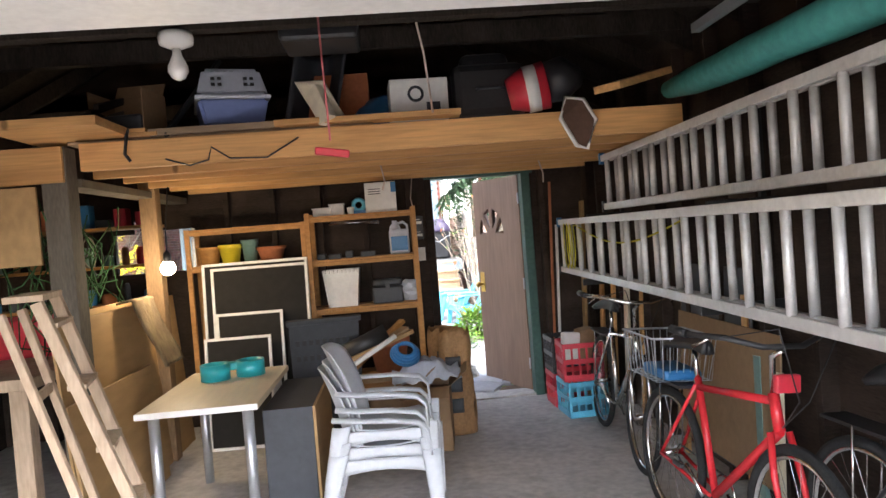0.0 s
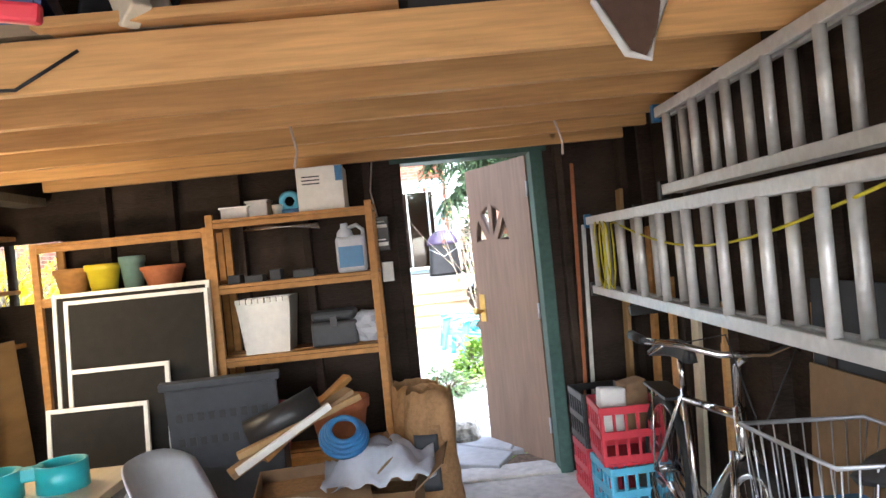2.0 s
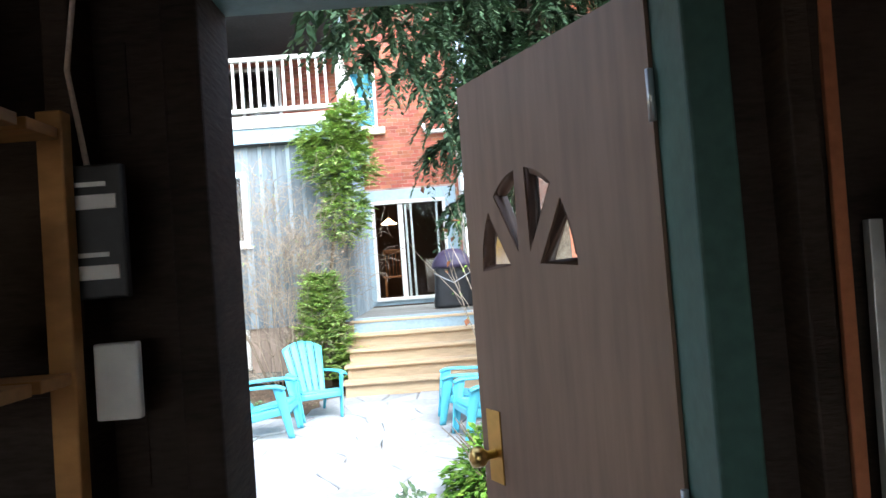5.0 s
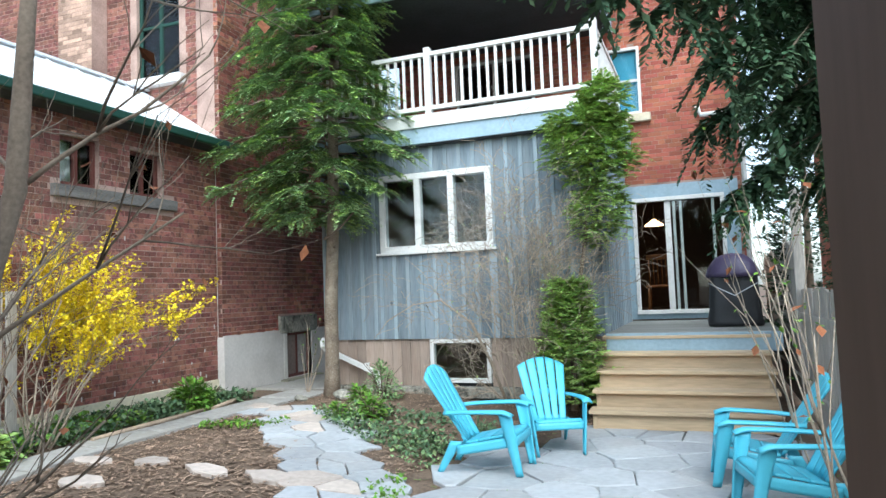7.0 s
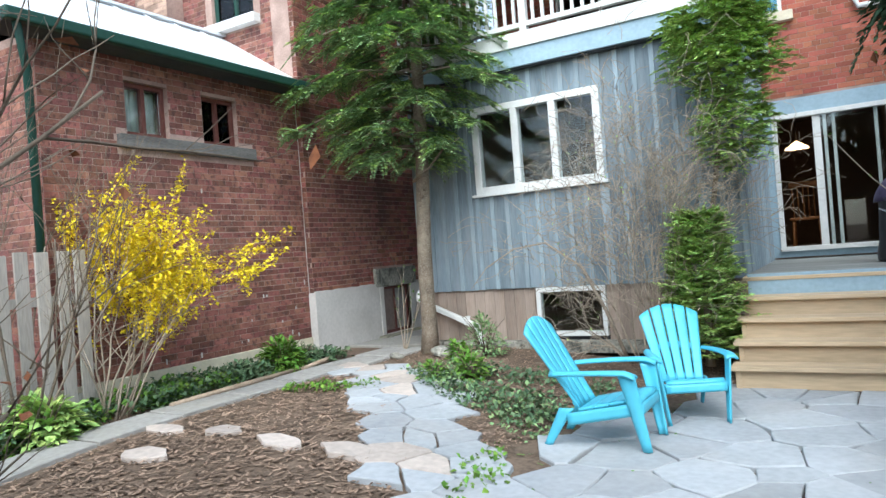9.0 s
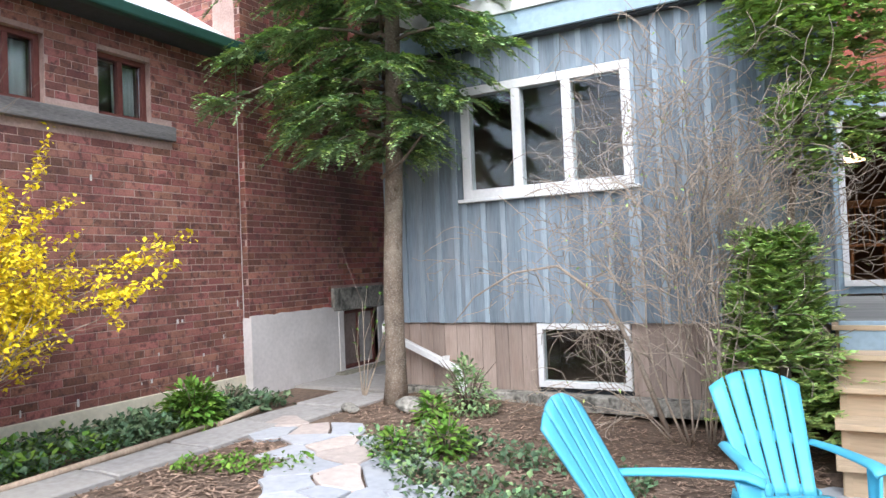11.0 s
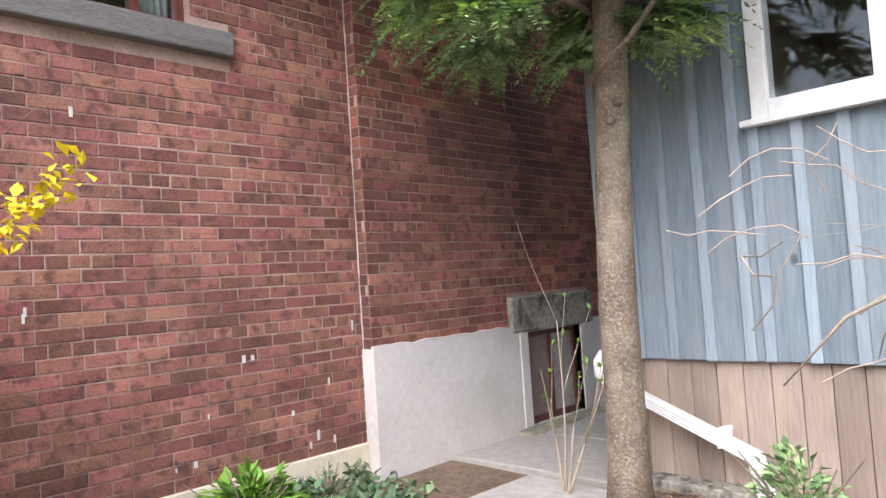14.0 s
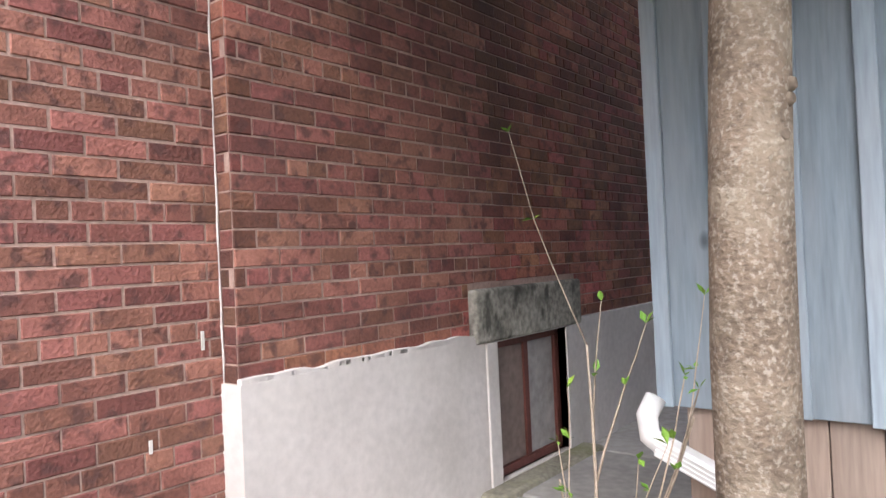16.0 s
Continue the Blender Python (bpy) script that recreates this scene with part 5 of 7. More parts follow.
for x in (-1.41, -1.30):
    e = thing("tape_dispenser", pose(x, -0.36, 1.77), "blue plastic hand clamp", "clamp", "blue clamps on the shelf")
    bm = B()
    tube(bm, ring(0, 0, 0.075, 0.045, 20, "y"), 0.018, 8, closed=True)
    part("ring", bm, M_LBLUE, e)
    part("base", box(B(), -0.06, 0.06, -0.03, 0.03, 0, 0.03, 0.005), M_BLUEPL, e)
e = thing("jug", pose(-1.09, -0.32, 1.405), "translucent plastic jug of blue fluid", "jug")
part("body", box(B(), -0.085, 0.085, -0.055, 0.055, 0, 0.21, 0.02), M_CARRTOP, e)
part("blue_label", box(B(), -0.07, 0.07, -0.059, -0.054, 0.03, 0.15, 0.001), M_BLUEPL, e, "blue printed label")
bm = B()
lathe(bm, [(0.05, 0.20), (0.045, 0.235), (0.022, 0.26), (0.022, 0.285)], 16, pose(-0.03, 0, 0))
part("neck", bm, M_CARRTOP, e)
bm = B()
tube(bm, [(-0.01, 0, 0.255), (0.04, 0, 0.27), (0.075, 0, 0.24), (0.075, 0, 0.16)], 0.012, 8)
part("grip", bm, M_CARRTOP, e)
e = thing("brush_set", pose(-1.45, -0.40, 1.405), "metal skewers hung under the top shelf", "skewers")
for k in range(5):
    bm = B()
    tube(bm, [(-0.22 + 0.01 * k, 0.03 * k - 0.05, 0.29 + 0.008 * k), (0.20, 0.02 * k - 0.05, 0.295 - 0.006 * k)], 0.004, 6)
    part("skewer", bm, M_CHROME, e)
for k, (x, w, h) in enumerate(((-1.75, 0.07, 0.05), (-1.64, 0.10, 0.04), (-1.52, 0.06, 0.06), (-1.36, 0.12, 0.045))):
    single("small_box", box(B(), -w / 2, w / 2, -0.05, 0.05, 0, h, 0.004), M_DKGREY, "small dark box on the middle shelf", "box", "small boxes on the shelf", m=pose(x, -0.38, 1.405))
e = thing("storage_bin", pose(-1.60, -0.32, 1.0), "white plastic storage bin with a crinkled rim", "bin")
bm = B()
vs0 = [bm.verts.new(v) for v in ((-0.12, -0.11, 0), (0.12, -0.11, 0), (0.12, 0.11, 0), (-0.12, 0.11, 0))]
vs1 = [bm.verts.new(v) for v in ((-0.15, -0.14, 0.31), (0.15, -0.14, 0.31), (0.15, 0.14, 0.31), (-0.15, 0.14, 0.31))]
bm.faces.new(vs0)
for i in range(4):
    bm.faces.new((vs0[i], vs0[(i + 1) % 4], vs1[(i + 1) % 4], vs1[i]))
part("body", bm, M_WHITEP, e, thick=0.006)
for k in range(9):
    part("rim_tab", box(B(), -0.15 + 0.034 * k, -0.124 + 0.034 * k, -0.155, -0.138, 0.285, 0.315, 0.003), M_WHITEP, e)
e = thing("tool_case", pose(-1.22, -0.34, 1.0), "dark grey plastic tool case", "tool case")
part("body", box(B(), -0.13, 0.13, -0.10, 0.10, 0, 0.14, 0.015), M_DKGREY, e)
part("lid", box(B(), -0.125, 0.125, -0.095, 0.095, 0.145, 0.20, 0.02), M_DKGREY, e)
part("latch", box(B(), -0.02, 0.02, -0.108, -0.098, 0.11, 0.17, 0.003), M_BLACK, e)
bm = B()
bmesh.ops.create_icosphere(bm, subdivisions=3, radius=0.11)
for v in bm.verts:
    v.co *= 1 + 0.35 * noise.noise(v.co * 14)
    v.co.z = max(-0.08, v.co.z * 0.85)
single("plastic_bag", bm, M_CARRTOP, "crumpled grey plastic bag on the shelf", "bag", m=pose(-1.04, -0.33, 1.085))
for x, y, z, r, mm, lb in ((-1.66, -0.35, 0.42, 0.15, M_REDPL, "dark red bucket on the low shelf"), (-1.25, -0.36, 0.42, 0.17, M_TERRA, "terracotta planter on the low shelf")):
    pot(pose(x, y, z), r, 0.27, mm, lb)
e = thing("plastic_basket", pose(-1.72, -0.95, 0.55, 8, 0, 6), "dark grey slotted plastic laundry basket", "basket")
part("back", box(B(), -0.26, 0.26, -0.01, 0.01, 0.0, 0.42, 0.004), M_DKGREY, e)
for k in range(5):
    for j in range(9):
        part("slot_bar", box(B(), -0.22 + 0.05 * j, -0.19 + 0.05 * j, -0.014, -0.009, 0.06 + 0.06 * k, 0.10 + 0.06 * k), M_BLACK, e) if k in (1, 3) else None
part("rim", box(B(), -0.28, 0.28, -0.03, 0.02, 0.40, 0.44, 0.008), M_DKGREY, e)
part("base_box", box(B(), -0.26, 0.26, -0.01, 0.28, -0.55, 0.02, 0.02), M_DKGREY, e)

# heap of cartons, folded paper and a coil between the chairs and the door
for x, y, w, d, h, r, lab in ((-1.30, -1.15, 0.50, 0.42, 0.50, 8, "open brown cardboard box full of odds and ends"), (-0.98, -1.20, 0.34, 0.34, 0.46, -6, "brown cardboard box under plastic sheeting")):
    e = thing("cardboard_box", pose(x, y, 0, 0, 0, r), lab, "box", "cartons by the chairs")
    for a, b, c, dd in ((-w / 2, w / 2, -d / 2, -d / 2 + 0.006), (-w / 2, w / 2, d / 2 - 0.006, d / 2), (-w / 2, -w / 2 + 0.006, -d / 2, d / 2), (w / 2 - 0.006, w / 2, -d / 2, d / 2)):
        part("side", box(B(), a, b, c, dd, 0, h), M_CARD, e)
    part("bottom", box(B(), -w / 2, w / 2, -d / 2, d / 2, 0, 0.006), M_CARD, e)
    part("filling", box(B(), -w / 2 + 0.01, w / 2 - 0.01, -d / 2 + 0.01, d / 2 - 0.01, 0.01, h - 0.05, 0.02), M_KRAFT, e)
    part("flap", bar(B(), (-w / 2, -d / 2, h), (w / 2, -d / 2, h), 0.006, 0.006), M_CARD, e)
    part("flap", box(B(), -w / 2, w / 2, -0.003, 0.003, 0, 0.17, 0, pose(0, -d / 2 - 0.0, h, 105)), M_CARD, e)
    part("flap", box(B(), -0.003, 0.003, -d / 2, d / 2, 0, 0.17, 0, pose(w / 2, 0, h, 0, 50)), M_CARD, e)
for k, (p, q, w, mm) in enumerate((((-1.62, -1.32, 0.60), (-1.10, -1.05, 0.86), 0.10, M_CARD), ((-1.60, -1.25, 0.66), (-1.05, -1.10, 0.84), 0.05, M_PLY), ((-1.50, -1.2, 0.62), (-1.12, -0.9, 0.90), 0.06, M_SHELF), ((-1.58, -1.36, 0.62), (-1.18, -1.2, 0.83), 0.03, M_WHITEP))):
    single("offcut", bar(B(), p, q, w, 0.03, 0.003), mm, "board offcut sticking out of the heap", "offcut", "offcuts in the heap")
bm = B()
for k in range(4):
    tube(bm, ring(0, 0, 0.018 * k, 0.10 - 0.012 * k, 26, "z"), 0.013, 8, closed=True)
single("hose_coil", bm, M_BLUEPL, "coil of blue hose lying on the heap", "hose", m=pose(-1.12, -1.28, 0.70, 40, 10, 0))
bm = B()
tube(bm, [(-0.02, 0, 0), (0.15, 0.03, 0.06), (0.3, 0.06, 0.12)], 0.07, 16)
single("black_tube", bm, M_BLACK, "short black plastic tube on the heap", "tube", m=pose(-1.55, -1.15, 0.72))
bm = B()
grid(bm, 18, 14, lambda a, b: (-0.25 + 0.5 * a, -0.2 + 0.4 * b, 0.12 * noise.noise((a * 5, b * 5, 1)) + 0.10 * math.sin(a * 3.1) * math.sin(b * 3.1)))
single("plastic_sheet", bm, M_CARRTOP, "crumpled clear plastic sheet over the cartons", "sheet", m=pose(-0.98, -1.18, 0.52), thick=0.002)
# kraft paper yard bags beside the door
for x, y, r, h in ((-0.80, -0.62, 0.15, 0.78), (-0.74, -0.92, 0.14, 0.80)):
    e = thing("yard_bag", pose(x, y, 0, 0, 0, u(-20, 20)), "brown kraft paper yard bag with dark print, crumpled top", "paper bag", "paper bags by the door")
    bm = B()
    grid(bm, 36, 12, lambda a, b: ((r + 0.03 * noise.noise((a * 9, b * 4, x)) - 0.03 * b) * math.cos(a * 6.2832) * 1.0, (r * 0.8 + 0.03 * noise.noise((a * 9 + 4, b * 4, x))) * math.sin(a * 6.2832), b * h + (0.04 * noise.noise((a * 12, 3, x)) if b > 0.9 else 0)))
    bmesh.ops.remove_doubles(bm, verts=bm.verts, dist=0.02)
    part("paper", bm, M_KRAFT, e, thick=0.003)
    for k in range(3):
        bm = B()
        grid(bm, 8, 3, lambda a, b: ((r + 0.012) * math.cos(-1.9 + a * 0.8), (r * 0.8 + 0.03) * math.sin(-1.9 + a * 0.8), 0.18 + 0.16 * k + 0.11 * b))
        part("printed_block", bm, M_DKGREY, e, "dark printed block", 0.001)
    part("filling", lathe(B(), [(r * 0.7, 0.01), (r * 0.8, h * 0.8), (0.02, h * 0.85)], 14), M_KRAFT, e)


# ---- stacked plastic chairs ----
def plastic_chair(m):
    e = thing("plastic_chair", m, "white plastic monobloc armchair in a stack", "chair", "stacked plastic chairs")
    def back(a, b):
        t = 2 * a - 1
        return (t * (0.215 + 0.01 * b), 0.235 + 0.10 * b * b + 0.03 * b - 0.11 * t * t, 0.42 + 0.50 * b - 0.07 * t ** 4 * b)
    part("backrest", grid(B(), 16, 12, back), M_GREYPL, e, thick=0.007)
    part("seat", grid(B(), 12, 12, lambda a, b: ((a - 0.5) * 0.47, -0.24 + 0.47 * b, 0.42 - 0.025 * math.sin(b * 3.14) - (0.03 if b < 0.05 else 0) + 0.02 * (2 * a - 1) ** 2)), M_GREYPL, e, thick=0.007)
    for s in (-1, 1):
        bm = B()
        pts = [(s * 0.235, 0.27, 0.66), (s * 0.27, 0.12, 0.655), (s * 0.285, -0.08, 0.65), (s * 0.285, -0.22, 0.63), (s * 0.28, -0.27, 0.58), (s * 0.275, -0.28, 0.45)]
        grid(bm, 20, 4, lambda a, b: tuple(Vector(pts[min(int(a * 5), 4)]).lerp(Vector(pts[min(int(a * 5), 4) + 1]), a * 5 - min(int(a * 5), 4)) + Vector((s * (b - 0.5) * 0.06, 0, -0.015 * abs(2 * b - 1)))))
        part("armrest", bm, M_GREYPL, e, thick=0.012)
        for y0, y1, w in ((-0.28, -0.30, 0.085), (0.24, 0.36, 0.085)):
            bm = B()
            grid(bm, 8, 6, lambda a, b: (s * (0.265 + 0.02 * (1 - b)) + s * 0.025 * math.cos((a - 0.5) * 2.6), (y1 + (y0 - y1) * b) + (a - 0.5) * w * (0.6 + 0.7 * b), 0.46 * b))
            part("leg", bm, M_GREYPL, e, thick=0.010)
        part("apron", grid(B(), 10, 3, lambda a, b: (s * 0.255, -0.26 + 0.5 * a, 0.36 + 0.06 * b + 0.03 * (2 * a - 1) ** 2 * (b - 1))), M_GREYPL, e, thick=0.007)
    return e


pc = plastic_chair(pose(-1.27, -2.40, 0, 0, 0, 86) @ Matrix.Scale(0.94, 4))
copy_thing(pc, pose(-1.265, -2.40, 0.085, 0, 0, 86) @ Matrix.Scale(0.94, 4))
copy_thing(pc, pose(-1.26, -2.40, 0.17, 0, 0, 86) @ Matrix.Scale(0.94, 4))

# ---- desk, cabinet, plywood, step ladder ----
e = thing("desk", pose(-2.25, -2.0, 0), "pale birch desk top on round grey steel legs", "desk")
part("top", box(B(), -0.32, 0.32, -0.55, 0.55, 0.695, 0.73, 0.004), M_DESK, e)
part("edge_band", box(B(), -0.322, 0.322, -0.553, -0.5495, 0.696, 0.729), M_WHITEP, e, "white edge band")
for x in (-0.25, 0.25):
    for y in (-0.47, 0.47):
        bm = B()
        tube(bm, [(x, y, 0.0), (x, y, 0.695)], 0.03, 16)
        part("leg", bm, M_STEEL, e)
e = thing("filing_cabinet", pose(-1.80, -1.95, 0), "dark grey cabinet with a brown veneered side", "cabinet")
part("body", box(B(), -0.15, 0.13, -0.40, 0.45, 0, 0.64, 0.004), M_DKGREY, e)
part("side_panel", box(B(), 0.131, 0.147, -0.40, 0.45, 0, 0.64, 0.002), M_PLY, e, "brown veneered side panel")
e = thing("cable_spool", pose(-2.24, -1.72, 0.73, 0, 0, 20), "turquoise plastic double ring on the desk", "ring holder")
for x in (-0.11, 0.11):
    bm = B()
    grid(bm, 24, 1, lambda a, b: (x + 0.085 * math.cos(a * 6.2832), 0.085 * math.sin(a * 6.2832), 0.10 * b))
    bmesh.ops.remove_doubles(bm, verts=bm.verts, dist=0.002)
    part("ring", bm, M_TURQ, e, thick=0.014)
part("bridge", box(B(), -0.05, 0.05, -0.03, 0.03, 0.05, 0.10, 0.01), M_TURQ, e)
for k, (y0, y1, h, x, lean) in enumerate(((-2.45, -0.40, 1.22, -2.92, 4), (-2.2, -0.65, 1.25, -3.02, 3), (-2.55, -1.3, 0.80, -2.84, 5), (-3.9, -2.66, 1.15, -3.3, 4))):
    bm = B()
    box(bm, -0.008, 0.008, y0, y1, 0, h, 0.002)
    single("plywood_sheet", bm, M_PLY, "leaning sheet of plywood with a worn edge", "plywood", "plywood sheets", m=pose(x, 0, 0, 0, -lean))
bm = B()
grid(bm, 30, 12, lambda a, b: (-3.0 + (0.10 + 0.22 * max(0, a - 0.3)) * (1 if a > 0.25 else a * 4) + 0.012 * math.sin(b * 20), -1.56 + 0.36 * b + 0.10 * a, (1.25 if a < 0.25 else 1.25 - (a - 0.25) * 0.62) + 0.015 * math.sin(a * 9)))
single("blanket", bm, M_BLANKET, "brown and cream striped blanket draped over plywood", "blanket", thick=0.012)
e = thing("step_ladder", pose(-2.19, -3.22, 0), "old paint-spattered wooden step ladder leaning, folded", "ladder")
for x0, x1, y, h, w in ((0.06, -0.43, -0.10, 1.40, 0.05), (-0.05, -0.50, 0.20, 1.42, 0.05)):
    part("front_stile", bar(B(), (x0, y, 0.02), (x1, y, h), 0.03, w, 0.004), M_OLDWOOD, e)
for x0, x1, y, h, w in ((-0.17, -0.58, -0.10, 1.36, 0.035), (-0.28, -0.65, 0.20, 1.36, 0.035)):
    part("rear_stile", bar(B(), (x0, y, 0.02), (x1, y, h), 0.03, w, 0.004), M_OLDWOOD, e)
for k in range(5):
    z = 0.24 + 0.265 * k
    p, q = Vector((0.06 - 0.35 * z, -0.10, z)), Vector((-0.05 - 0.32 * z, 0.20, z))
    part("tread", bar(B(), p, q, 0.075, 0.022, 0.003), M_OLDWOOD, e)
for z in (0.45, 1.0):
    part("rear_rung", bar(B(), (-0.17 - 0.30 * z, -0.10, z), (-0.28 - 0.27 * z, 0.20, z), 0.02, 0.04, 0.003), M_OLDWOOD, e)
part("top_cap", bar(B(), (-0.47, -0.13, 1.42), (-0.56, 0.23, 1.42), 0.15, 0.028, 0.004), M_OLDWOOD, e)

# ---- bare bulb holder, lit bulb on the post ----
e = thing("ceiling_lamp", pose(-2.06, -3.0, 2.545), "white porcelain lamp holder with an unlit bulb", "lamp")
part("holder", lathe(B(), [(0.03, -0.05), (0.075, -0.03), (0.08, 0.0), (0.075, 0.02)], 20), M_BULB, e)
part("bulb", lathe(B(), [(0.018, -0.05), (0.022, -0.08), (0.045, -0.13), (0.046, -0.155), (0.03, -0.185), (0.008, -0.195)], 18), M_BULB, e, "white unlit bulb")
part("batten", box(B(), -2.5, 2.8, -0.04, 0.04, 0.02, 0.12, 0.004), M_ROOFIN, e, "dark timber batten")
e = thing("work_lamp", pose(-2.735, -1.276, 1.458), "clip-on lamp with a lit warm bulb on the post", "lamp")
bm = B()
bmesh.ops.create_uvsphere(bm, u_segments=16, v_segments=12, radius=0.05)
part("bulb", bm, M_LIT, e, "glowing warm bulb")
part("socket", lathe(B(), [(0.02, 0.03), (0.026, 0.045), (0.026, 0.10), (0.012, 0.12)], 14), M_BLACK, e)
bm = B()
tube(bm, [(0, 0, 0.11), (-0.02, 0.08, 0.3), (-0.02, 0.215, 0.60)], 0.005, 6)
part("cord", bm, M_BLACK, e)

# ---- clutter behind the posts ----
for k in range(3):
    z = 1.15 + 0.32 * k
    single("wall_shelf", box(B(), -4.55, -3.1, -0.42, -0.1, z, z + 0.025, 0.003), M_SHELF, "rough wooden wall shelf full of clutter", "shelf", "clutter shelves")
    for j in range(9):
        h, w = u(0.06, 0.2), u(0.05, 0.12)
        mm = rnd.choice([M_REDPL, M_BLUEPL, M_DKGREY, M_GLAZE, M_STEEL, M_KRAFT, M_TERRA, M_WHITEP])
        x = -4.45 + 0.15 * j
        if k < 2:
            single("jar", lathe(B(), [(w * 0.45, 0), (w * 0.5, h * 0.1), (w * 0.5, h * 0.8), (w * 0.3, h)], 12), mm, "dusty jar on the wall shelf", "jar", "jars on the clutter shelves", m=pose(x, -0.25 + u(-0.05, 0.05), z + 0.025))
        else:
            single("small_box", box(B(), -w / 2, w / 2, -0.06, 0.06, 0, h, 0.004), mm, "dusty small box on the wall shelf", "box", "boxes on the clutter shelves", m=pose(x, -0.25, z + 0.025))
net = thing("hanging_netting", pose(0, 0, 0), "tangled green garden netting and wires hung between posts", "netting")
for k in range(46):
    y = u(-2.2, -1.0)
    x = u(-3.5, -3.1)
    z = u(1.3, 2.0)
    bm = B()
    tube(bm, [(x, y, z), (x + u(-0.1, 0.1), y + u(-0.1, 0.1), z - u(0.1, 0.25)), (x + u(-0.15, 0.15), y + u(-0.2, 0.2), z - u(0.25, 0.5)), (x + u(-0.2, 0.2), y + u(-0.25, 0.25), z - u(0.0, 0.6))], 0.005, 4)
    part("wire", bm, M_GREENNET, net)
for k in range(5):
    bm = B()
    tube(bm, ring(-3.35, -0.95 - 0.12 * k, 1.55 + 0.06 * (k % 3), 0.11, 20, "x"), 0.008, 6, closed=True)
    single("cable_coil", bm, rnd.choice([M_BLACK, M_POST, M_BLACK, M_ROPE]), "coil of cable hanging by the post", "cable", "cable coils")
single("tool_box", box(B(), -3.95, -3.25, -1.6, -1.2, 0.95, 1.2, 0.02), M_REDPL, "dark red tool chest behind the plywood", "tool chest")
single("work_bench", box(B(), -4.55, -3.15, -2.4, -0.6, 0.88, 0.945, 0.005), M_OLDWOOD, "old wooden workbench behind the plywood", "bench")
for y in (-2.35, -0.7):
    single("bench_leg", box(B(), -3.3, -3.2, y, y + 0.09, 0, 0.88, 0.004), M_OLDWOOD, "old timber bench leg", "bench leg", "bench legs")
single("panel", box(B(), -4.5, -3.06, -2.35, -2.33, 1.55, 1.98, 0.003), M_PLY, "amber board fixed between post and wall", "board")

# ---- on the loft ----
single("plank", box(B(), -2.45, -1.72, -2.31, -1.72, 2.222, 2.26, 0.003), M_LOFTB, "pale board under the pet carrier", "plank")
e = thing("pet_carrier", pose(-2.05, -2.0, 2.262, 0, 0, 16) @ Matrix.Scale(1.05, 4), "blue and pale grey plastic pet carrier", "pet carrier")


def tub(x0, y0, x1, y1, z0, z1):
    bm = B()
    lo = [bm.verts.new(v) for v in ((-x0, -y0, z0), (x0, -y0, z0), (x0, y0, z0), (-x0, y0, z0))]
    hi = [bm.verts.new(v) for v in ((-x1, -y1, z1), (x1, -y1, z1), (x1, y1, z1), (-x1, y1, z1))]
    bm.faces.new(lo)
    bm.faces.new(hi)
    for i in range(4):
        bm.faces.new((lo[i], lo[(i + 1) % 4], hi[(i + 1) % 4], hi[i]))
    bmesh.ops.bevel(bm, geom=list(bm.edges), offset=0.018, segments=2, affect="EDGES")
    return bm


part("base", tub(0.155, 0.20, 0.19, 0.24, 0, 0.15), M_CARRIER, e, "slate blue base")
part("rim", box(B(), -0.20, 0.20, -0.25, 0.25, 0.145, 0.165, 0.006), M_CARRTOP, e)
part("top", tub(0.19, 0.235, 0.15, 0.19, 0.165, 0.32), M_CARRTOP, e, "pale grey vented top")
for r in range(3):
    for k in range(7):
        if r == 2 or k in (0, 1, 5, 6):
            part("vent_slot", box(B(), -0.11 + 0.034 * k, -0.09 + 0.034 * k, -0.236 + 0.02 * r, -0.205 + 0.02 * r, 0.215 + 0.035 * r, 0.23 + 0.035 * r), M_BLACK, e, "dark vent slot")
single("iron_bar", bar(B(), (-2.36, -2.30, 2.22), (-2.12, -1.9, 2.72), 0.03, 0.03, 0.004), M_BLACK, "long dark metal bar leaning on the loft", "bar")
e = thing("cardboard_box", pose(-2.62, -2.1, 2.265, 0, 0, -8), "torn open tan cardboard box on the loft", "box")
for a, b, c, d in ((-0.16, 0.16, 0.14, 0.146), (-0.16, -0.154, -0.14, 0.14), (0.154, 0.16, -0.14, 0.14)):
    part("side", box(B(), a, b, c, d, 0, 0.24), M_CARD, e)
part("flap", box(B(), -0.15, 0.15, -0.003, 0.003, 0, 0.1, 0, pose(0, 0.14, 0.24, -30)), M_CARD, e)
part("filling", box(B(), -0.14, 0.14, -0.13, 0.13, 0, 0.10, 0.02), M_DKGREY, e)
for z, x0, x1 in ((2.222, -2.85, -2.4), (2.245, -2.82, -2.46)):
    single("wood_block", box(B(), x0, x1, -2.32, -2.14, z, z + 0.022, 0.003), M_PINE, "short pine board under the torn box", "board", "short boards on the loft")
for k in range(6):
    a = u(0, 3)
    single("timber_scrap", bar(B(), (-2.95 + 0.05 * k, -2.25 - 0.02 * k, 2.29 + 0.02 * k), (-2.85 + u(-0.2, 0.3), -1.8, 2.30 + u(0, 0.25)), 0.03, 0.03, 0.003), rnd.choice([M_OLDWOOD, M_SHELF, M_ROOFIN, M_POST]), "rough timber scrap piled on the loft", "timber", "timber scraps")
bm = B()
tube(bm, [(-2.55, -2.33, 2.26), (-2.545, -2.37, 2.22), (-2.56, -2.375, 2.12), (-2.535, -2.37, 2.08)], 0.010, 6)
single("strap", bm, M_BLACK, "black strap dangling from the loft edge", "strap")
bm = B()
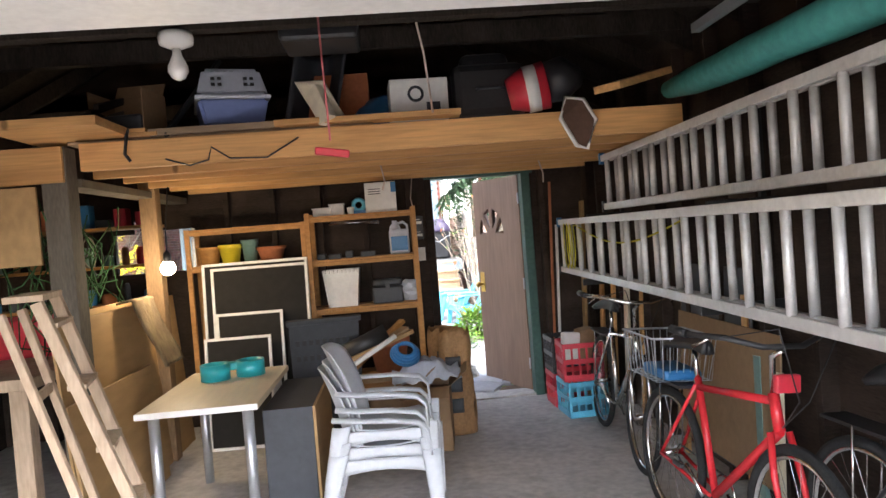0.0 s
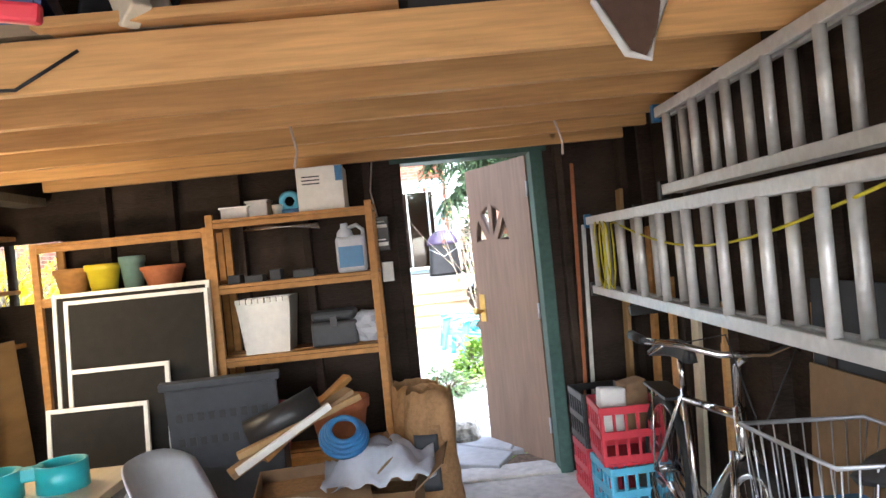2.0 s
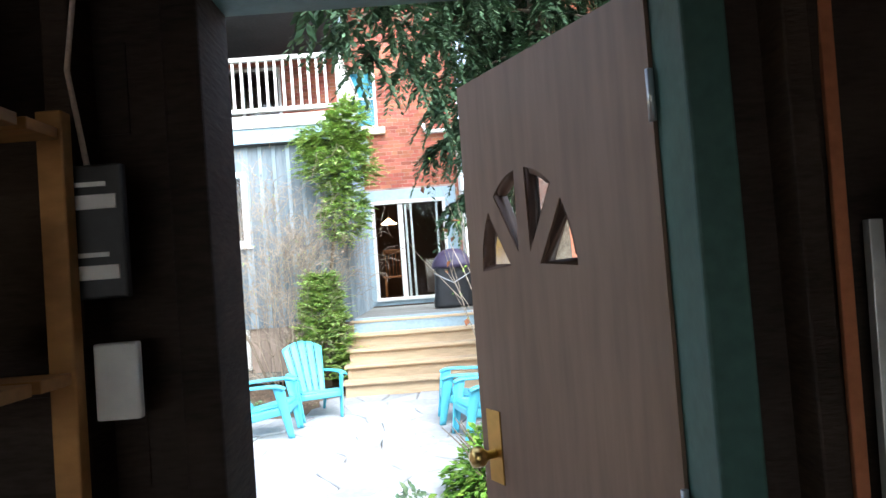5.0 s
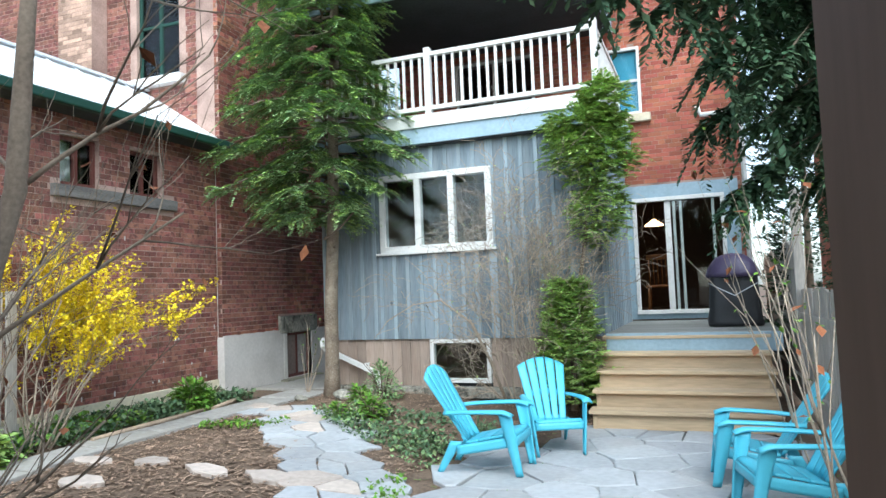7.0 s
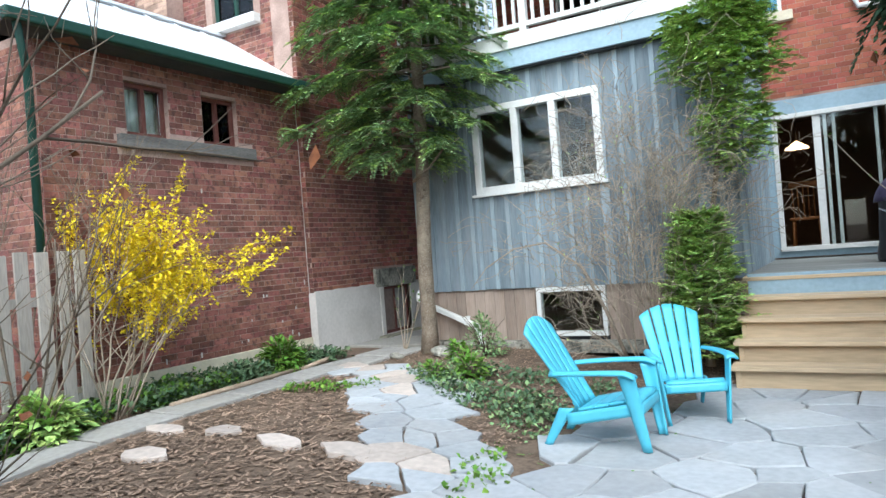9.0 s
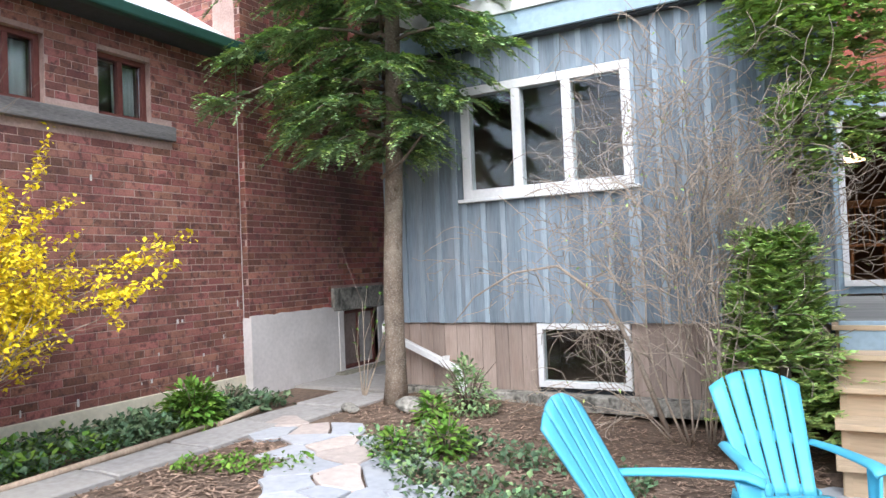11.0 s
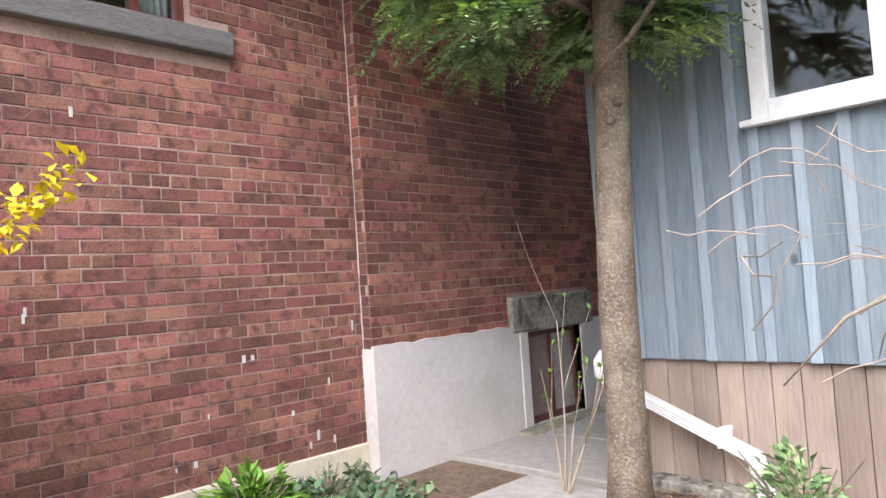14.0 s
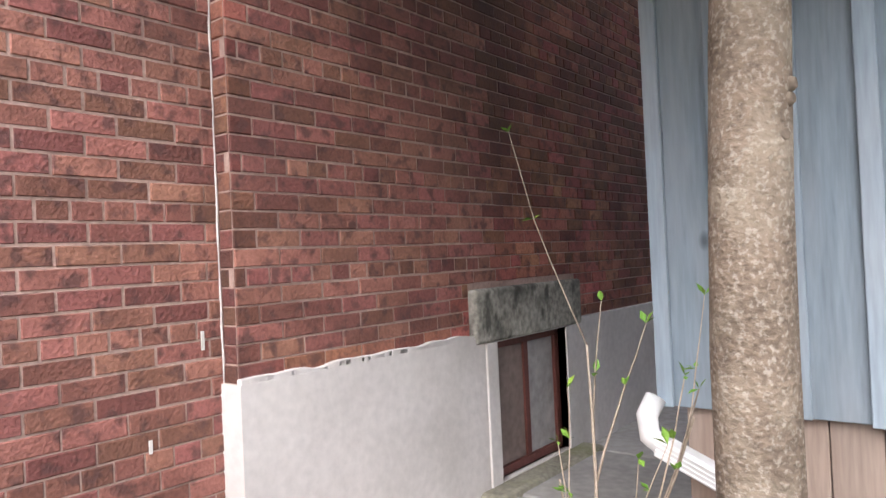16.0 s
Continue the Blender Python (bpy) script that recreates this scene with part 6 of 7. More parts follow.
grid(bm, 14, 14, lambda a, b: (-1.72 + 0.30 * a + 0.1 * b, -2.15 + 0.25 * math.sin(a * 3), 2.24 + 0.44 * b + 0.04 * a))
single("chair_shell", bm, M_DKGREY, "dark moulded shell with a pale rim on the loft", "seat shell", thick=0.015)
bm = B()
grid(bm, 8, 10, lambda a, b: (-1.62 + 0.16 * a + 0.12 * (1 - b), -2.30 + 0.03 * math.sin(b * 4), 2.225 + 0.24 * b))
single("folded_cloth", bm, M_STUCCO, "cream folded cloth over the loft edge", "cloth", thick=0.03)
single("pale_block", bar(B(), (-1.45, -2.36, 2.23), (-1.52, -2.30, 2.42), 0.06, 0.10, 0.006), M_STUCCO, "cream foam block at the loft edge", "block")
bm = B()
grid(bm, 20, 14, lambda a, b: (-1.36 + 0.42 * a, -2.12 + 0.3 * b, 2.24 + 0.18 * math.sin(3.1 * a) * math.sin(3.1 * b) + 0.03 * noise.noise((a * 6, b * 6, 2))))
single("blue_bag", bm, M_BLUEPL, "slumped blue nylon bag on the loft", "bag", thick=0.01)
single("wooden_box", box(B(), -1.6, -1.22, -1.95, -1.7, 2.24, 2.58, 0.006), M_TERRA, "brown wooden box at the back of the loft", "box")
e = thing("appliance_carton", pose(-0.93, -2.12, 2.222, 0, 0, 3), "white carton with a printed dark machine on it", "box")
part("body", box(B(), -0.17, 0.17, -0.12, 0.12, 0, 0.24, 0.004), M_WHITEP, e)
bm = B()
tube(bm, ring(-0.02, -0.123, 0.15, 0.04, 20, "y"), 0.008, 6, closed=True)
part("print_ring", bm, M_DKGREY, e, "printed dark ring")
part("print_patch", box(B(), 0.04, 0.12, -0.123, -0.119, 0.02, 0.1), M_DKGREY, e, "printed dark patch")
for x0, x1, h in ((-0.72, -0.28, 0.32), (-0.66, -0.36, 0.4)):
    e = thing("black_suitcase", pose((x0 + x1) / 2, 0, 2.222), "black suitcase lying on the loft", "suitcase", "suitcases on the loft")
    w2, yf = (x1 - x0) / 2, -2.2 + (h - 0.32)
    part("shell", box(B(), -w2, w2, yf, -1.85, 0, h, 0.05), M_BLACK, e)
    part("zip", box(B(), -w2 - 0.003, w2 + 0.003, yf + 0.15, yf + 0.165, 0.04, h - 0.04, 0.001), M_DKGREY, e, "grey zip")
    part("handle", tube(B(), [(-0.08, yf, h * 0.5), (-0.07, yf - 0.03, h * 0.5), (0.07, yf - 0.03, h * 0.5), (0.08, yf, h * 0.5)], 0.010, 8), M_DKGREY, e, "dark grey handle")
e = thing("boat_fender_bag", pose(-0.20, -2.25, 2.23), "red and white vinyl bag open over the loft edge", "bag")
bm = B()
tube(bm, [(-0.20, 0.02, 0.10), (-0.10, 0, 0.12), (0.02, -0.02, 0.14)], [0.09, 0.13, 0.14], 20)
part("body", bm, M_REDPL, e)
part("white_band", tube(B(), [(-0.10, 0, 0.12), (-0.03, -0.012, 0.13)], 0.137, 20), M_WHITEP, e, "white printed band")
bm = B()
tube(bm, [(0.0, 0.0, 0.15), (0.12, -0.02, 0.17), (0.22, 0, 0.17)], [0.12, 0.13, 0.06], 14)
part("black_liner", bm, M_BLACK, e, "black plastic liner")
flap = [(0.10, -0.12, 0.04), (0.20, -0.14, 0.02), (0.26, -0.15, -0.10), (0.20, -0.15, -0.26), (0.14, -0.15, -0.24), (0.06, -0.14, -0.08)]
bm = B()
bm.faces.new([bm.verts.new(p) for p in flap])
part("flap", bm, M_DOORDK, e, "dangling dark lining flap", 0.008)
bm = B()
tube(bm, flap, 0.012, 6, closed=True)
part("piping", bm, M_WHITEP, e, "white piping")
bm = B()
grid(bm, 16, 10, lambda a, b: (-0.6 + 1.1 * a, -1.6 + 0.5 * b, 2.24 + 0.12 * abs(noise.noise((a * 4, b * 4, 7)))))
single("red_tarp", bm, M_REDPL, "red tarpaulin lying over the joists", "tarpaulin", thick=0.01)
for p, q, mm, lb in (((-1.0, -3.1, 2.78), (-0.86, -2.36, 2.24), M_ROPE, "pale cord hanging from the roof"), ((-1.19, -1.475, 2.07), (-1.185, -1.49, 1.88), M_ROPE, "short pale pull cord under the loft"), ((0.0, -1.055, 2.07), (0.03, -1.06, 1.88), M_ROPE, "short pale cord under the loft")):
    bm = B()
    tube(bm, [p, tuple((Vector(p) + Vector(q)) / 2 + Vector((0.02, 0, -0.03))), q], 0.006, 6)
    single("cord", bm, mm, lb, "cord", "hanging cords")
bm = B()
tube(bm, [(-2.35, -2.36, 2.08), (-2.22, -2.37, 2.035), (-2.12, -2.36, 2.06), (-2.1, -2.36, 2.13), (-2.0, -2.37, 2.06), (-1.8, -2.37, 2.05), (-1.62, -2.36, 2.15)], 0.005, 6)
single("cable", bm, M_BLACK, "dark cable drooping under the loft edge", "cable")

# ---- switches, leaning sticks, crates, bikes ----
e = thing("switch_box", pose(-0.93, -0.095, 1.60), "dark switch panel with two pale label strips", "switch")
part("plate", box(B(), -0.06, 0.06, -0.02, 0.0, -0.09, 0.12, 0.004), M_BLACK, e)
for z in (-0.06, 0.05):
    part("label_strip", box(B(), -0.05, 0.05, -0.024, -0.019, z, z + 0.022), M_WHITEP, e, "pale label strip")
    part("label_line", box(B(), -0.035, 0.035, -0.024, -0.019, z + 0.035, z + 0.042), M_WHITEP, e)
bm = B()
tube(bm, [(0, 0, 0.11), (-0.03, 0.01, 0.28), (0.0, 0.01, 0.5)], 0.005, 6)
part("wire", bm, M_ROPE, e)
single("light_switch", box(B(), -0.035, 0.035, -0.018, 0, -0.06, 0.06, 0.004), M_WHITEP, "cream light switch beside the door", "switch", m=pose(-0.90, -0.088, 1.38))
for k, (x, y, h, mm, w) in enumerate(((0.22, -0.12, 1.95, M_TERRA, 0.012), (0.27, -0.10, 1.55, M_ALU, 0.02), (0.50, -0.14, 1.75, M_PLY, 0.09), (0.60, -0.35, 1.5, M_SHELF, 0.08), (0.64, -0.55, 1.2, M_PINE, 0.07), (0.66, -0.8, 1.05, M_STUCCO, 0.09), (0.66, -1.15, 1.1, M_PINE, 0.04), (0.67, -1.9, 1.15, M_PINE, 0.05), (0.66, -2.75, 1.1, M_PINE, 0.06), (0.64, -2.9, 0.8, M_GLAZE, 0.06), (0.64, -3.05, 0.75, M_STUCCO, 0.05))):
    single("batten", box(B(), -0.012, 0.012, -w / 2, w / 2, 0, h, 0.002), mm, "timber batten leaning on the garage wall", "batten", "leaning battens", m=pose(x, y, 0, -3 + u(-2, 2), 3, 0))
single("hardboard_sheet", box(B(), -0.006, 0.006, -0.6, 0.6, 0, 0.78, 0.002), M_CARD, "brown hardboard sheet leaning on the wall", "sheet", m=pose(0.64, -2.45, 0.15, 0, 4))
single("metal_sheet", box(B(), -0.006, 0.006, -0.45, 0.45, 0, 1.12, 0.002), M_DKGREY, "grey sheet metal leaning on the wall", "sheet", m=pose(0.67, -2.3, 0.12, 0, 3))


def crate(m, material, label, w=0.30, d=0.30, h=0.26):
    e = thing("milk_crate", m, label, "crate", "milk crates")
    for s in (-1, 1):
        for k in range(3):
            z = 0.015 + k * (h - 0.05) / 2
            part("side_bar", box(B(), -w / 2, w / 2, s * d / 2 - 0.006, s * d / 2 + 0.006, z, z + 0.04, 0.003), material, e)
            part("end_bar", box(B(), s * w / 2 - 0.006, s * w / 2 + 0.006, -d / 2, d / 2, z, z + 0.04, 0.003), material, e)
        for k in range(6):
            x = -w / 2 + 0.01 + k * (w - 0.02) / 5
            part("side_rib", box(B(), x - 0.008, x + 0.008, s * d / 2 - 0.004, s * d / 2 + 0.004, 0, h, 0.002), material, e)
            part("end_rib", box(B(), s * w / 2 - 0.004, s * w / 2 + 0.004, x - 0.008, x + 0.008, 0, h, 0.002), material, e)
    part("floor", box(B(), -w / 2, w / 2, -d / 2, d / 2, 0, 0.012), material, e)


crate(pose(0.30, -0.72, 0.0, 0, 0, 4), M_LBLUE, "light blue plastic milk crate on the floor", 0.32, 0.32, 0.28)
crate(pose(0.30, -0.70, 0.285, 0, 0, -3), M_REDPL, "red plastic milk crate stacked on a blue one", 0.32, 0.32, 0.30)
crate(pose(0.26, -0.36, 0.0, 0, 0, 2), M_REDPL, "red plastic milk crate by the door jamb", 0.28, 0.3, 0.28)
crate(pose(0.26, -0.36, 0.285, 0, 0, 2), M_BLACK, "black plastic milk crate stacked by the jamb", 0.28, 0.3, 0.30)
for k, (x, w, h) in enumerate(((0.22, 0.14, 0.26), (0.30, 0.18, 0.24), (0.38, 0.14, 0.28))):
    single("paper_bag", box(B(), -w / 2, w / 2, -0.05, 0.05, 0, h, 0.012), M_CARD if k else M_WHITEP, "folded paper bag standing in the crate", "paper bag", "bags in the crate", m=pose(x, -0.72 + 0.05 * k, 0.40, 6 * k - 6, 5 - 5 * k, 10 * k))


def wheel(parent, y, z, r, x=0.0):
    w = part("wheel", tube(B(), ring(x, y, z, r - 0.02, 40), 0.021, 8, closed=True), M_RUBBER, parent, "black rubber tyre")
    part("rim", tube(B(), ring(x, y, z, r - 0.048, 40), 0.011, 6, closed=True), M_CHROME, w, "bright metal rim")
    bm = B()
    for k in range(24):
        a = 2 * math.pi * k / 24
        tube(bm, [(x + (0.02 if k % 2 else -0.02), y + 0.02 * math.cos(a + 1), z + 0.02 * math.sin(a + 1)), (x, y + (r - 0.05) * math.cos(a), z + (r - 0.05) * math.sin(a))], 0.0014, 3, cap=False)
    part("spokes", bm, M_CHROME, w, "thin wire spokes")
    part("hub", tube(B(), [(x - 0.045, y, z), (x + 0.045, y, z)], 0.018, 10), M_CHROME, w)


def bicycle(m, material, label, r=0.34, flat=True, basket=False):
    """Front towards -y, wheels on the ground."""
    e = thing("bicycle", m, label, "bicycle", "bicycles along the wall")
    ra, fa = (0.52, r), (-0.53, r)
    bb, seat_top, head_t, head_b = (0.08, 0.28), (0.24, 0.78), (-0.36, 0.84), (-0.40, 0.70)
    P = lambda q, x=0.0: (x, q[0], q[1])
    wheel(e, ra[0], ra[1], r)
    wheel(e, fa[0], fa[1], r)
    for n, a, b, w in (("seat_tube", bb, seat_top, 0.017), ("down_tube", bb, head_b, 0.02), ("top_tube", (0.22, 0.74), (-0.365, 0.81), 0.017), ("head_tube", head_b, head_t, 0.022)):
        part(n, tube(B(), [P(a), P(b)], w, 12), material, e)
    for s in (-0.055, 0.055):
        part("chain_stay", tube(B(), [P(bb, s * 0.5), P(ra, s)], 0.010, 8), material, e)
        part("seat_stay", tube(B(), [P((0.23, 0.75), s * 0.3), P(ra, s)], 0.009, 8), material, e)
        part("fork_blade", tube(B(), [P(head_b, s * 0.7), P((-0.45, 0.55), s), P(fa, s)], [0.014, 0.013, 0.009], 8), material, e)
    part("seat_post", tube(B(), [P(seat_top), P((0.28, 0.93))], 0.013, 10), M_CHROME, e, "chrome seat post")
    bm = B()
    grid(bm, 12, 8, lambda a, b: ((b - 0.5) * (0.03 + 0.17 * a ** 1.3), 0.14 + 0.27 * a, 0.955 + 0.015 * math.sin(a * 3) - 0.05 * (2 * b - 1) ** 2))
    part("saddle", bm, M_BLACK, e, "black padded saddle", 0.03)
    part("stem", tube(B(), [P(head_t), P((-0.35, 0.98)), P((-0.42, 1.02))], 0.013, 10), M_CHROME, e, "chrome stem")
    hb = [(-0.29, -0.24, 1.06), (-0.2, -0.36, 1.06), (-0.08, -0.42, 1.03), (0.08, -0.42, 1.03), (0.2, -0.36, 1.06), (0.29, -0.24, 1.06)]
    part("handlebar", tube(B(), hb, 0.012, 10), M_CHROME if not flat else M_BLACK, e)
    for s in (-1, 1):
        part("grip", tube(B(), [(s * 0.29, -0.24, 1.06), (s * 0.31, -0.14, 1.07)], 0.018, 10), M_BLACK, e, "black rubber grip")
        part("brake_lever", tube(B(), [(s * 0.24, -0.31, 1.05), (s * 0.27, -0.24, 1.01)], 0.006, 6), M_CHROME, e)
        part("brake_cable", tube(B(), [(s * 0.23, -0.32, 1.05), (s * 0.12, -0.58, 1.12), (s * 0.02, -0.55, 0.85), (0, -0.42, 0.72)], 0.003, 5), M_BLACK, e)
        part("crank", tube(B(), [P(bb, s * 0.06), (s * 0.08, 0.08 - s * 0.12, 0.28 - s * 0.11)], 0.010, 8), M_CHROME, e)
        part("pedal", box(B(), s * 0.08 - 0.02 + s * 0.03, s * 0.08 + 0.02 + s * 0.05, 0.04 - s * 0.12, 0.12 - s * 0.12, 0.27 - s * 0.11, 0.29 - s * 0.11, 0.004), M_BLACK, e, "black pedal")
    part("chainring", tube(B(), ring(0.045, bb[0], bb[1], 0.085, 26), 0.006, 6, closed=True), M_CHROME, e)
    part("chain", tube(B(), [(0.045, 0.08, 0.365), (0.045, 0.52, 0.38), (0.045, 0.56, 0.34), (0.045, 0.52, 0.30), (0.045, 0.08, 0.195)], 0.005, 5), M_BLACK, e)
    part("rear_rack", box(B(), -0.06, 0.06, 0.32, 0.70, 0.71, 0.725, 0.003), M_BLACK, e, "black rear rack")
    for s in (-0.06, 0.06):
        part("rack_stay", tube(B(), [(s, 0.52, 0.72), (s, 0.52, 0.34)], 0.005, 6), M_CHROME, e)
    if basket:
        bk = part("basket", tube(B(), [(-0.17, 0.36, 0.95), (0.17, 0.36, 0.95), (0.17, 0.74, 0.95), (-0.17, 0.74, 0.95)], 0.006, 6, closed=True), M_STEEL, e, "grey wire basket")
        for k in range(9):
            t = -0.16 + 0.04 * k
            part("wire", tube(B(), [(t, 0.36, 0.95), (t * 0.85, 0.39, 0.735), (t * 0.85, 0.71, 0.735), (t, 0.74, 0.95)], 0.0025, 4), M_STEEL, bk)
            y = 0.38 + 0.043 * k
            part("wire", tube(B(), [(-0.17, y, 0.95), (-0.145, y, 0.735), (0.145, y, 0.735), (0.17, y, 0.95)], 0.0025, 4), M_STEEL, bk)
        part("blue_bag", box(B(), -0.10, 0.10, 0.38, 0.66, 0.735, 0.79, 0.02), M_BLUEPL, e, "blue folded bag in the rack")
        part("reflector", box(B(), -0.05, 0.05, -0.46, -0.43, 0.86, 0.93, 0.008), M_REDPL, e, "red head lamp shell")
    return e


bicycle(pose(0.20, -3.35, 0, 0, 4, 3), M_REDM, "red bicycle with a wire rear basket, leaning on the wall", 0.34, True, True)
bicycle(pose(0.30, -1.65, 0, 0, 4, -4), M_CHROME, "silver city bicycle with swept handlebars, leaning on the wall", 0.345, False, False)
bicycle(pose(0.56, -4.35, 0, 0, 3, 4), M_BLACK, "dark bicycle parked close to the wall", 0.335, True, False)


# ---- garden things ----
def adirondack(m):
    """Moulded chair, front towards -y: fan back, splayed legs, broad arms."""
    e = thing("adirondack_chair", m, "sky-blue resin adirondack chair on the flagstones", "chair", "garden chairs")
    def back(t, b):
        w = 0.175 + 0.085 * b
        return Vector((t * w, 0.06 + 0.34 * b - 0.035 * (1 - t * t) * -1, 0.25 + (0.66 - 0.10 * t * t) * b))
    for k in range(5):
        t0, t1 = -1 + 0.4 * k + 0.03, -1 + 0.4 * (k + 1) - 0.03
        part("back_slat", grid(B(), 4, 12, lambda a, b: tuple(back(t0 + (t1 - t0) * a, b))), M_TURQCH, e, thick=0.016)
    for b0, b1 in ((0.02, 0.10), (0.42, 0.50)):
        part("back_rail", grid(B(), 12, 2, lambda a, b: tuple(back(-0.98 + 1.96 * a, b0 + (b1 - b0) * b) + Vector((0, 0.014, 0)))), M_TURQCH, e, thick=0.014)
    for k in range(4):
        y0, y1 = -0.36 + 0.108 * k, -0.36 + 0.108 * (k + 1) - 0.010
        zs = lambda y: 0.355 - 0.22 * (y + 0.36) - (0.03 * ((-0.32 - y) / 0.04) ** 2 if y < -0.32 else 0)
        part("seat_slat", grid(B(), 6, 6, lambda a, b: ((a - 0.5) * 0.44, y0 + (y1 - y0) * b, zs(y0 + (y1 - y0) * b))), M_TURQCH, e, thick=0.018)
    part("seat_apron", grid(B(), 8, 3, lambda a, b: ((a - 0.5) * 0.46, -0.365 - 0.006 * b, 0.325 - 0.07 * b)), M_TURQCH, e, thick=0.016)
    for s in (-1, 1):
        part("seat_side", grid(B(), 10, 3, lambda a, b: (s * 0.225, -0.36 + 0.50 * a, 0.335 - 0.10 * a - 0.085 * b)), M_TURQCH, e, thick=0.018)
        part("front_leg", grid(B(), 6, 10, lambda a, b: (s * (0.215 + 0.055 * b + 0.016 * math.cos((a - 0.5) * 3.1)), -0.385 + 0.09 * b + (a - 0.5) * (0.055 + 0.055 * b), 0.535 * b)), M_TURQCH, e, thick=0.016)
        part("rear_leg", grid(B(), 5, 8, lambda a, b: (s * (0.205 + 0.012 * math.cos((a - 0.5) * 3.1)), 0.30 - 0.15 * b + (a - 0.5) * (0.05 + 0.05 * b), 0.27 * b)), M_TURQCH, e, thick=0.016)
        def arm(a, b):
            w = 0.085 - 0.03 * a
            return (s * (0.285 - 0.05 * a * a) + (b - 0.5) * w, -0.36 + 0.60 * a, 0.555 - 0.03 * a * a - 0.03 * max(0, 1 - a * 9) - 0.02 * (2 * b - 1) ** 2)
        part("arm", grid(B(), 16, 6, arm), M_TURQCH, e, thick=0.016)
    return e


AD = Matrix.Diagonal((0.96, 0.98, 0.93, 1))
c1 = adirondack(pose(-2.26, 5.69, 0.045, 0, 0, 90) @ AD)
for x, y, a in ((-1.86, 6.56, 25), (-0.08, 5.75, -88), (0.08, 5.05, -76)):
    copy_thing(c1, pose(x, y, 0.045, 0, 0, a) @ AD)

e = thing("covered_barbecue", pose(-0.14, 9.6, 0.955) @ Matrix.Scale(0.88, 4), "barbecue under a purple-black vinyl cover on the deck", "barbecue")
bm = B()
grid(bm, 32, 14, lambda a, b: ((0.36 - 0.05 * b + 0.02 * noise.noise((a * 12, b * 4, 0))) * math.copysign(abs(math.cos(a * 6.2832)) ** 0.5, math.cos(a * 6.2832)), (0.28 - 0.04 * b + 0.015 * noise.noise((a * 12, b * 3, 5))) * math.copysign(abs(math.sin(a * 6.2832)) ** 0.5, math.sin(a * 6.2832)), 0.02 + 0.72 * b))
part("skirt", bm, M_BLACK, e, "black lower skirt", 0.006)
bm = B()
grid(bm, 30, 12, lambda a, b: ((0.37 * (1 - b) ** 0.4) * math.cos(a * 6.2832), 0.30 * (1 - b) ** 0.4 * math.sin(a * 6.2832), 0.70 + 0.34 * b ** 0.7 + 0.012 * noise.noise((a * 9, b * 5, 3))))
part("hood_cover", bm, M_PURPLE, e, "purple rounded top", 0.006)
part("draw_cord", tube(B(), [(-0.33, -0.27, 0.62), (-0.15, -0.31, 0.52), (0.0, -0.32, 0.44), (0.15, -0.31, 0.52), (0.33, -0.27, 0.62)], 0.008, 6), M_STEEL, e)


def pickets(name, p, q, h, label, wide=0.10, gap=0.03, top=True):
    e = thing(name, pose(0, 0, 0), label, "fence")
    p, q = Vector(p), Vector(q)
    d = (q - p).normalized()
    n = int((q - p).length / (wide + gap))
    ang = math.atan2(d.y, d.x)
    for k in range(n):
        c = p + d * (wide + gap) * (k + 0.5)
        hh = h + u(-0.03, 0.03)
        m = Matrix.Translation((c.x, c.y, ground_z(c.x, c.y) + 0.04)) @ Matrix.Rotation(ang, 4, "Z") @ Matrix.Rotation(radians(u(-1.2, 1.2)), 4, "Y")
        bm = box(B(), -wide / 2, wide / 2, -0.01, 0.01, 0, hh, 0.003)
        bmesh.ops.transform(bm, matrix=m, verts=bm.verts)
        part("picket", bm, M_FENCE, e)
    for z in (0.35, h - 0.25):
        off = Vector((-d.y, d.x, 0)) * 0.03
        zz = ground_z(p.x, p.y) + z
        part("rail", bar(B(), (p.x + off.x, p.y + off.y, zz), (q.x + off.x, q.y + off.y, zz), 0.03, 0.08), M_FENCE, e)
    return e


pickets("picket_fence", (-6.30, 2.2, 0), (-6.62, 4.90, 0), 1.48, "weathered grey wooden picket fence by the forsythia", 0.12, 0.06)
pickets("board_fence", (-6.62, 2.2, 0), (-6.92, 4.1, 0), 1.72, "taller weathered board fence behind the pickets", 0.13, 0.015)
pickets("board_fence", (0.62, 2.0, 0), (0.50, 8.4, 0), 1.35, "weathered grey board fence beside the patio", 0.13, 0.012)
pickets("board_fence", (0.52, 8.5, 0), (0.52, 14.0, 0), 1.9, "weathered grey board fence beside the deck", 0.13, 0.012)
pickets("board_fence", (-6.6, 0.25, 0), (-6.3, 2.1, 0), 1.5, "weathered grey board fence near the garage", 0.13, 0.012)
single("fence_post", box(B(), 0.44, 0.54, 8.38, 8.48, 0.0, 2.5, 0.006), M_FENCE, "tall grey fence post by the deck", "post")

# hemlock beside the wall
TX, TY = -5.25, 8.38
e = thing("hemlock_tree", pose(0, 0, 0), "tall dark green hemlock with a mottled bare trunk", "tree")
bm = B()
tube(bm, [(TX - 0.02 + 0.012 * math.sin(k * 0.9) + 0.014 * k, TY + 0.02 * math.cos(k), 0.12 + 0.35 * k) for k in range(22)], [0.13 if k == 0 else 0.102 - 0.003 * k for k in range(22)], 16)
for v in bm.verts:
    v.co += Vector((v.co.x - TX, v.co.y - TY, 0)) * 0.10 * noise.noise(v.co * 9)
trunk = part("trunk", bm, M_BARK, e, "mottled grey-brown trunk with knots")
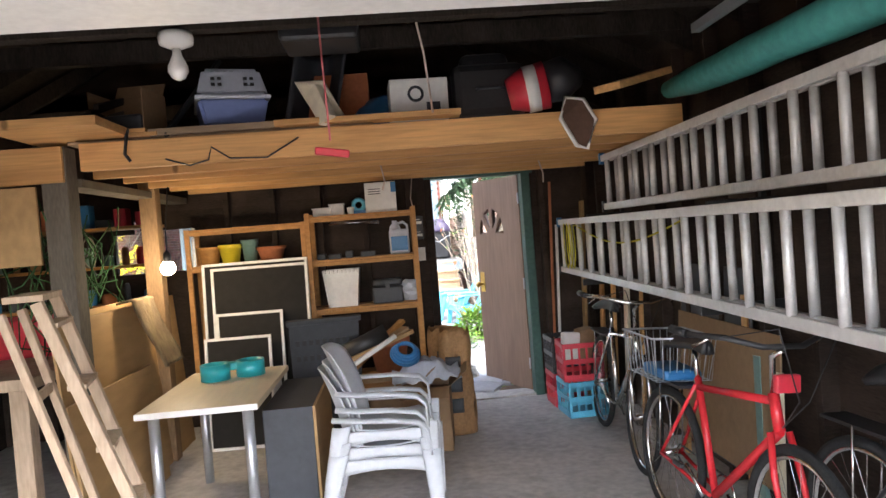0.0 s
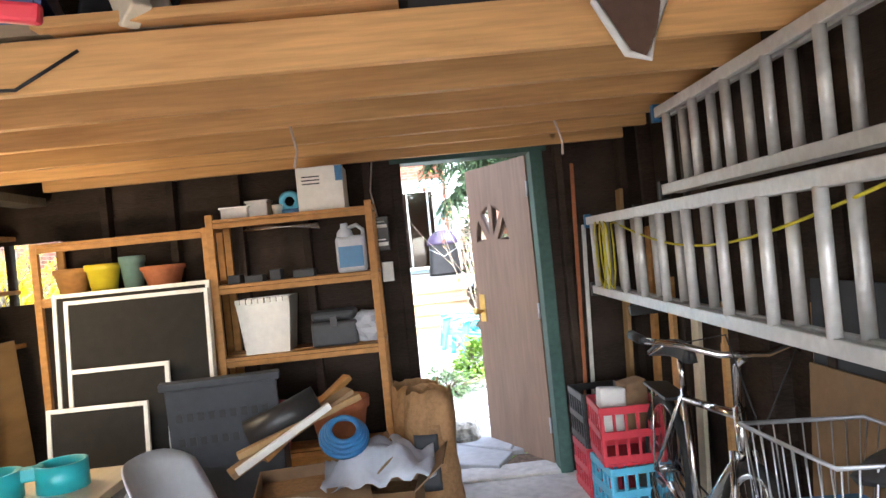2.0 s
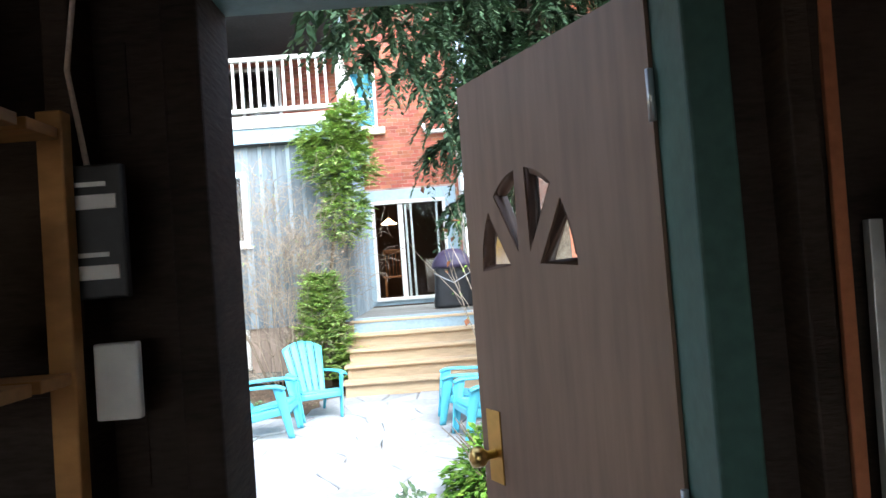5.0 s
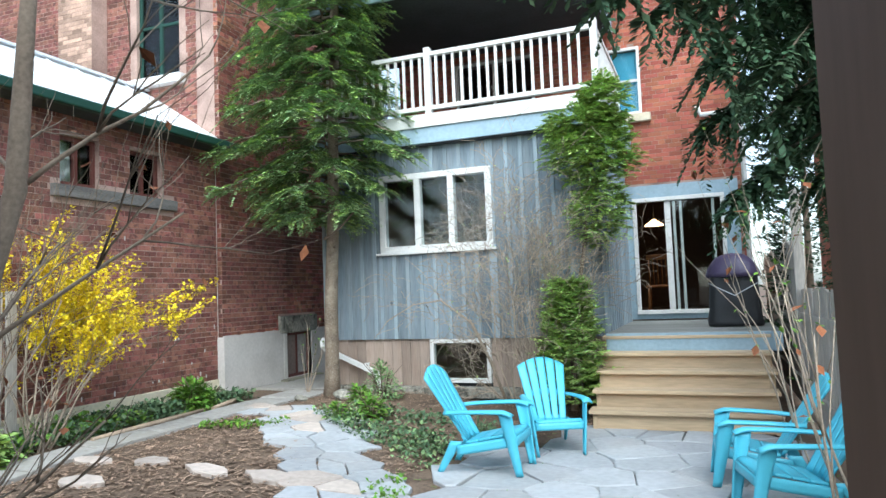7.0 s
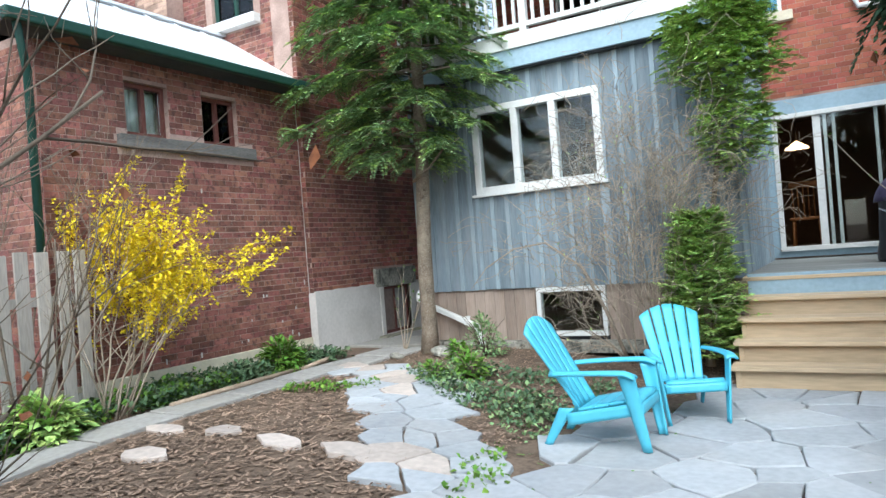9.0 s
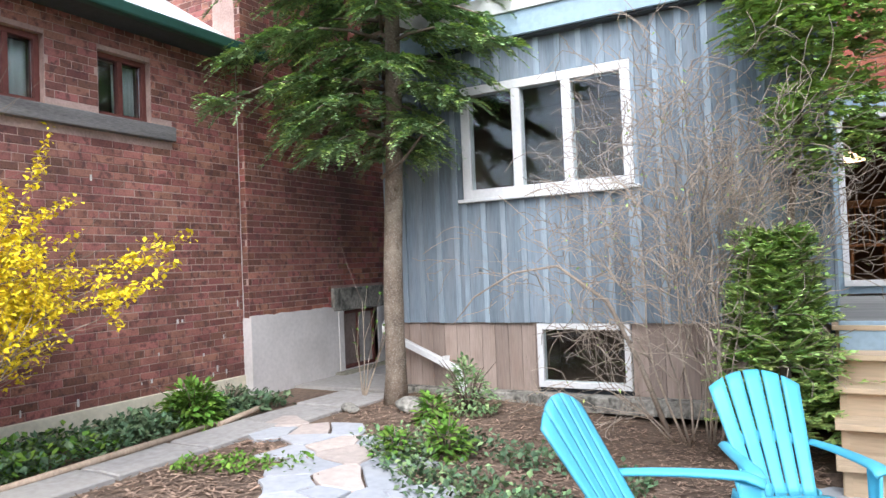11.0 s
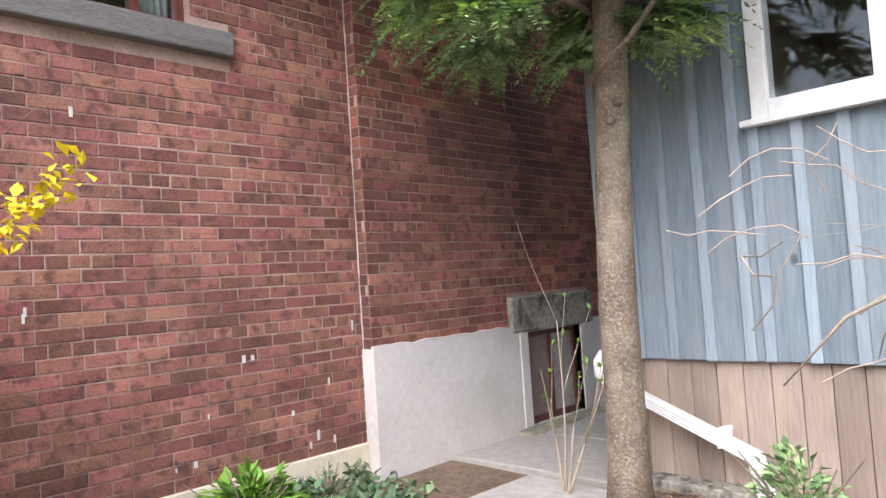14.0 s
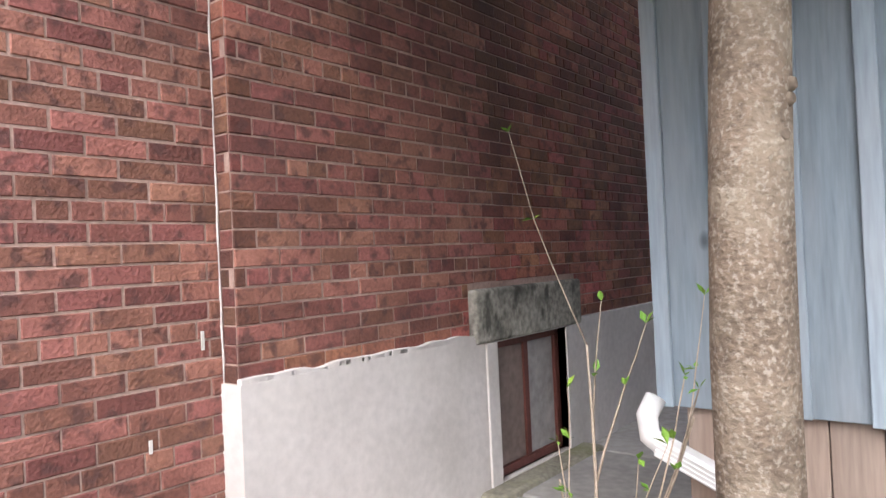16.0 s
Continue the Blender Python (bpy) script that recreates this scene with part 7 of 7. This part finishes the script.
for k in range(16):
    a, z = u(-2.6, 0.2), u(0.6, 2.2)
    p = Vector((TX + 0.04 * z - 0.02 + 0.074 * math.cos(a), TY + 0.074 * math.sin(a), z))
    part("knot", tube(B(), [p - 0.02 * Vector((math.cos(a), math.sin(a), 0)), p + 0.008 * Vector((math.cos(a), math.sin(a), 0.2))], [0.03, 0.012], 7), M_TWIG, trunk)
tips, bm = [], B()
for k in range(125):
    z = 2.6 + 4.6 * (k / 125)
    reach = (1.60 - 0.12 * abs(z - 3.6)) * (1 - 0.55 * max(0, (z - 4.2) / 3.2)) * u(0.55, 1.12)
    a = k * 2.4 + u(-0.3, 0.3)
    if z < 2.9:
        reach *= 0.66
        if math.sin(a) > 0.2:
            reach *= 0.5
    if math.cos(a) > 0.3:
        reach *= 0.82
    if reach > 1.0 and (math.cos(a) < -0.55):
        reach *= 0.85
    d = Vector((math.cos(a), math.sin(a), 0.0))
    pts = [Vector((TX, TY, z)) + d * reach * t + Vector((0, 0, 0.22 * reach * t - 0.42 * reach * t * t)) for t in (0, 0.25, 0.5, 0.75, 1.0)]
    tube(bm, pts, [0.022, 0.017, 0.012, 0.008, 0.004], 5)
    for j in range(int(12 + 14 * reach)):
        t = u(0.25, 1.0) if z > 2.8 else u(0.4, 1.0)
        i = min(3, int(t * 4))
        p = pts[i].lerp(pts[i + 1], t * 4 - i)
        side = Vector((-d.y, d.x, 0)) * rnd.choice((-1, 1))
        tips.append((p + Vector((u(-0.04, 0.04), u(-0.04, 0.04), u(-0.05, 0.03))), d * u(0.3, 1.0) + side * u(0.2, 1.0) + Vector((0, 0, u(-0.25, 0.1)))))
part("branchwork", bm, M_TWIG, e)
sprays("crown", tips, 0.34, M_NEEDLE, e, "layered drooping dark green needle sprays", 52, 0.055, 0.6, 0.5)
sprays("fresh_tips", [(p + Vector(d).normalized() * 0.18 - Vector((0, 0, 0.03)), d) for p, d in tips[::2]], 0.18, M_CEDAR, e, "brighter green needle tips", 26, 0.045, 0.6, 0.45)
# a low bare limb reaching in front of the blue wall
bm = B()
tube(bm, [(TX, TY - 0.1, 2.3), (TX + 0.3, TY - 0.2, 2.42), (TX + 0.55, TY - 0.25, 2.62), (TX + 0.8, TY - 0.3, 2.7)], [0.02, 0.015, 0.012, 0.006], 6)
part("low_limb", bm, M_BARK, e)


def upright_cedar(m, h, r, n, label, material=M_CEDAR):
    e = thing("cedar", m, label, "tree", "cedars by the steps")
    bm = B()
    tube(bm, [(0, 0, 0), (0.02, 0, h * 0.5), (0, 0.02, h * 0.95)], [0.05, 0.035, 0.01], 8)
    part("trunk", bm, M_TWIG, e)
    tp = []
    for k in range(n):
        t = rnd.random() ** 0.85
        a, z = u(0, 6.28), 0.06 * h + 0.92 * h * t
        rr = r * (1 - 0.75 * t ** 2.2) * u(0.45, 1.0) * (0.85 + 0.35 * noise.noise((a, z * 1.5, h)))
        tp.append(((rr * math.cos(a), rr * math.sin(a), z), (math.cos(a), math.sin(a), u(0.2, 1.1))))
    sprays("crown", tp, 0.22, material, e, "flat cedar sprays", 26, 0.06, 0.6, 0.25)


upright_cedar(pose(-1.95, 8.2, 0.1), 1.5, 0.37, 850, "bright green cedar bush beside the steps")
upright_cedar(pose(0.80, 10.3, 0.0), 7.2, 0.62, 1700, "tall dark cedar behind the deck fence", M_DKCEDAR)
e = thing("climbing_cedar", pose(0, 0, 0), "bright green evergreen draped over the extension's corner", "climber")
bm = B()
tube(bm, [(-1.85, 8.5, 0.15), (-1.95, 8.6, 1.2), (-1.8, 8.7, 2.2), (-1.7, 8.72, 3.4), (-1.5, 8.7, 4.2)], [0.035, 0.03, 0.025, 0.02, 0.01], 7)
part("stem", bm, M_TWIG, e)
tp = []
for k in range(1000):
    t = rnd.random()
    cx, cz, rx, rz_ = rnd.choice([(-1.72, 3.2, 0.50, 0.42), (-1.6, 3.1, 0.45, 0.40), (-1.62, 2.4, 0.30, 0.38), (-1.75, 3.5, 0.45, 0.25), (-1.5, 3.75, 0.22, 0.30)])
    a, rr = u(0, 6.28), rnd.random() ** 0.5
    tp.append(((cx + rx * rr * math.cos(a), 8.72 - 0.28 * (1 - rr * rr) + u(-0.08, 0.08), cz + rz_ * rr * math.sin(a)), (math.cos(a) * rr, -0.8, u(-0.3, 0.7))))
sprays("crown", tp, 0.22, M_CEDAR, e, "bright green flat sprays", 26, 0.06, 0.6, 0.3)

# bare shrub in front of the blue wall
e = thing("bare_shrub", pose(0, 0, 0), "leafless tangled shrub with pale twigs and first buds", "shrub")
bm, tips = B(), []
for k in range(12):
    a = u(0, 6.28)
    branchy(bm, (-2.45 + 0.15 * math.cos(a), 8.05 + 0.12 * math.sin(a), 0.12), (0.26 * math.cos(a), 0.14 * math.sin(a), 1), u(1.0, 1.45), 0.010, 3, tips, 0.5, 4, 0.12, 4)
part("stemwork", bm, M_TWIGL, e)
bm, t2 = B(), []
for p, q in (((-2.7, 8.0, 0.15), (-0.62, -0.1, 0.8)), ((-2.65, 7.95, 0.15), (-0.35, -0.25, 0.9)), ((-2.55, 8.0, 0.15), (0.35, -0.2, 0.9))):
    branchy(bm, p, q, 0.6, 0.008, 2, t2, 0.6, 4, -0.05, 5)
tube(bm, [(-2.7, 8.0, 0.2), (-2.85, 7.9, 0.7), (-3.05, 7.85, 1.15), (-3.4, 7.8, 1.42), (-3.75, 7.78, 1.38), (-4.1, 7.8, 1.2), (-4.3, 7.8, 0.98)], [0.02, 0.018, 0.015, 0.011, 0.008, 0.006, 0.003], 7)
part("arching_stem", bm, M_TWIGL, e, "pale arching stems")
bm = B()
for p, d in tips + t2:
    q = Vector(p)
    pts = [q]
    d = Vector(d)
    for i in range(4):
        d = (d + Vector((u(-1, 1), u(-1, 1), u(-1, 0.8))) * 0.7).normalized()
        pts.append(pts[-1] + d * 0.09)
    tube(bm, pts, 0.0028, 3, cap=False)
part("fine_twigs", bm, M_TWIGL, e)["kind"] = "stuff"
leaves("buds", [p for p, d in tips[::5] + t2[::4]], 0.03, M_CEDAR, e, "small green opening buds", 0, 0.5)

# small bare tree close to the door, leaning
e = thing("bare_tree", pose(0, 0, 0), "small leafless tree with grey bark and spreading twigs", "tree")
bm, tips = B(), []
base = Vector((-2.86, 1.44, 0.0))
pts = [base, base + Vector((0.06, 0.12, 0.7)), base + Vector((0.15, 0.24, 1.3)), base + Vector((0.28, 0.34, 1.9)), base + Vector((0.32, 0.36, 2.6)), base + Vector((0.36, 0.45, 3.4))]
tube(bm, pts, [0.06, 0.052, 0.045, 0.036, 0.026, 0.012], 10)
for i, d, l in ((2, (0.7, 0.45, 0.75), 1.6), (2, (-0.5, 0.6, 0.6), 1.4), (3, (0.6, 0.7, 0.5), 1.5), (3, (-0.6, 0.4, 0.5), 1.3), (4, (0.5, 0.8, 0.3), 1.4), (4, (-0.3, 0.9, 0.4), 1.3), (1, (0.62, 0.75, 0.35), 1.3), (1, (-0.2, 0.8, 0.25), 1.2)):
    branchy(bm, pts[i], d, l * 0.55, 0.011, 2, tips, 0.5, 4, 0.1, 5)
part("branchwork", bm, M_TWIG, e)
leaves("dead_leaves", [p for p, d in tips[::9]], 0.06, M_DEADL, e, "a few curled brown leaves", 0.6, 0.6)
for k, (x, y, n) in enumerate(((-6.2, 3.2, 7), (-6.35, 4.1, 6), (-4.9, 1.7, 5))):
    e = thing("bare_shrub", pose(0, 0, 0), "thin leafless shrub near the picket fence", "shrub", "bare shrubs")
    bm, tips = B(), []
    for j in range(n):
        a = u(0, 6.28)
        branchy(bm, (x, y, 0.05), (0.4 * math.cos(a), 0.4 * math.sin(a), 1), 1.75, 0.015, 2, tips, 0.45, 5, 0.25, 4)
    part("stemwork", bm, M_TWIG, e)

e = thing("vine_tangle", pose(0, 0, 0), "dense tangle of bare dark vines beyond the picket fence", "vine")
bm, tips = B(), []
for k in range(24):
    branchy(bm, (-7.5 + u(-0.25, 0.2), 3.9 + u(-0.8, 0.3), 0.1), (u(-0.2, 0.1), u(-0.3, 0.1), 1), u(1.3, 2.1), 0.014, 2, tips, 0.55, 4, 0.0, 4)
part("stemwork", bm, M_TWIG, e)["kind"] = "stuff"

# forsythia
e = thing("forsythia", pose(0, 0, 0), "forsythia in full yellow bloom against the brick wall", "shrub")
bm, tips = B(), []
for k in range(11):
    a = u(0, 6.28)
    branchy(bm, (-6.35 + 0.1 * math.cos(a), 4.85 + 0.1 * math.sin(a), 0.15), (0.14 * math.cos(a) + 0.06, 0.22 * math.sin(a) + 0.30, 1), u(0.85, 1.25), 0.012, 2, tips, 0.5, 4, 0.1, 5)
part("stemwork", bm, M_TWIGL, e)
pts = []
for p, d in tips:
    if p.z > 0.7 and p.y > 4.7 and rnd.random() < (0.85 if p.z > 1.25 else 0.12):
        for j in range(60):
            t = u(-0.32, 0.10)
            pts.append(Vector(p) + Vector(d) * t + Vector((u(-0.035, 0.035), u(-0.035, 0.035), u(-0.035, 0.035))))
leaves("blossom", pts, 0.035, M_FORS, e, "dense bright yellow flowers", 0.0, 0.75)

# ivy and low plants
def patch(name, region, n, size, material, label, height=0.12, category="plants", clump=2.5):
    xs, ys = [p[0] for p in region], [p[1] for p in region]
    pts = []
    while len(pts) < n:
        x, y = u(min(xs), max(xs)), u(min(ys), max(ys))
        if inside((x, y), region) and noise.noise((x * clump, y * clump, 9)) > u(-0.5, 0.25):
            pts.append((x, y, ground_z(x, y) + u(0.0, height) * (0.5 + 0.5 * rnd.random())))
    e = thing(name, pose(0, 0, 0), label, category)
    e["kind"] = "stuff"
    leaves("leaves", pts, size, material, e, "", -0.3, 0.75)


IVYBED = [(-6.92, 2.4), (-6.12, 2.4), (-6.2, 8.0), (-6.92, 8.05)]
patch("ivy_bed", IVYBED, 6500, 0.06, M_IVY, "dark green ivy ground cover along the wall", 0.16, "ivy")
patch("ivy_bed", [(-6.9, 3.0), (-6.15, 3.0), (-6.2, 6.2), (-6.9, 6.2)], 2200, 0.06, M_LIMEL, "fresh green leaves among the ivy", 0.18, "ivy")
patch("ground_cover", [(-4.7, 6.9), (-3.6, 6.1), (-2.8, 5.7), (-2.7, 6.6), (-2.6, 7.5), (-4.2, 7.6)], 1700, 0.045, M_IVY, "low dark ground cover in the house bed", 0.10, "ground cover")
patch("ground_cover", [(-4.9, 7.2), (-3.8, 6.3), (-2.7, 5.4), (-2.5, 6.3), (-3.3, 7.0), (-4.5, 7.6)], 700, 0.045, M_NEEDLE, "sparse fresh green seedlings in the bed", 0.10, "ground cover")
patch("weeds", [(-5.6, 6.2), (-4.9, 6.7), (-4.5, 6.3), (-5.4, 5.9)], 350, 0.04, M_LIMEL, "small weeds in the wood chips", 0.06, "weeds")
patch("weeds", [(-2.85, 5.4), (-2.45, 4.6), (-2.35, 4.2), (-2.7, 4.3), (-3.05, 5.0)], 160, 0.04, M_LIMEL, "small weeds at the patio edge", 0.06, "weeds")


def bush(x, y, w, h, n, size, material, label, category="bush", name="bush"):
    e = thing(name, pose(x, y, ground_z(x, y)), label, category)
    bm, pts = B(), []
    for k in range(14):
        a, rr = u(0, 6.28), w * u(0.3, 1.0)
        q = (rr * math.cos(a), rr * math.sin(a), h * u(0.4, 1.0))
        tube(bm, [(0.1 * q[0], 0.1 * q[1], 0), (0.55 * q[0], 0.55 * q[1], q[2] * 0.7), q], [0.008, 0.006, 0.003], 4)
    part("stemwork", bm, M_TWIG, e)
    for k in range(n):
        a, t = u(0, 6.28), rnd.random()
        rr = w * math.sqrt(rnd.random()) * (1 - 0.5 * t * t) * (0.8 + 0.4 * noise.noise((a * 1.5, t * 3, x)))
        pts.append((rr * math.cos(a), rr * math.sin(a), h * t * (0.75 + 0.5 * noise.noise((a, rr * 4, y)))))
    leaves("foliage", pts, size, material, e, "", 0.1, 0.55, (0, 0, h * 0.3))


bush(-6.45, 7.05, 0.34, 0.42, 1300, 0.07, M_LIMEL, "fresh green peony clump by the wall")
bush(-6.6, 7.6, 0.25, 0.25, 500, 0.05, M_IVY, "low dark green clump by the wall")
bush(-4.45, 8.3, 0.32, 0.48, 800, 0.05, M_NEEDLE, "dark spiky evergreen clump by the downspout")
bush(-4.55, 7.85, 0.18, 0.25, 260, 0.07, M_LIMEL, "small bright fern by the hemlock")
bush(-4.0, 7.1, 0.2, 0.3, 260, 0.07, M_LIMEL, "small bright green perennial in the bed")
bush(-4.3, 6.9, 0.2, 0.2, 200, 0.06, M_LIMEL, "small bright green perennial in the bed")
bush(-0.12, 3.35, 0.46, 0.52, 2200, 0.06, M_LIMEL, "leafy green euonymus bush beside the patio")
bush(-0.55, 2.55, 0.45, 0.26, 1300, 0.05, M_IVY, "low green shrub at the patio edge")
bush(-6.25, 4.2, 0.34, 0.34, 900, 0.10, M_CEDAR, "tuft of fresh grass blades below the pickets")
bush(-6.35, 3.3, 0.35, 0.5, 700, 0.13, M_CEDAR, "tuft of long green blades by the fence")
for x, y, r in ((-5.52, 7.98, 0.07), (-5.42, 7.92, 0.06), (-4.95, 8.15, 0.13), (-0.5, 0.9, 0.16)):
    bm = B()
    bmesh.ops.create_icosphere(bm, subdivisions=3, radius=r)
    for v in bm.verts:
        v.co *= 1 + 0.3 * noise.noise(v.co * 9)
        v.co.z *= 0.6
    single("garden_rock", bm, M_LIME, "pale rounded garden rock on the soil", "rock", "garden rocks", m=pose(x, y, ground_z(x, y) + r * 0.3))
for p, q in (((-6.05, 5.2), (-6.15, 7.0)), ((-6.1, 7.0), (-6.35, 7.9))):
    zz = lambda a: ground_z(*a) + 0.035
    bm = B()
    tube(bm, [(p[0], p[1], zz(p)), ((p[0] + q[0]) / 2 + 0.04, (p[1] + q[1]) / 2, zz(p) + 0.01), (q[0], q[1], zz(q))], [0.022, 0.026, 0.018], 8)
    single("log_edging", bm, M_OLDWOOD, "thin pale log edging the ivy bed", "log", "log edging")
# young bare sapling at the cellar window
e = thing("sapling", pose(-5.75, 8.55, 0.12), "thin budding sapling in front of the cellar window", "sapling")
bm, tp = B(), []
for d, l in (((0.05, 0.1, 1), 1.0), ((0.3, 0.2, 1), 0.85), ((-0.25, 0.1, 0.8), 0.6), ((0.3, -0.2, 0.7), 0.5)):
    branchy(bm, (0, 0, 0.02), d, l, 0.009, 1, tp, 0.22, 3, 0.3, 5)
part("stemwork", bm, M_TWIGL, e)["kind"] = "stuff"
leaves("buds", [p for p, d in tp for k in range(3)], 0.035, M_LIMEL, e, "small opening green buds", -0.5, 0.5)
# dark cedar hanging over the door, and dry stems on the fence side
e = thing("dark_cedar", pose(0, 0, 0), "large dark cedar with hanging boughs beside the house", "tree")
bm = B()
tube(bm, [(0.95, 6.2, 0.0), (0.9, 6.2, 2.5), (0.92, 6.15, 7.5)], [0.17, 0.14, 0.05], 12)
part("trunk", bm, M_BARK, e)
tp, bm = [], B()
for k in range(84):
    z = 2.5 + 4.4 * k / 84
    a = k * 2.4
    reach = u(0.8, 1.5) * (1 - 0.3 * (k / 84)) * (0.6 if z < 3.3 else 1)
    if math.cos(a) < 0 and math.sin(a) < 0:
        reach *= 1.25
    d = Vector((math.cos(a), math.sin(a), 0))
    pts = [Vector((0.92, 6.2, z)) + d * reach * t + Vector((0, 0, 0.1 * t - 0.55 * reach * t * t)) for t in (0, 0.33, 0.66, 1)]
    tube(bm, pts, [0.03, 0.02, 0.012, 0.005], 5)
    for j in range(30):
        t = u(0.3, 1)
        i = min(2, int(t * 3))
        tp.append((pts[i].lerp(pts[i + 1], t * 3 - i), d * u(0.1, 0.8) + Vector((u(-0.7, 0.7), u(-0.7, 0.7), u(-1.2, -0.1)))))
for k in range(7):
    x, y = -1.15 + 0.17 * k, 3.4 + 0.35 * k
    pts = [Vector((0.85, 6.0, 4.4)), Vector(((x + 0.85) / 2, (y + 6) / 2, 4.3)), Vector((x, y, 3.35 - 0.07 * k))]
    tube(bm, pts, [0.03, 0.02, 0.005], 5)
    for j in range(42):
        t = u(0.35, 1)
        p = pts[0].lerp(pts[1], t * 2) if t < 0.5 else pts[1].lerp(pts[2], t * 2 - 1)
        tp.append((p, Vector((u(-0.8, 0.5), u(-0.9, 0.5), u(-1.1, 0.0)))))
part("branchwork", bm, M_TWIG, e)
sprays("crown", tp, 0.32, M_DKCEDAR, e, "dark drooping cedar sprays", 34, 0.09, 0.55, 0.5)
e = thing("dry_shrub", pose(0, 0, 0), "dry stems with curled brown leaves beside the patio", "shrub")
bm, tips = B(), []
for k in range(8):
    branchy(bm, (0.2 + u(-0.1, 0.15), 3.9 + 0.35 * k, 0.0), (u(-0.25, 0.05), u(-0.1, 0.1), 1), u(0.9, 1.7), 0.010, 1, tips, 0.3, 4, 0.2, 5)
part("stemwork", bm, M_TWIGL, e)
leaves("dead_leaves", [p for p, d in tips[::3]], 0.07, M_DEADL, e, "curled red-brown leaves", 0.5, 0.6)
leaves("buds", [p for p, d in tips for k in range(2)], 0.035, M_LIMEL, e, "small fresh green buds", 0, 0.5)
# houses beyond
for x, y, w, h in ((4.6, 16, 5, 7), (-18, 22, 8, 7)):
    e = thing("house", pose(x, y, 0), "brick house beyond the garden", "house", "houses beyond")
    part("wall", box(B(), -w / 2, w / 2, -3, 3, 0, h), M_BRICKB, e)
    part("roof", bar(B(), (0, -3.3, h + 0.3), (0, 3.3, h + 0.3), w + 0.6, 0.5), M_SHINGLE, e)
    for k in range(3):
        part("window", box(B(), -w / 2 + 0.6 + k * 1.5, -w / 2 + 1.4 + k * 1.5, -3.05, -2.98, h - 2.6, h - 1.2), M_WHITEP, e)


# ---- brickwork, last ----
bricks(nw, (NX, NY), (0, 1), (1, 0), 8.17 - NY, 0.42, 3.66, [(a - NY, b - NY, c, d) for a, b, c, d in NH] + [(5.50 - NY, 7.34 - NY, 2.71, 2.86)], (1.75, 3.4, 0.9, 2.3), M_BRICK, M_BRICKO)
bricks(nw4, (-9.6, NY), (1, 0), (0, -1), 2.64, 0.2, 3.66, [], None, M_BRICK, M_BRICKO)
bricks(nw2, (NX2, 8.17), (0, 1), (1, 0), 5.3, 1.0, 7.5, [(9.52 - 8.17, 10.62 - 8.17, 0.96, 1.24)], (0.0, 1.5, 1.0, 2.6), M_BRICKS, M_BRICKO)
bricks(nw2, (NX + 0.010, 8.17), (1, 0), (0, -1), 0.078, 1.0, 7.5, [], None, M_BRICKS, M_BRICKO)
bricks(CH, (-0.36, -0.1), (1, 0), (0, -1), 0.7, 3.5, 7.9, [], None, M_CHIM, M_CHIM)
bricks(nw3, (-14.0, 8.2), (1, 0), (0, -1), 6.75, 3.6, 8.1, [(14 - 8.54, 14 - 7.48, 4.76, 6.6)], None, M_BRICK, M_BRICKO)
bricks(hw, (-5.5, 11.5), (1, 0), (0, -1), 5.7, 0.96, 6.8, [(a + 5.5, b + 5.5, c, d) for a, b, c, d in HH] + [(-1.6 + 5.5, 0.06 + 5.5, 0.9, 3.08)], None, M_BRICKB, M_BRICKO)
